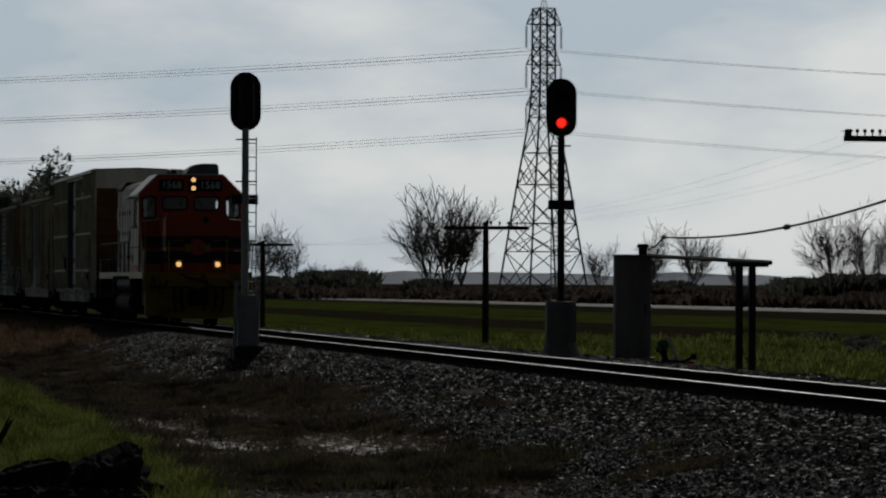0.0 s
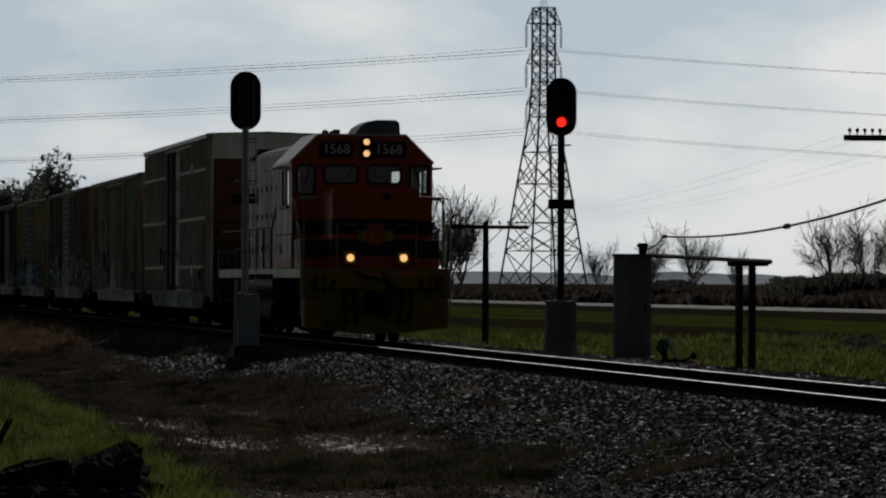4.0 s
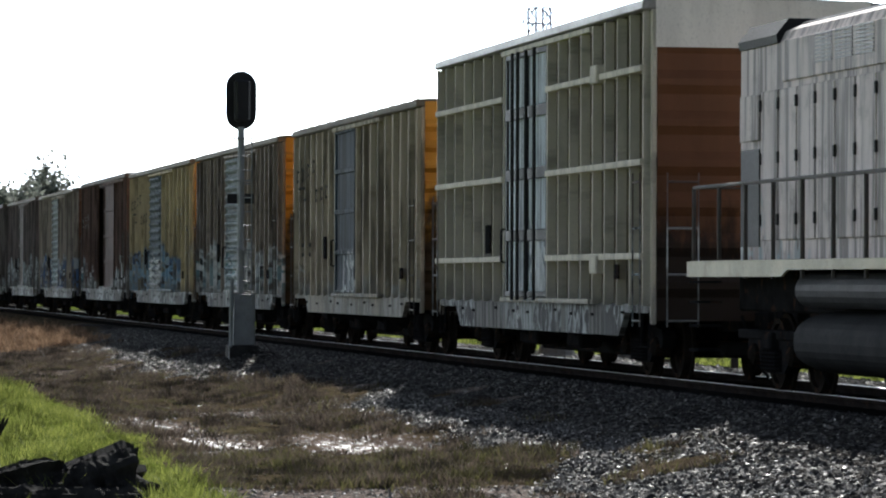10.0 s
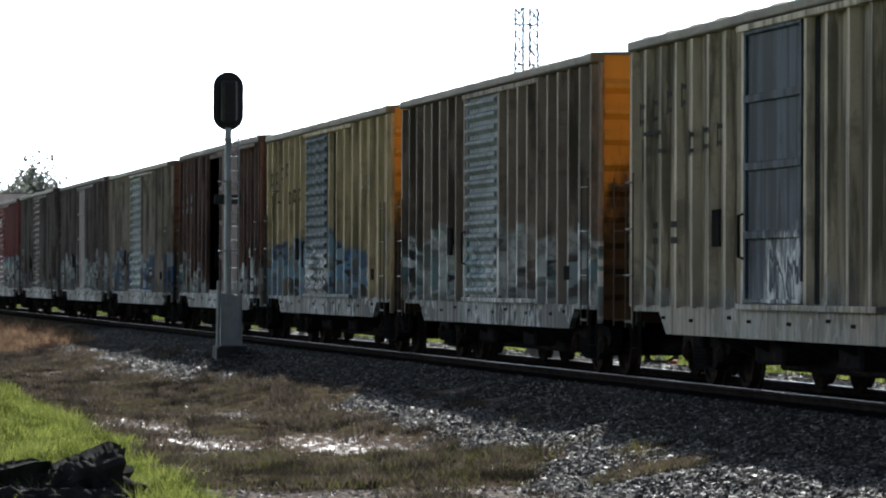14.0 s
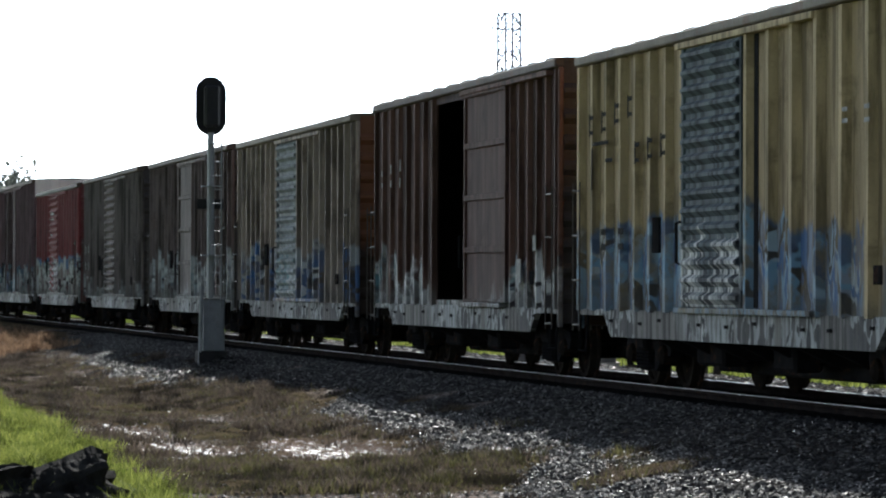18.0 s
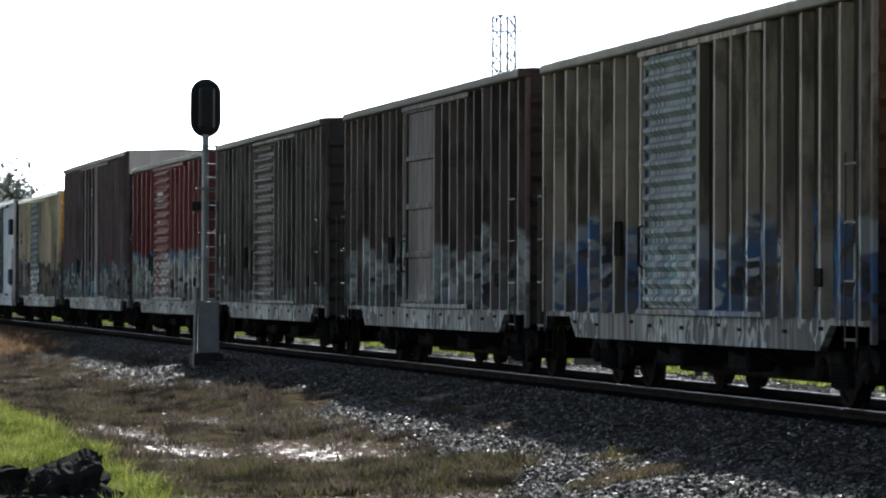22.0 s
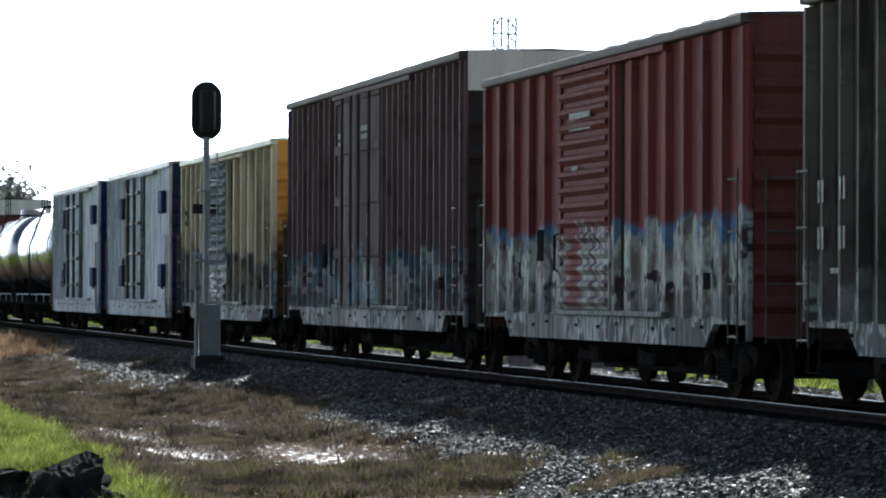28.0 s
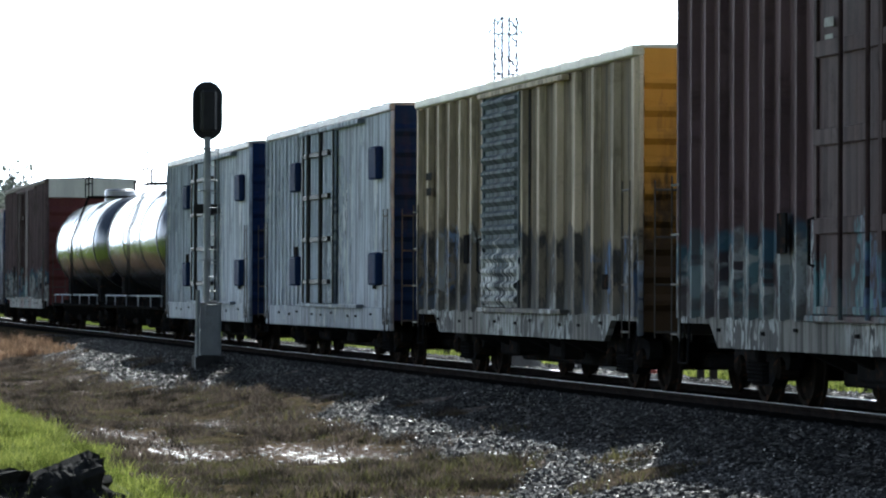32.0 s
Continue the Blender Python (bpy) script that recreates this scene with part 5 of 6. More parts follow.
    # low nose
    nose = part("nose", Shape().extrude([(-0.93, 1.58), (-0.93, 3.18), (-0.85, 3.28), (0.85, 3.28), (0.93, 3.18), (0.93, 1.58)], "x", front, 7.45), P_LRED, lo, "orange-red low nose")
    for z0, z1 in ((2.3, 2.63), (1.84, 2.2)):
        part("stripe", Shape().box(7.45, 7.454, -0.93, 0.93, z0, z1), M_BLACK, nose, "black stripe")
        for s in (-1, 1):
            part("stripe", Shape().box(front + 0.002, 7.45, s * 0.93, s * 0.934, z0, z1), M_BLACK, nose, "black stripe")
            part("stripe", Shape().box(front, front + 0.004, s * 0.94, s * 1.54, z0, z1), M_BLACK, cab, "black stripe")
    emblem = Shape().lathe([(7.455, 0.24), (7.46, 0.24)], 24, "x", (0, 0, 2.3))
    part("emblem", emblem, P_LRED, nose, "round red emblem")
    for y, w, h in ((-0.3, 0.08, 0.11), (0.3, 0.08, 0.11), (0.0, 0.14, 0.03)):
        part("emblem_bar", Shape().box(7.462, 7.468, y - w, y + w, 2.27 - h, 2.27 + h), P_LYEL, nose, "yellow emblem bar")
    part("classification_lamp", Shape().lathe([(7.45, 0.09), (7.49, 0.09), (7.5, 0.05)], 14, "x", (0, 0.25, 3.1)), M_BLACK, nose)
    for s in (-1, 1):
        tb = part("tool_box", Shape().box(front + 0.02, 6.75, s * 0.95, s * 1.5, 1.58, 2.2, 0.02), P_HOOD, lo, "white battery box with a striped end")
        part("end_plate", Shape().box(6.75, 6.756, s * 0.96, s * 1.49, 1.59, 2.19), M_BLACK, tb)
        part("end_stripe", Shape().box(6.756, 6.76, s * 0.96, s * 1.49, 1.59, 1.8), P_LRED, tb)
        bb = part("battery_box", Shape().box(3.3, front, s * 1.54, s * 1.55, 1.6, 2.3, 0.004), P_HOOD, cab)
        part("latch", Shape().box(4.0, 4.06, s * 1.55, s * 1.58, 1.9, 2.1), M_BLACK, bb)
    # pilot
    pilot = part("pilot", Shape().box(7.5, 7.64, -1.58, 1.58, 0.95, 1.58, 0.02).extrude([(-1.54, 0.32), (-1.54, 0.98), (1.54, 0.98), (1.54, 0.32), (0.4, 0.2), (-0.4, 0.2)], "x", 7.5, 7.62), P_PILOT, lo, "grimy yellow pilot plate")
    part("coupler", ME_COUPLER, None, lo, "", (7.6, 0, 0.06))
    rc = part("coupler", ME_COUPLER, None, lo, "", (-7.3, 0, 0.06))
    rc.rotation_euler = (0, 0, math.pi)
    part("coupler_pocket", Shape().box(7.64, 7.78, -0.3, 0.3, 0.6, 1.08, 0.06), M_UNDER, pilot)
    part("uncoupling_lever", Shape().run([(7.7, -1.45, 1.2), (7.72, -1.35, 1.12), (7.72, -0.3, 1.14), (7.78, 0.0, 1.05), (7.72, 0.3, 1.14), (7.72, 1.35, 1.12), (7.7, 1.45, 1.2)], 0.022), M_UNDER, pilot)
    part("jumper_cable", Shape().run([(7.7, -0.5, 1.52), (7.78, -0.3, 1.4), (7.8, 0.05, 1.36), (7.8, 0.35, 1.16), (7.78, 0.5, 1.0), (7.76, 0.6, 0.8)], 0.035), M_BLACK, pilot)
    part("jumper_cable", Shape().run([(7.7, 0.1, 1.5), (7.8, 0.25, 1.3), (7.8, 0.2, 1.0), (7.78, 0.15, 0.45)], 0.03), M_BLACK, pilot)
    for y, z, w, h in ((-0.2, 1.42, 0.3, 0.07), (0.6, 1.47, 0.34, 0.06), (1.2, 1.2, 0.12, 0.1)):
        part("rust_patch", Shape().box(7.641, 7.645, y - w, y + w, z - h, z + h), P_RUSTPANEL, pilot, "orange-red rubbed patch")
    for y in (-1.25, 1.25):
        part("grab_iron", Shape().run([(7.64, y - 0.12, 0.98), (7.72, y - 0.12, 0.98), (7.72, y - 0.12, 1.42), (7.72, y + 0.12, 1.42), (7.72, y + 0.12, 0.98), (7.64, y + 0.12, 0.98)], 0.02), M_BLACK, pilot)
    for s in (-1, 1):
        for y in (0.5, 0.72):
            part("air_hose", Shape().run([(7.62, s * y, 1.1), (7.78, s * y, 1.0), (7.8, s * y, 0.7), (7.74, s * (y - 0.06), 0.42)], 0.04), M_UNDER, pilot)
        part("cable", Shape().run([(7.64, s * 1.3, 1.42), (7.7, s * 1.28, 1.15), (7.7, s * 1.0, 1.12), (7.7, s * 0.9, 1.32)], 0.035), M_BLACK, pilot)
        dl = part("ditch_light", Shape().box(7.5, 7.68, s * 0.57 - 0.13, s * 0.57 + 0.13, 1.64, 1.94, 0.03), P_LYEL, lo, "yellow ditch-light housing")
        part("lamp", Shape().lathe([(7.68, 0.08), (7.70, 0.075), (7.715, 0.04)], 18, "x", (0, s * 0.57, 1.80)), M_HEAD, dl, "lit warm ditch light")
        rail = part("front_rail", Shape().run([(7.58, s * 0.85, 1.58), (7.58, s * 0.85, 2.5), (7.58, s * 0.45, 2.5)], 0.022), P_LYEL, lo, "yellow front handrail")
        part("step_rail", Shape().run([(7.2, s * 1.5, 0.7), (7.2, s * 1.5, 3.05), (7.2, s * 1.25, 3.07)], 0.022), P_LYEL, lo, "yellow grab rail")
        part("corner_rail", Shape().run([(5.66, s * 1.56, 3.08), (6.3, s * 1.6, 3.06), (6.62, s * 1.6, 2.95), (6.9, s * 1.6, 2.5), (7.0, s * 1.58, 2.2)], 0.02), P_SILL, lo, "bent pale corner rail")
        part("corner_rail", Shape().run([(6.95, s * 1.58, 1.7), (6.98, s * 1.62, 2.3), (7.05, s * 1.63, 2.52), (7.3, s * 1.63, 2.52), (7.46, s * 1.62, 2.3), (7.5, s * 1.6, 1.6), (7.52, s * 1.6, 0.6)], 0.02), P_SILL, lo, "bent pale corner rail")
        part("step_bar", Shape().run([(7.2, s * 1.62, 3.07), (7.2, s * 0.95, 3.12)], 0.02), P_HOOD, lo)
        for z in (0.45, 0.75, 1.05, 1.3):
            part("step", Shape().box(7.0, 7.5, s * 1.2, s * 1.5, z, z + 0.03), M_UNDER, lo)
            part("step", Shape().box(-7.3, -6.8, s * 1.2, s * 1.5, z, z + 0.03), M_UNDER, lo)
        hr = part("handrail", Shape().run([(-7.2, s * 1.46, 2.5), (1.9, s * 1.46, 2.5), (2.6, s * 1.44, 3.05), (2.72, s * 1.3, 3.08)], 0.024), M_RUNG, lo, "dark grimy side handrail")
        for i in range(8):
            x = -7.2 + i * 1.28
            part("stanchion", Shape().tube((x, s * 1.46, 1.36), (x, s * 1.46, 2.5), 0.027), M_RUNG, hr)
        part("end_rail", Shape().run([(-7.25, s * 1.46, 1.5), (-7.25, s * 1.46, 2.5), (-7.25, s * 0.5, 2.5), (-7.25, s * 0.5, 1.5)], 0.022), M_RUNG, lo)
        # added black box in place of the shadow behind the steps
        part("step_shade", Shape().box(6.75, 6.98, s * 1.0, s * 1.48, 0.35, 1.45), M_BLACK, lo)
    # tanks and trucks
    part("fuel_tank", Shape().extrude([(1.42 * (1 if math.cos(a) > 0 else -1) * abs(math.cos(a)) ** 0.6, 0.63 + 0.40 * (1 if math.sin(a) > 0 else -1) * abs(math.sin(a)) ** 0.75) for a in [math.pi * k / 20 for k in range(40)]], "x", -2.6, 1.45), worn("dark_grey_tank_paint", (0.026, 0.027, 0.030), 0.75, 0.0, 0.3, 1.5, 0.1, 0.0, False, 0.02), lo, "dark grey fuel tank")
    for s in (-1, 1):
        part("air_tank", Shape().lathe([(-2.7, 0.06), (-2.62, 0.2), (1.42, 0.2), (1.5, 0.06)], 18, "x", (0, s * 1.2, 1.22)), worn("grey_air_tank_paint", (0.04, 0.041, 0.044), 0.6, 0.0, 0.2, 1.5, 0.05, 0.0, False, 0.05), lo)
    for x in (-4.7, 4.6):
        t = truck(lo, x)
        for y in (-1.09, 1.09):
            part("brake_bar", Shape().box(-1.6, 1.6, y - 0.03, y + 0.03, 0.62, 0.74, 0.02), M_UNDER, t)
        for e in (-1, 1):
            part("sand_pipe", Shape().run([(e * 1.5, -1.1, 0.9), (e * 1.45, -0.9, 0.3), (e * 1.35, -0.78, 0.12)], 0.02), M_UNDER, t)


locomotive()


# ---- signals ----
M_DARKBOX = worn("weathered_dark_grey_cabinet", (0.19, 0.18, 0.17), 0.8, 0.0, 0.35, 2.0, 0.2, 0.2, True, 0.1)
M_RED = glow("red_signal_lens", (1.0, 0.02, 0.01), 6.0)


def signal(x, y, z, facing, lit, label):
    """A mast with an oval two-lamp head; facing turns the head about the mast."""
    sg = tagged(new("railway_signal"), label, "signal", "signals beside the track")
    sg.matrix_basis = pose(x, y, z, 0, 0, facing)
    paint = M_BLACK if lit else M_STEEL
    if lit:
        base = part("pedestal", Shape().extrude([(-0.3, 0.25), (0.3, 0.25), (0.29, 0.92), (0.2, 1.06), (-0.2, 1.06), (-0.29, 0.92)], "y", -0.3, 0.3), M_DARKBOX, sg, "dark base cabinet")
        part("flare", Shape().lathe([(-0.3, 0.56), (-0.12, 0.5), (0.0, 0.4), (0.28, 0.3)], 14, "z"), M_DARKBOX, base)
        part("cap", Shape().box(-0.16, 0.16, -0.3, 0.3, 1.05, 1.09, 0.01), P_ROOF, base)
    else:
        base = part("cabinet", Shape().box(-0.24, 0.24, -0.27, 0.17, 0.08, 1.12, 0.02), M_STEEL, sg, "grey steel cabinet round the mast")
        part("cap", Shape().box(-0.26, 0.26, -0.29, 0.19, 1.12, 1.15, 0.01).box(-0.1, 0.1, -0.2, -0.05, 1.15, 1.2, 0.02), P_ROOF, base)
        part("hatch", Shape().box(-0.255, -0.24, -0.22, 0.06, 0.2, 1.0, 0.004), M_STEEL, base)
        part("conduit", Shape().run([(-0.26, 0.21, 1.4), (-0.26, 0.22, 0.9), (-0.27, 0.23, -0.2)], 0.045), M_STEEL, base)
        part("foundation", Shape().extrude([(-0.42, -0.45), (0.42, -0.45), (0.3, 0.08), (-0.3, 0.08)], "y", -0.32, 0.26), worn("stained_concrete", (0.03, 0.029, 0.028), 0.9, 0.0, 0.35, 4.0, 0.4), sg)
    part("mast", Shape().tube((0, 0, -0.05), (0, 0, 4.5), 0.08, 0.07, 16), paint, sg)
    out = []
    for k in range(25):
        t = math.pi * k / 24
        out.append((0.31 * math.cos(t), 5.33 - 0.28 + 0.27 + 0.31 * math.sin(t)))
    for k in range(25):
        t = math.pi + math.pi * k / 24
        out.append((0.31 * math.cos(t), 4.75 + 0.31 * math.sin(t)))
    head = part("background", Shape().extrude(out, "x", -0.02, 0.02), M_BLACK, sg, "black oval signal background")
    part("lamp_housing", Shape().box(-0.3, -0.02, -0.16, 0.16, 4.6, 5.45, 0.05), M_BLACK, head)
    for z0 in (5.25, 4.72):
        hood = Shape()
        ring = [(0.13 * math.cos(math.pi * k / 12), z0 + 0.13 * math.sin(math.pi * k / 12)) for k in range(-2, 15)]
        inner = [(a * 0.93, z0 + (b - z0) * 0.93) for a, b in reversed(ring)]
        hood.extrude(ring + inner, "x", 0.02, 0.25)
        lens = part("hood", hood, M_BLACK, head)
        part("lens", Shape().lathe([(0.02, 0.10), (0.035, 0.09), (0.045, 0.05)], 18, "x", (0, 0, z0)), M_RED if (lit and z0 < 5) else M_BLACK, lens, "lit red lens" if (lit and z0 < 5) else "")
    part("number_board", Shape().box(0.06, 0.085, -0.27, 0.27, 2.95, 3.15, 0.01), M_BLACK, sg)
    lad = part("ladder", Shape().tube((-0.32, 0.06, 0.9), (-0.32, 0.06, 4.3), 0.012).tube((-0.32, -0.18, 0.9), (-0.32, -0.18, 4.3), 0.012), M_STEEL, sg)
    for i in range(12):
        z0 = 1.1 + i * 0.28
        part("rung", Shape().tube((-0.32, -0.18, z0), (-0.32, 0.06, z0), 0.01), M_STEEL, lad)
    for z0 in (2.0, 3.4, 4.25):
        part("bracket", Shape().box(-0.33, 0.03, -0.2, 0.2, z0, z0 + 0.02), M_STEEL, lad)


signal(-79.95, -3.2, -0.08, 180, 0, "grey-masted signal seen from behind, black oval head, beside the track")
signal(-79.3, 3.2, -0.16, -8, 1, "dark signal mast with oval head showing red")

# relay cabinet and pipe frame
cab_box = tagged(new("relay_cabinet"), "tall grey steel relay cabinet beside the track", "cabinet")
cab_box.matrix_basis = pose(-82.75, 5.48, -0.36, 0, 0, -10)
body = part("body", Shape().box(-0.45, 0.45, -0.385, 0.385, 0.08, 2.22, 0.02), M_DARKBOX, cab_box)
part("plinth", Shape().box(-0.5, 0.5, -0.46, 0.46, -0.1, 0.08), M_CONC, cab_box)
part("lid", Shape().box(-0.49, 0.49, -0.41, 0.41, 2.22, 2.27, 0.01), M_DARKBOX, body)
part("door", Shape().box(0.45, 0.465, -0.36, 0.36, 0.2, 2.1, 0.005), M_DARKBOX, body)
part("handle", Shape().tube((0.48, 0.25, 1.0), (0.48, 0.25, 1.2), 0.015), M_BLACK, body)
part("vent", Shape().lathe([(2.27, 0.09), (2.4, 0.09), (2.42, 0.14), (2.5, 0.1)], 14, "z", (0.1, 0.22, 0)), M_BLACK, cab_box)
fr = tagged(new("cable_frame"), "dark post frame carrying a cable arm from the cabinet", "frame")
fr.location = (-69.4, 4.5, -0.3)
p0 = Vector((-82.3, 5.75, 1.88)) - fr.location
for dx, dy in ((-0.02, -0.1), (-0.1, 0.16)):
    part("post", Shape().box(dx - 0.06, dx + 0.06, dy - 0.06, dy + 0.06, -0.2, 1.9, 0.01), M_DARKPOLE, fr)
part("arm", Shape().run([tuple(p0), (0.2, 0.42, 1.98)], 0.045), M_DARKPOLE, fr)
part("cap", Shape().box(-0.12, 0.1, -0.3, 0.42, 1.9, 1.98, 0.01), M_DARKPOLE, fr)


M_GREEN = worn("green_enamel", (0.03, 0.16, 0.08), 0.4)
M_REDP = worn("faded_red_enamel", (0.30, 0.05, 0.04), 0.6)
M_PALE = worn("pale_painted_pipe", (0.62, 0.6, 0.56), 0.5)
st = tagged(new("switch_stand"), "small ground-throw stand with green target and pale lever", "switch stand")
st.matrix_basis = pose(-80.6, 5.85, -0.42, 0, 0, -20)
part("base", Shape().box(-0.35, 0.35, -0.25, 0.25, -0.1, 0.12, 0.03), M_UNDER, st)
part("lever", Shape().run([(0.0, 0.18, 0.05), (0.0, 0.0, 0.35), (0.0, -0.13, 0.62)], 0.028, 8), M_PALE, st, "pale leaning lever")
part("target", Shape().lathe([(-0.015, 0.13), (0.015, 0.13)], 18, "x", (0.05, -0.2, 0.42)), M_GREEN, st, "green round target")
part("spindle", Shape().tube((0.05, -0.2, 0.1), (0.05, -0.2, 0.45), 0.02), M_UNDER, st)
part("weight", Shape().box(-0.1, 0.1, 0.3, 0.48, 0.0, 0.12, 0.03), M_REDP, st, "faded red weight")
part("rod", Shape().tube((0.3, 0.2, 0.05), (0.5, -2.9, 0.16), 0.025), M_UNDER, st)
for k, (bx, by, bz) in enumerate(((-0.2, -0.3, 0.34), (0.15, -0.15, 0.28), (0.1, 0.45, 0.2))):
    part("linkage", Shape().tube((bx * 0.3, by * 0.4, 0.05), (bx, by, bz), 0.03, None, 6).box(bx - 0.05, bx + 0.05, by - 0.06, by + 0.06, bz - 0.06, bz + 0.06, 0.02), M_UNDER, st)


# ---- telegraph poles ----
def telegraph_pole(x, y, z, h, arm, turn, label):
    p = tagged(new("telegraph_pole"), label, "utility pole", "telegraph poles along the track")
    p.matrix_basis = pose(x, y, z, 0, 0, turn)
    part("pole", Shape().tube((0, 0, -0.3), (0, 0, h), 0.12, 0.09, 12), M_DARKPOLE, p)
    a = part("crossarm", Shape().box(0.08, 0.18, -arm / 2, arm / 2, h - 0.24, h - 0.12, 0.01), M_DARKPOLE, p)
    for s in (-1, 1):
        part("brace", Shape().tube((0.1, 0, h - 0.75), (0.14, s * 0.5, h - 0.24), 0.015), M_DARKPOLE, p)
    pins = 17 if h > 5 else 10
    for i in range(pins):
        y0 = -arm / 2 + 0.12 + (arm - 0.24) * i / (pins - 1)
        if i in (1, 2, 4) and h < 5: continue
        pin = Shape().tube((0.13, y0, h - 0.12), (0.13, y0, h - 0.04), 0.015)
        pin.lathe([(h - 0.06, 0.035), (h - 0.02, 0.04), (h + 0.015, 0.028)], 10, "z", (0.13, y0, 0))
        part("insulator", pin, M_INS, a)


telegraph_pole(-123.2, 10.0, -0.85, 4.05, 2.75, 2, "dark timber telegraph pole with one crossarm")
telegraph_pole(-179.5, 10.4, -0.85, 4.0, 2.75, 2, "dark timber telegraph pole with one crossarm")
telegraph_pole(-78.5, 10.3, -0.85, 5.3, 2.8, 0, "dark timber telegraph pole beside the track")


# ---- lattice tower and power lines ----
def tower(x, y, z, turn):
    t = tagged(new("transmission_tower"), "tall grey lattice power-line tower in the fields", "power tower")
    t.matrix_basis = pose(x, y, z, 0, 0, turn)
    levels = [(0, 4.75), (6.5, 3.95), (10.5, 3.45), (16.0, 2.75), (20.5, 2.15), (25.5, 1.5), (30.5, 1.22), (35.5, 1.2), (41.0, 1.18)]
    brace = Shape()
    for (z0, w0), (z1, w1) in zip(levels, levels[1:]):
        cs = ((-1, -1), (1, -1), (1, 1), (-1, 1), (-1, -1))
        for (a, b), (c, d) in zip(cs, cs[1:]):
            n = 1 if z0 < 25 else 3
            for k in range(n):
                f0, f1 = k / n, (k + 1) / n
                za, zb, wa, wb = z0 + (z1 - z0) * f0, z0 + (z1 - z0) * f1, w0 + (w1 - w0) * f0, w0 + (w1 - w0) * f1
                brace.tube((a * wa, b * wa, za), (c * wb, d * wb, zb), 0.08, None, 4)
                brace.tube((c * wa, d * wa, za), (a * wb, b * wb, zb), 0.08, None, 4)
            brace.tube((a * w1, b * w1, z1), (c * w1, d * w1, z1), 0.08, None, 4)
            if z0 < 20:
                m0 = ((a + c) / 2 * w0, (b + d) / 2 * w0, z0)
                zm, wm = (z0 + z1) / 2, (w0 + w1) / 2
                brace.tube(m0, (a * wm, b * wm, zm), 0.08, None, 4)
                brace.tube(m0, (c * wm, d * wm, zm), 0.08, None, 4)
    for a, b in ((-1, -1), (1, -1), (1, 1), (-1, 1)):
        part("leg", Shape().run([(a * w, b * w, h) for h, w in levels], 0.15, 4), M_GALV, t)
    part("bracing", brace, M_GALV, t)
    part("peak", Shape().tube((0, 0, 41), (0, 0, 44), 0.05).tube((-1.1, 0, 41), (0, 0, 43), 0.05).tube((1.1, 0, 41), (0, 0, 43), 0.05), M_GALV, t)
    ends = []
    for z0 in (27.2, 33.0, 38.7):
        a = part("crossarm", Shape().box(-0.09, 0.09, -2.8, 2.8, z0 - 0.09, z0 + 0.09), M_GALV, t)
        for s in (-1, 1):
            for q in (-1.0, 1.0):
                part("strut", Shape().tube((q, s * 1.2, z0), (0, s * 2.8, z0), 0.08, None, 4), M_GALV, a)
                part("hanger", Shape().tube((q, s * 1.2, z0 + 2.2), (0, s * 2.8, z0), 0.08, None, 4), M_GALV, a)
        for s in (-1, 1):
            st = Shape()
            for k in range(14):
                st.lathe([(z0 - 0.3 - 0.22 * k, 0.2), (z0 - 0.42 - 0.22 * k, 0.2), (z0 - 0.4 - 0.22 * k, 0.04)], 8, "z", (0, s * 2.8, 0))
            part("insulator_string", st, M_INS, a)
            ends.append(Vector((0, s * 2.8, z0 - 3.6)))
    m = t.matrix_basis
    return [m @ e for e in ends]


ends = tower(-551.8, 99.9, -0.9, 17)


def wire(a, b, sag, r=0.028, n=24):
    pts = []
    for i in range(n + 1):
        f = i / n
        p = a.lerp(b, f)
        pts.append((p.x, p.y, p.z - sag * 4 * f * (1 - f)))
    return Shape().run(pts, r, 4)


lines = tagged(new("power_lines"), "thin power-line conductors slung from the lattice tower", "cable")
for e in ends:
    for off in (-0.25, 0.25):
        part("conductor", wire(e + Vector((0, off, off)), e + Vector((-60, -330, 3)), 7.5), M_WIRE, lines)
    part("conductor", wire(e, e + Vector((150, 320, 2)), 9), M_WIRE, lines)
cable = tagged(new("overhead_cable"), "dark drooping cable from the relay cabinet", "cable")
def hang(d):
    """A spot on the cable, d metres along the track from the cabinet."""
    return (-82.75 + d, 6.17 - 0.0978 * d, 2.285 - 0.01927 * d + 0.001244 * d * d)


part("strand", Shape().run([hang(d) for d in range(0, 36)], 0.021, 6), M_WIRE, cable)
part("splice", Shape().tube(hang(15.6), hang(15.9), 0.05, None, 10), M_BLACK, cable)
part("clamp", Shape().tube(hang(-0.1), hang(0.35), 0.04, None, 8), M_BLACK, cable)
part("drop", Shape().run([hang(0), (-82.8, 6.0, 2.1), (-82.75, 5.7, 1.95)], 0.02), M_WIRE, cable)
poleline = tagged(new("telegraph_wires"), "thin telegraph wires between the poles", "cable")
for k in (-1.2, -0.6, 0.6, 1.2):
    part("strand", wire(Vector((-179.5, 10.4 + k, 3.1)), Vector((-123.2, 10.0 + k, 3.15)), 0.35, 0.0018, 14), M_WIRE, poleline)
    part("strand", wire(Vector((-123.2, 10.0 + k, 3.15)), Vector((-78.5, 10.0 + k, 4.3)), 0.4, 0.0018, 14), M_WIRE, poleline)


# ---- trees and brush ----
M_BARK = worn("grey_brown_bark", (0.18, 0.155, 0.135), 0.9, 0.0, 0.3, 0.6, 0.3)
M_TWIG = worn("bare_twigs", (0.15, 0.13, 0.115), 0.9, 0.0, 0.25, 0.3, 0.0)


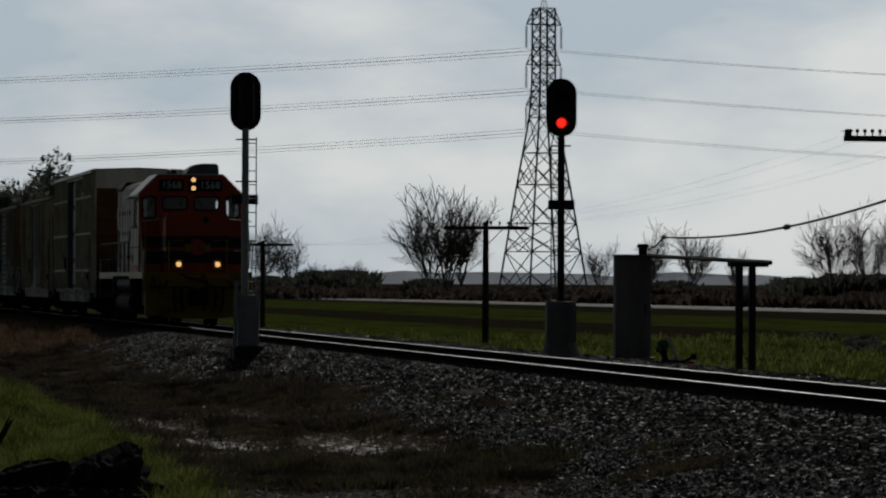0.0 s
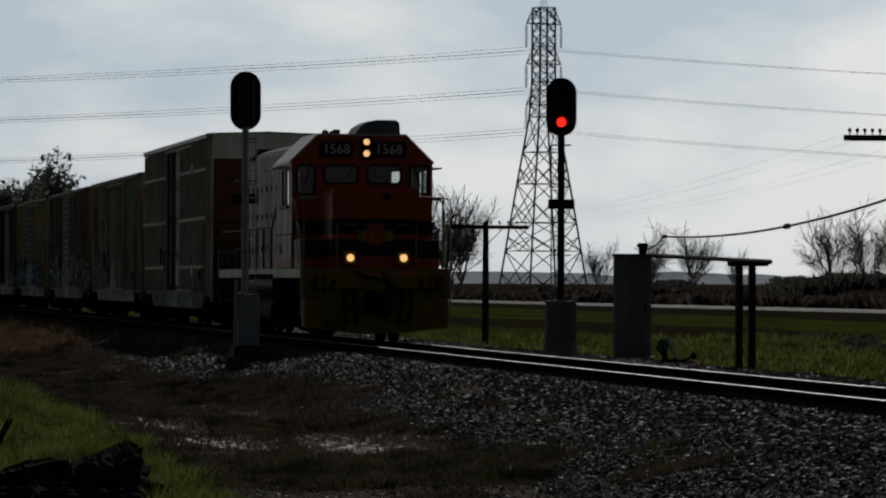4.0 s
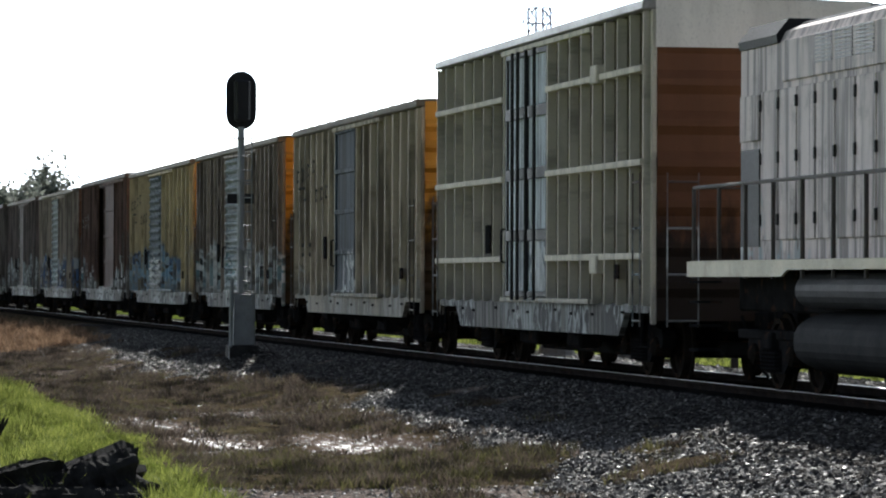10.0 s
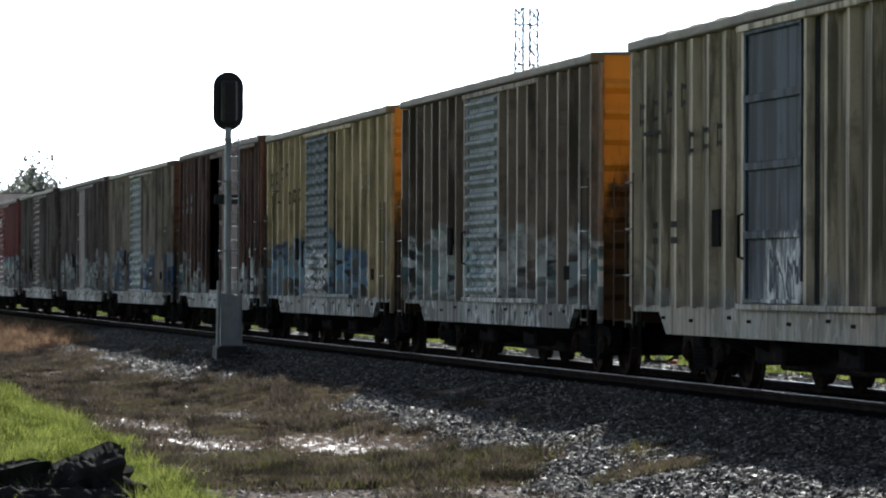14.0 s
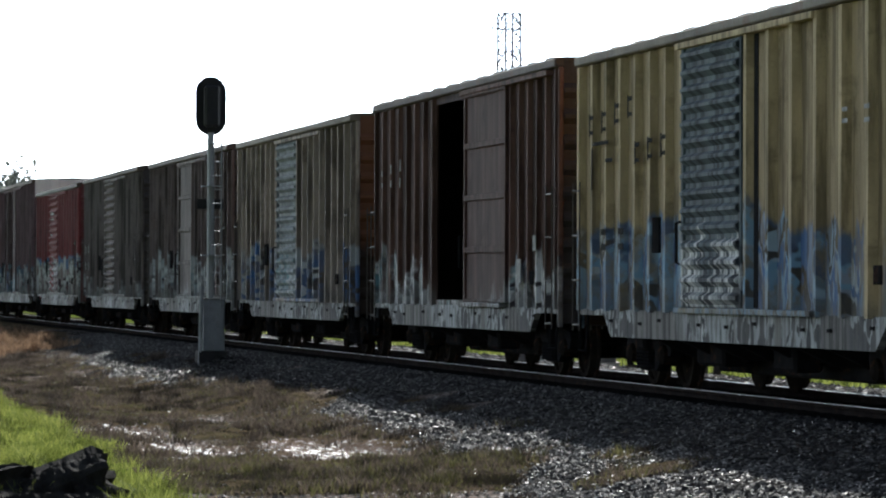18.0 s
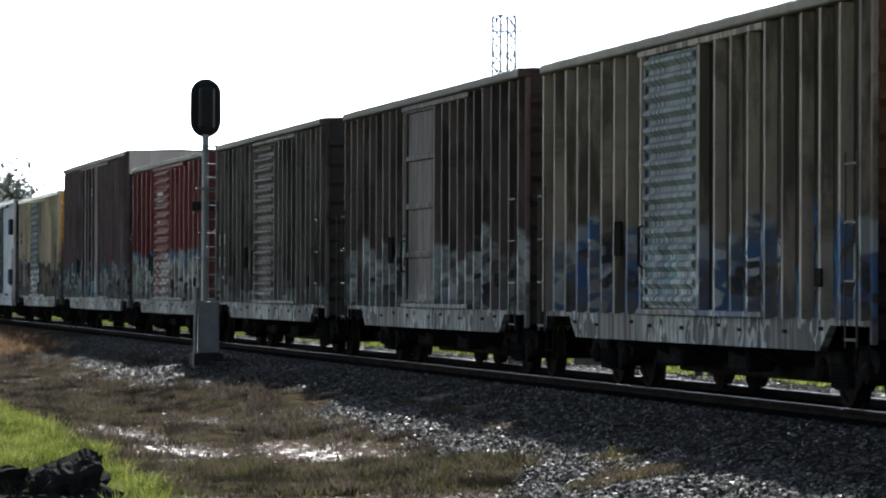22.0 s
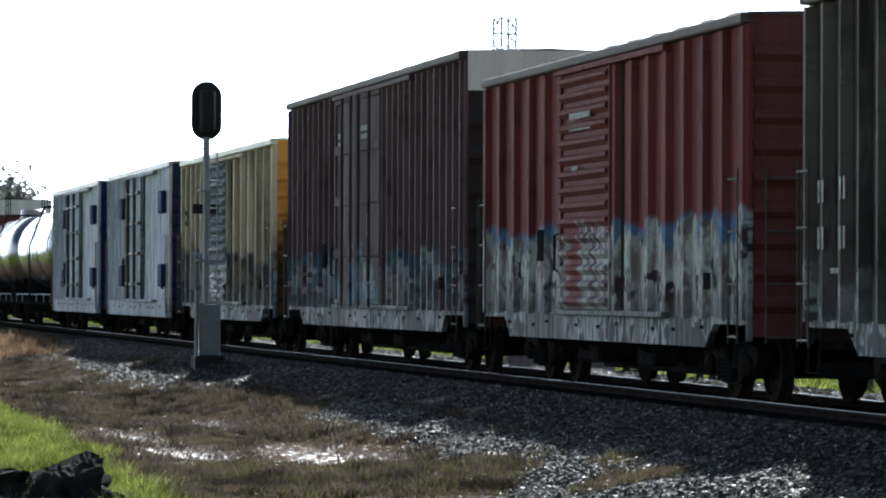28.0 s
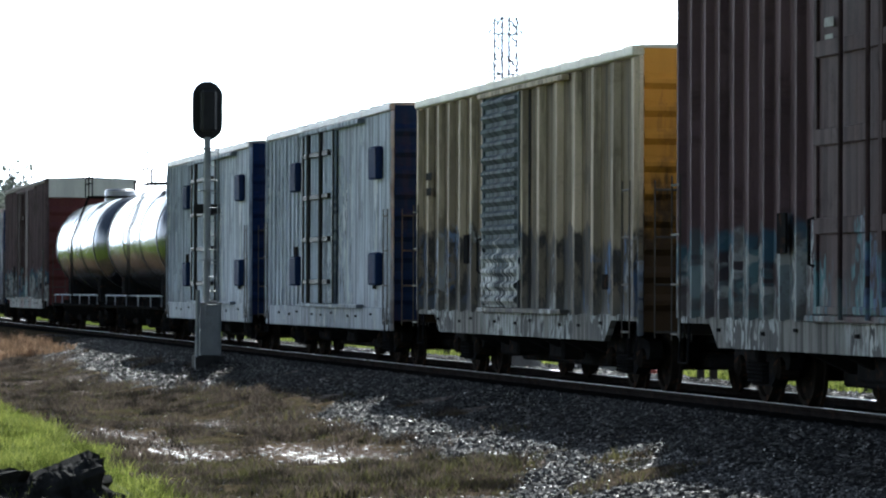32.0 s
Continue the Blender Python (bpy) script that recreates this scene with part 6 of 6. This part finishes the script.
def blade_material(name, low, high, through_light=0.45):
    n = Nodes(name)
    geo = n.n.new("ShaderNodeNewGeometry")
    col = n.ramp(geo.outputs["Random Per Island"], (0.0, low), (1.0, high))
    col = n.mix(n.step(n.noise(n.coords((1, 1, 1), True), 1.1, 4, 0.6), 0.46, 0.6), col, tint(low, 0.55))
    tr = n.n.new("ShaderNodeBsdfTranslucent")
    mx = n.n.new("ShaderNodeMixShader")
    mx.inputs[0].default_value = through_light
    n.l.new(col, tr.inputs["Color"])
    n.p.inputs["Specular IOR Level"].default_value = 0.15
    m = n.done(col, 0.6)
    o = n.n["Material Output"]
    n.l.new(n.p.outputs[0], mx.inputs[1]), n.l.new(tr.outputs[0], mx.inputs[2]), n.l.new(mx.outputs[0], o.inputs["Surface"])
    return m


M_BRUSH = blade_material("dry_brush", (0.07, 0.055, 0.048), (0.15, 0.12, 0.10), 0.4)
M_GREENBRUSH = blade_material("dark_green_brush", (0.075, 0.08, 0.068), (0.15, 0.155, 0.13), 0.4)
M_FOLIAGE = blade_material("pale_grey_green_leaves", (0.17, 0.19, 0.165), (0.32, 0.34, 0.30), 0.5)


def grow(rng, wood, twigs, p, d, length, r, depth, spread, tips):
    q = p + d * length
    (wood if depth > 3 else twigs).tube(p, q, r, r * 0.66, 6 if depth > 4 else 3, False)
    if depth == 0:
        tips.append(q)
        return
    for k in range(3):
        axis = Vector((rng.uniform(-1, 1), rng.uniform(-1, 1), rng.uniform(-0.5, 0.5)))
        nd = (d + axis * spread * (0.45 if k == 0 else 1.3) * (1.0 if depth > 3 else 1.5) + Vector((0, 0, 0.10 if depth > 3 else -0.04))).normalized()
        start = p.lerp(q, rng.uniform(0.25, 0.95)) if k else q
        grow(rng, wood, twigs, start, nd, length * (rng.uniform(0.76, 0.92) if k == 0 else rng.uniform(0.6, 0.85)) * (1.0 if depth > 2 else 0.85), r * (0.8 if k == 0 else 0.64), depth - 1, spread, tips)


def tree(x, y, h, seed, label, stems=3, spread=0.55, leafy=False, lean=0.2):
    rng = random.Random(seed)
    t = tagged(new("tree"), label, "tree", "trees on the horizon")
    t.location = (x, y, -0.9)
    wood, twigs, tips = Shape(), Shape(), []
    for s in range(stems):
        d = Vector((rng.uniform(-lean, lean) * 2, rng.uniform(-lean, lean) * 2, 1)).normalized()
        grow(rng, wood, twigs, Vector((rng.uniform(-0.4, 0.4), rng.uniform(-0.4, 0.4), 0)), d, h * rng.uniform(0.26, 0.36), h * 0.0125, 6, spread, tips)
    top = max(p.z for p in tips)
    k = h / top
    for s in (wood, twigs):
        s.v = [(a * k, b * k, c * k) for a, b, c in s.v]
    part("trunk", wood, M_BARK, t)
    part("crown", twigs, M_TWIG, t)
    if leafy:
        lv = Shape()
        for p in tips:
            for _ in range(6):
                c = Vector(p) * k + Vector([rng.gauss(0, 0.5) for _ in range(3)])
                a, b = Vector([rng.gauss(0, 0.3) for _ in range(3)]), Vector([rng.gauss(0, 0.3) for _ in range(3)])
                lv.add([c, c + a, c + a + b, c + b], [(0, 1, 2, 3)])
        part("leaves", lv, M_FOLIAGE, t)


def at_view(px, dist):
    """A spot on the land along a bearing: degrees to the right of the first aim."""
    a = radians(HEADING - px)
    return EYE[0] - math.sin(a) * dist, EYE[1] + math.cos(a) * dist


def bearing(u):
    return math.degrees(math.atan((u - 784) / 7033))


SPECS = [(762, 690, 18.0, 3, 4, 0.5, False), (790, 700, 21.0, 8, 4, 0.45, False), (815, 705, 17.5, 9, 3, 0.55, False), (462, 800, 17.0, 12, 4, 0.55, False), (518, 810, 15.0, 15, 4, 0.6, False), (1148, 720, 14.2, 21, 4, 0.55, False),
         (1220, 720, 13.4, 24, 4, 0.55, False), (1062, 900, 13.0, 31, 4, 0.42, False), (1302, 900, 10.5, 33, 3, 0.4, False), (1478, 640, 14.8, 41, 4, 0.55, False), (1532, 640, 16.4, 44, 4, 0.5, False), (1590, 640, 16.5, 46, 4, 0.55, False),
         (80, 620, 22.5, 51, 2, 0.34, True), (-8, 600, 18.5, 55, 2, 0.4, True), (34, 640, 15.5, 58, 2, 0.45, True), (560, 730, 6.5, 61, 4, 0.6, False), (622, 730, 6.8, 62, 4, 0.6, False)]
for u, dist, h, seed, stems, spread, leafy in SPECS:
    x, y = at_view(bearing(u), dist)
    tree(x, y, h, seed, "leafy grey-green tree beyond the train" if leafy else "bare winter tree with spreading limbs", stems, spread, leafy)


def brush(name, label, material, spots, seed, n):
    """Clumps of crossing stems and blades: spots of (bearing column, distance, half width in columns, height)."""
    rng = np.random.default_rng(seed)
    s = Shape()
    for u, dist, half, h in spots:
        for _ in range(n):
            w = rng.normal(0, 0.45)
            uu, dd = u + half * max(-1.1, min(1.1, w)), dist * rng.uniform(0.94, 1.08)
            hh = h * rng.uniform(0.35, 1.0) * (1 - 0.55 * min(1, abs(w)) ** 2)
            x, y = at_view(bearing(uu), dd)
            for _k in range(6):
                ax, ay, lean = rng.uniform(0, 6.28), rng.uniform(0.05, 0.14) * (dist / 500 + 0.6), rng.normal(0, 0.35 * hh, 2)
                dx, dy = math.cos(ax) * ay, math.sin(ax) * ay
                bx, by = x + rng.normal(0, hh * 0.35), y + rng.normal(0, hh * 0.35)
                s.add([(bx - dx, by - dy, -0.95), (bx + dx, by + dy, -0.95), (bx + dx * 2.6 + lean[0] * 0.6, by + dy * 2.6 + lean[1] * 0.6, hh * 0.6 - 0.9), (bx + lean[0], by + lean[1], hh - 0.9), (bx - dx * 2.6 + lean[0] * 0.6, by - dy * 2.6 + lean[1] * 0.6, hh * 0.6 - 0.9)],
                      [(0, 1, 2, 4), (2, 3, 4)])
    tagged(part(name, s, material), label, "shrubs", kind="stuff")


brush("roadside_brush", "dry brown brush beyond the road", M_BRUSH, [(480 + 70 * i, 520 - 12 * i, 55, 1.5 + 0.4 * math.sin(i * 1.7)) for i in range(19)] + [(480 + 70 * i, 700, 60, 1.6) for i in range(19)], 5, 130)
brush("meadow_bush", "low dark bushes in the meadow", M_GREENBRUSH, [(1530, 128, 26, 0.5), (1450, 150, 30, 0.35), (1195, 92, 22, 0.4)], 7, 60)
brush("thicket", "dark evergreen thicket beneath the trees", M_GREENBRUSH, [(565, 720, 40, 4.6), (620, 720, 34, 4.8), (1410, 600, 60, 3.4), (1500, 600, 70, 4.2), (1580, 600, 60, 4.2), (760, 700, 50, 3.0), (1190, 715, 60, 2.8), (480, 790, 50, 3.6)], 6, 260)


# ---- foreground: old ties, weeds, grass ----
M_OLDTIE = worn("rotten_dark_timber", (0.028, 0.027, 0.026), 0.95, 0.0, 0.6, 5.0, 1.0, 0.0, True, 0.03)


def old_tie(x, y, z, rx, ry, rz, length, label, thick=1.0):
    """A split, rotten tie: a rough block with torn ends and cracks along the grain."""
    rng = random.Random(int(x * 1000 + y * 77))
    s = Shape()
    n, k = 26, 30
    grain = [rng.uniform(0.78, 1.1) for _ in range(k)]
    torn = [rng.uniform(-0.09, 0.09) for _ in range(k)]
    for i in range(n + 1):
        f = i / n
        for j in range(k):
            a = 2 * math.pi * j / k
            c, d = math.cos(a), math.sin(a)
            m = 1 / max(abs(c), abs(d)) * grain[j] * rng.uniform(0.93, 1.05) * (1 + 0.16 * noise.noise((f * length * 3.0, j * 0.35, x))) * (0.9 if i in (0, n) else 1.0)
            m = min(m, 1.28)
            s.v.append((-length / 2 + length * f + torn[j] * (1 if f > 0.5 else -1) * abs(2 * f - 1) ** 3, 0.115 * thick * c * m, 0.09 * thick * d * m))
    for i in range(n):
        for j in range(k):
            s.f.append((i * k + j, i * k + (j + 1) % k, (i + 1) * k + (j + 1) % k, (i + 1) * k + j))
    for e, o in ((0, 0), (n, n * k)):
        s.v.append((length / 2 * (-0.9 if e == 0 else 0.9), 0, 0))
        s.f += [(o + j, o + (j + 1) % k, len(s.v) - 1) for j in range(k)]
    ob = tagged(part("old_tie", s, M_OLDTIE), label, "railway tie", "discarded ties")
    ob.matrix_basis = pose(x, y, z, rx, ry, rz)


OLD = "dark split discarded timber tie in the grass"
old_tie(-36.9, -10.1, -0.64, 15, -22, 80, 0.95, OLD, 3.1)
old_tie(-37.1, -10.76, -0.66, -10, -14, 84, 0.8, OLD, 2.6)
old_tie(-36.5, -9.80, -0.72, 8, 10, 75, 0.4, OLD, 2.2)
old_tie(-36.2, -10.42, -0.82, 5, 0, 80, 1.4, OLD, 2.6)
old_tie(-41.0, -10.78, -0.42, 0, -62, 84, 0.6, OLD, 0.35)


def tufts(name, label, material, inside, count, box, h0, h1, w, seed, category):
    rng = random.Random(seed)
    vs, fs = [], []
    for _ in range(count):
        x, y = rng.uniform(box[0], box[1]), rng.uniform(box[2], box[3])
        keep = inside(x, y)
        if keep <= 0 or rng.random() > keep:
            continue
        z = on_ground(x, y) - 0.02
        h = rng.uniform(h0, h1) * (0.2 + 1.5 * max(0, noise.noise((x * 0.9, y * 1.2, 1.7)) + 0.25) + 0.9 * max(0, noise.noise((x * 2.6, y * 3.2, 4.4))))
        for _blade in range(3):
            a = rng.uniform(0, 6.28)
            lx, ly = rng.gauss(0, h * 0.45), rng.gauss(0, h * 0.45)
            bx, by = x + rng.gauss(0, 0.05), y + rng.gauss(0, 0.05)
            dx, dy = math.cos(a) * w, math.sin(a) * w
            k = len(vs)
            vs += [(bx - dx, by - dy, z), (bx + dx, by + dy, z), (bx + dx * 0.7 + lx * 0.45, by + dy * 0.7 + ly * 0.45, z + h * 0.6), (bx - dx * 0.7 + lx * 0.45, by - dy * 0.7 + ly * 0.45, z + h * 0.6), (bx + lx, by + ly, z + h)]
            fs += [(k, k + 1, k + 2, k + 3), (k + 3, k + 2, k + 4)]
    me = bpy.data.meshes.new(name)
    me.from_pydata(vs, [], fs)
    me.materials.append(material)
    tagged(new(name, me), label, category, kind="stuff")


M_GRASS = blade_material("fresh_grass_blades", (0.10, 0.13, 0.025), (0.32, 0.35, 0.09))
M_WEED = blade_material("dry_weed_stems", (0.042, 0.035, 0.029), (0.125, 0.1, 0.08))
M_OLIVE = blade_material("olive_weed_leaves", (0.05, 0.052, 0.022), (0.12, 0.11, 0.05))
M_REDWEED = blade_material("russet_weed_stems", (0.12, 0.072, 0.045), (0.26, 0.18, 0.115))
tufts("grass", "bright green grass in the foreground", M_GRASS, lambda x, y: spot_cover(x, y)[2], 75000, (-95, -34, -12.5, -7), 0.08, 0.22, 0.006, 11, "grass")
tufts("dry_weeds", "low dry brown weeds beside the ballast", M_WEED, lambda x, y: spot_cover(x, y)[1] * (1.0 if wet(x, y) < 0.3 else 0.06) * (1.0 if noise.noise((x * 1.1, y * 1.7, 21.0)) > -0.15 else 0.15), 150000, (-112, -34, -9.5, -2.6), 0.05, 0.15, 0.009, 12, "weeds")
tufts("olive_weeds", "low olive-green weeds among the dry ones", M_OLIVE, lambda x, y: spot_cover(x, y)[1] * (1.0 if -47 < x < -38 else 0.25) * (1.0 if wet(x, y) < 0.3 else 0.0), 60000, (-100, -36, -9.0, -3.2), 0.05, 0.14, 0.008, 15, "weeds")
tufts("russet_weeds", "russet dry weeds on the slope", M_REDWEED, lambda x, y: 0.8 if y < -2.9 - 0.4 * noise.noise((x * 0.4, y, 2)) else 0.0, 34000, (-200, -110, -8.5, -2.9), 0.1, 0.3, 0.012, 13, "weeds")
tufts("meadow_grass", "green and yellow meadow grass across the track", M_GRASS, lambda x, y: 0.8 if noise.noise((x * 0.02, y * 0.25, 4)) > -0.1 else 0.15, 26000, (-150, -55, 6.5, 26), 0.1, 0.3, 0.02, 14, "grass")


# ---- ballast stones ----
def stones(name, label, count, box, inside, r0, r1, seed, material):
    rng = np.random.default_rng(seed)
    pts = rng.uniform((box[0], box[2]), (box[1], box[3]), (count, 2))
    base = np.array([(1, 0, 0), (-1, 0, 0), (0, 1, 0), (0, -1, 0), (0, 0, 1), (0, 0, -0.6)], float)
    tri = np.array([(0, 2, 4), (2, 1, 4), (1, 3, 4), (3, 0, 4), (2, 0, 5), (1, 2, 5), (3, 1, 5), (0, 3, 5)])
    vs, fs, k = [], [], 0
    for x, y in pts:
        if not inside(x, y):
            continue
        r = rng.uniform(r0, r1)
        a = rng.uniform(0, 6.28)
        c, s = math.cos(a), math.sin(a)
        m = base * rng.uniform(0.6, 1.25, (6, 1)) * np.array([r, r * rng.uniform(0.6, 1), r * rng.uniform(0.3, 0.65)])
        q = np.stack([m[:, 0] * c - m[:, 1] * s + x, m[:, 0] * s + m[:, 1] * c + y, m[:, 2] + on_ground(x, y) + r * 0.1], 1)
        vs.append(q)
        fs.append(tri + k)
        k += 6
    me = bpy.data.meshes.new(name)
    me.from_pydata(np.concatenate(vs).tolist(), [], np.concatenate(fs).tolist())
    me.materials.append(material)
    tagged(new(name, me), label, "gravel", kind="stuff")


def stone_material(name, k):
    n = Nodes(name)
    geo = n.n.new("ShaderNodeNewGeometry")
    col = n.ramp(geo.outputs["Random Per Island"], (0.0, tint((0.04, 0.038, 0.037), k)), (0.5, tint((0.085, 0.081, 0.077), k)), (0.85, tint((0.19, 0.18, 0.172), k)), (1.0, tint((0.55, 0.53, 0.5), k)))
    n.p.inputs["Specular IOR Level"].default_value = 0.1
    return n.done(n.mix(n.math("MULTIPLY", n.noise(n.coords((1, 1, 1), True), 30, 3), 0.4), col, (0.03, 0.027, 0.025)), 0.5)


# one stone in two tones: sunlit for the slope, shade-dark for the bed
M_STONE, M_BALLAST = stone_material("crushed_grey_stone", 1.05), stone_material("shaded_ballast_stone", 0.3)
stones("ballast", "grey crushed-stone ballast on the track bed", 52000, (-118, -30, -5.6, -1.25), lambda x, y: y > -2.3 or random.random() < spot_cover(x, y)[0], 0.022, 0.055, 21, M_BALLAST)
stones("slope_ballast", "pale crushed stone spilling down the near slope", 56000, (-64, -31, -6.6, -3.3), lambda x, y: random.random() < spot_cover(x, y)[0], 0.012, 0.034, 24, M_STONE)
stones("gravel", "scattered gravel and mud clods", 26000, (-64, -33, -9, -4.0), lambda x, y: random.random() < 0.65 - 0.55 * spot_cover(x, y)[1] - spot_cover(x, y)[2] and (wet(x, y) < 0.5 or random.random() < 0.3), 0.01, 0.034, 22, M_STONE)
stones("far_ballast", "grey crushed stone beyond the far rail", 9000, (-130, -40, 1.3, 6.0), lambda x, y: True, 0.03, 0.07, 23, M_BALLAST)

# ---- ties, each a piece ----
ME_TIE = Shape().box(-0.115, 0.115, -1.3, 1.3, -0.29, -0.105, 0.015).mesh("tie", M_TIE)
rest = Shape()
x = X1 - 0.3
while x > X0 + 0.5:
    if -160 < x < -10:
        part("tie", ME_TIE, None, track, "", (x, random.uniform(-0.03, 0.03), 0))
    else:
        rest.box(x - 0.115, x + 0.115, -1.3, 1.3, -0.29, -0.105)
    x -= 0.52
tagged(part("far_ties", rest, M_TIE, track), kind="stuff")


# ---- a bird on the crossarm ----
M_FEATHER = worn("black_feathers", (0.02, 0.02, 0.023), 0.7, 0.0, 0.3, 20.0, 0.1)
bird = tagged(new("bird"), "small black bird leaving the telegraph pole's crossarm", "bird")
bb = Shape().lathe([(-0.10, 0.01), (-0.07, 0.03), (-0.02, 0.045), (0.04, 0.042), (0.075, 0.028), (0.10, 0.03), (0.125, 0.022), (0.135, 0.008), (0.16, 0.002)], 12, "y", (0, 0, 0.07))
bb.smooth = True
part("body", bb, M_FEATHER, bird)
part("tail", Shape().extrude([(-0.012, -0.09), (0.012, -0.09), (0.035, -0.2), (-0.035, -0.2)], "z", 0.062, 0.07), M_FEATHER, bird)
for lx in (-0.015, 0.015):
    part("leg", Shape().tube((lx, 0, 0.0), (lx, 0, 0.04), 0.004, None, 5), M_FEATHER, bird)
WINGS = []
for sx in (-1, 1):
    w = part("wing", Shape().extrude([(0, 0.05), (sx * 0.1, 0.07), (sx * 0.2, 0.03), (sx * 0.22, -0.02), (sx * 0.1, -0.05), (0, -0.05)], "z", -0.004, 0.004), M_FEATHER, bird)
    w.location = (sx * 0.03, 0, 0.09)
    WINGS.append((w, sx))


# ---- what moves ----
def travel(t):
    """Metres that the train has gone since it stood as built, at 9 s."""
    return SPEED * (t - 9.0) + float(np.interp(t, [a for a, b in GAIN], [b for a, b in GAIN]))


def motions():
    walk(bird, [(0.0, pose(-78.37, 8.98, 4.355, 0, 0, -60)), (1.7, pose(-78.37, 8.98, 4.355, 0, 0, -60)), (1.8, pose(-78.37, 9.03, 4.60, 25, 0, -70)), (1.9, pose(-78.37, 9.09, 4.83, 20, 0, -40)), (2.0, pose(-78.37, 9.36, 5.04, 10, 0, -20)),
                (2.1, pose(-78.37, 9.74, 5.22, 0, 10, -20)), (2.3, pose(-78.37, 10.5, 5.35, 0, 0, -20)), (2.7, pose(-78.37, 11.3, 4.9, 10, 0, -20)), (3.1, pose(-78.37, 11.62, 4.335, 0, 0, -20)), (32.0, pose(-78.37, 11.62, 4.335, 0, 0, -20))])
    for w, sx in WINGS:
        beat = ((0.0, 80), (1.7, 80), (1.75, 10), (1.8, -50), (1.85, 0), (1.9, 55), (1.95, 10), (2.0, -25), (2.05, 15), (2.1, 60), (2.15, 0), (2.2, -45), (2.3, 30), (2.4, -30), (2.5, 30), (2.6, -30), (2.7, 20), (2.9, -30), (3.05, 20), (3.15, 80), (32.0, 80))
        walk(w, [(t, pose(sx * 0.03, 0, 0.09, 0, sx * a)) for t, a in beat])
    for ob, centre in TRAIN:
        walk(ob, [(t, pose(centre + travel(t), 0, 0)) for t in (0.0, 3.0, 5.5, 7.5, 9.0, 11.5, 14.0, 17.0, 20.0, 22.0, 25.0, 28.0, 30.0, 32.0)])
    made = {}
    step = 2 / FPS
    for w, a in WHEELSETS:
        if a not in made:
            walk(w, [(k * step, pose(a, 0, R, 0, math.degrees(travel(k * step) / R) % 360)) for k in range(481)])
            made[a] = w.animation_data.action
        else:
            w.rotation_mode = "QUATERNION"
            w.animation_data_create()
            w.animation_data.action = made[a]
            w.animation_data.action_slot = made[a].slots[0]


motions()
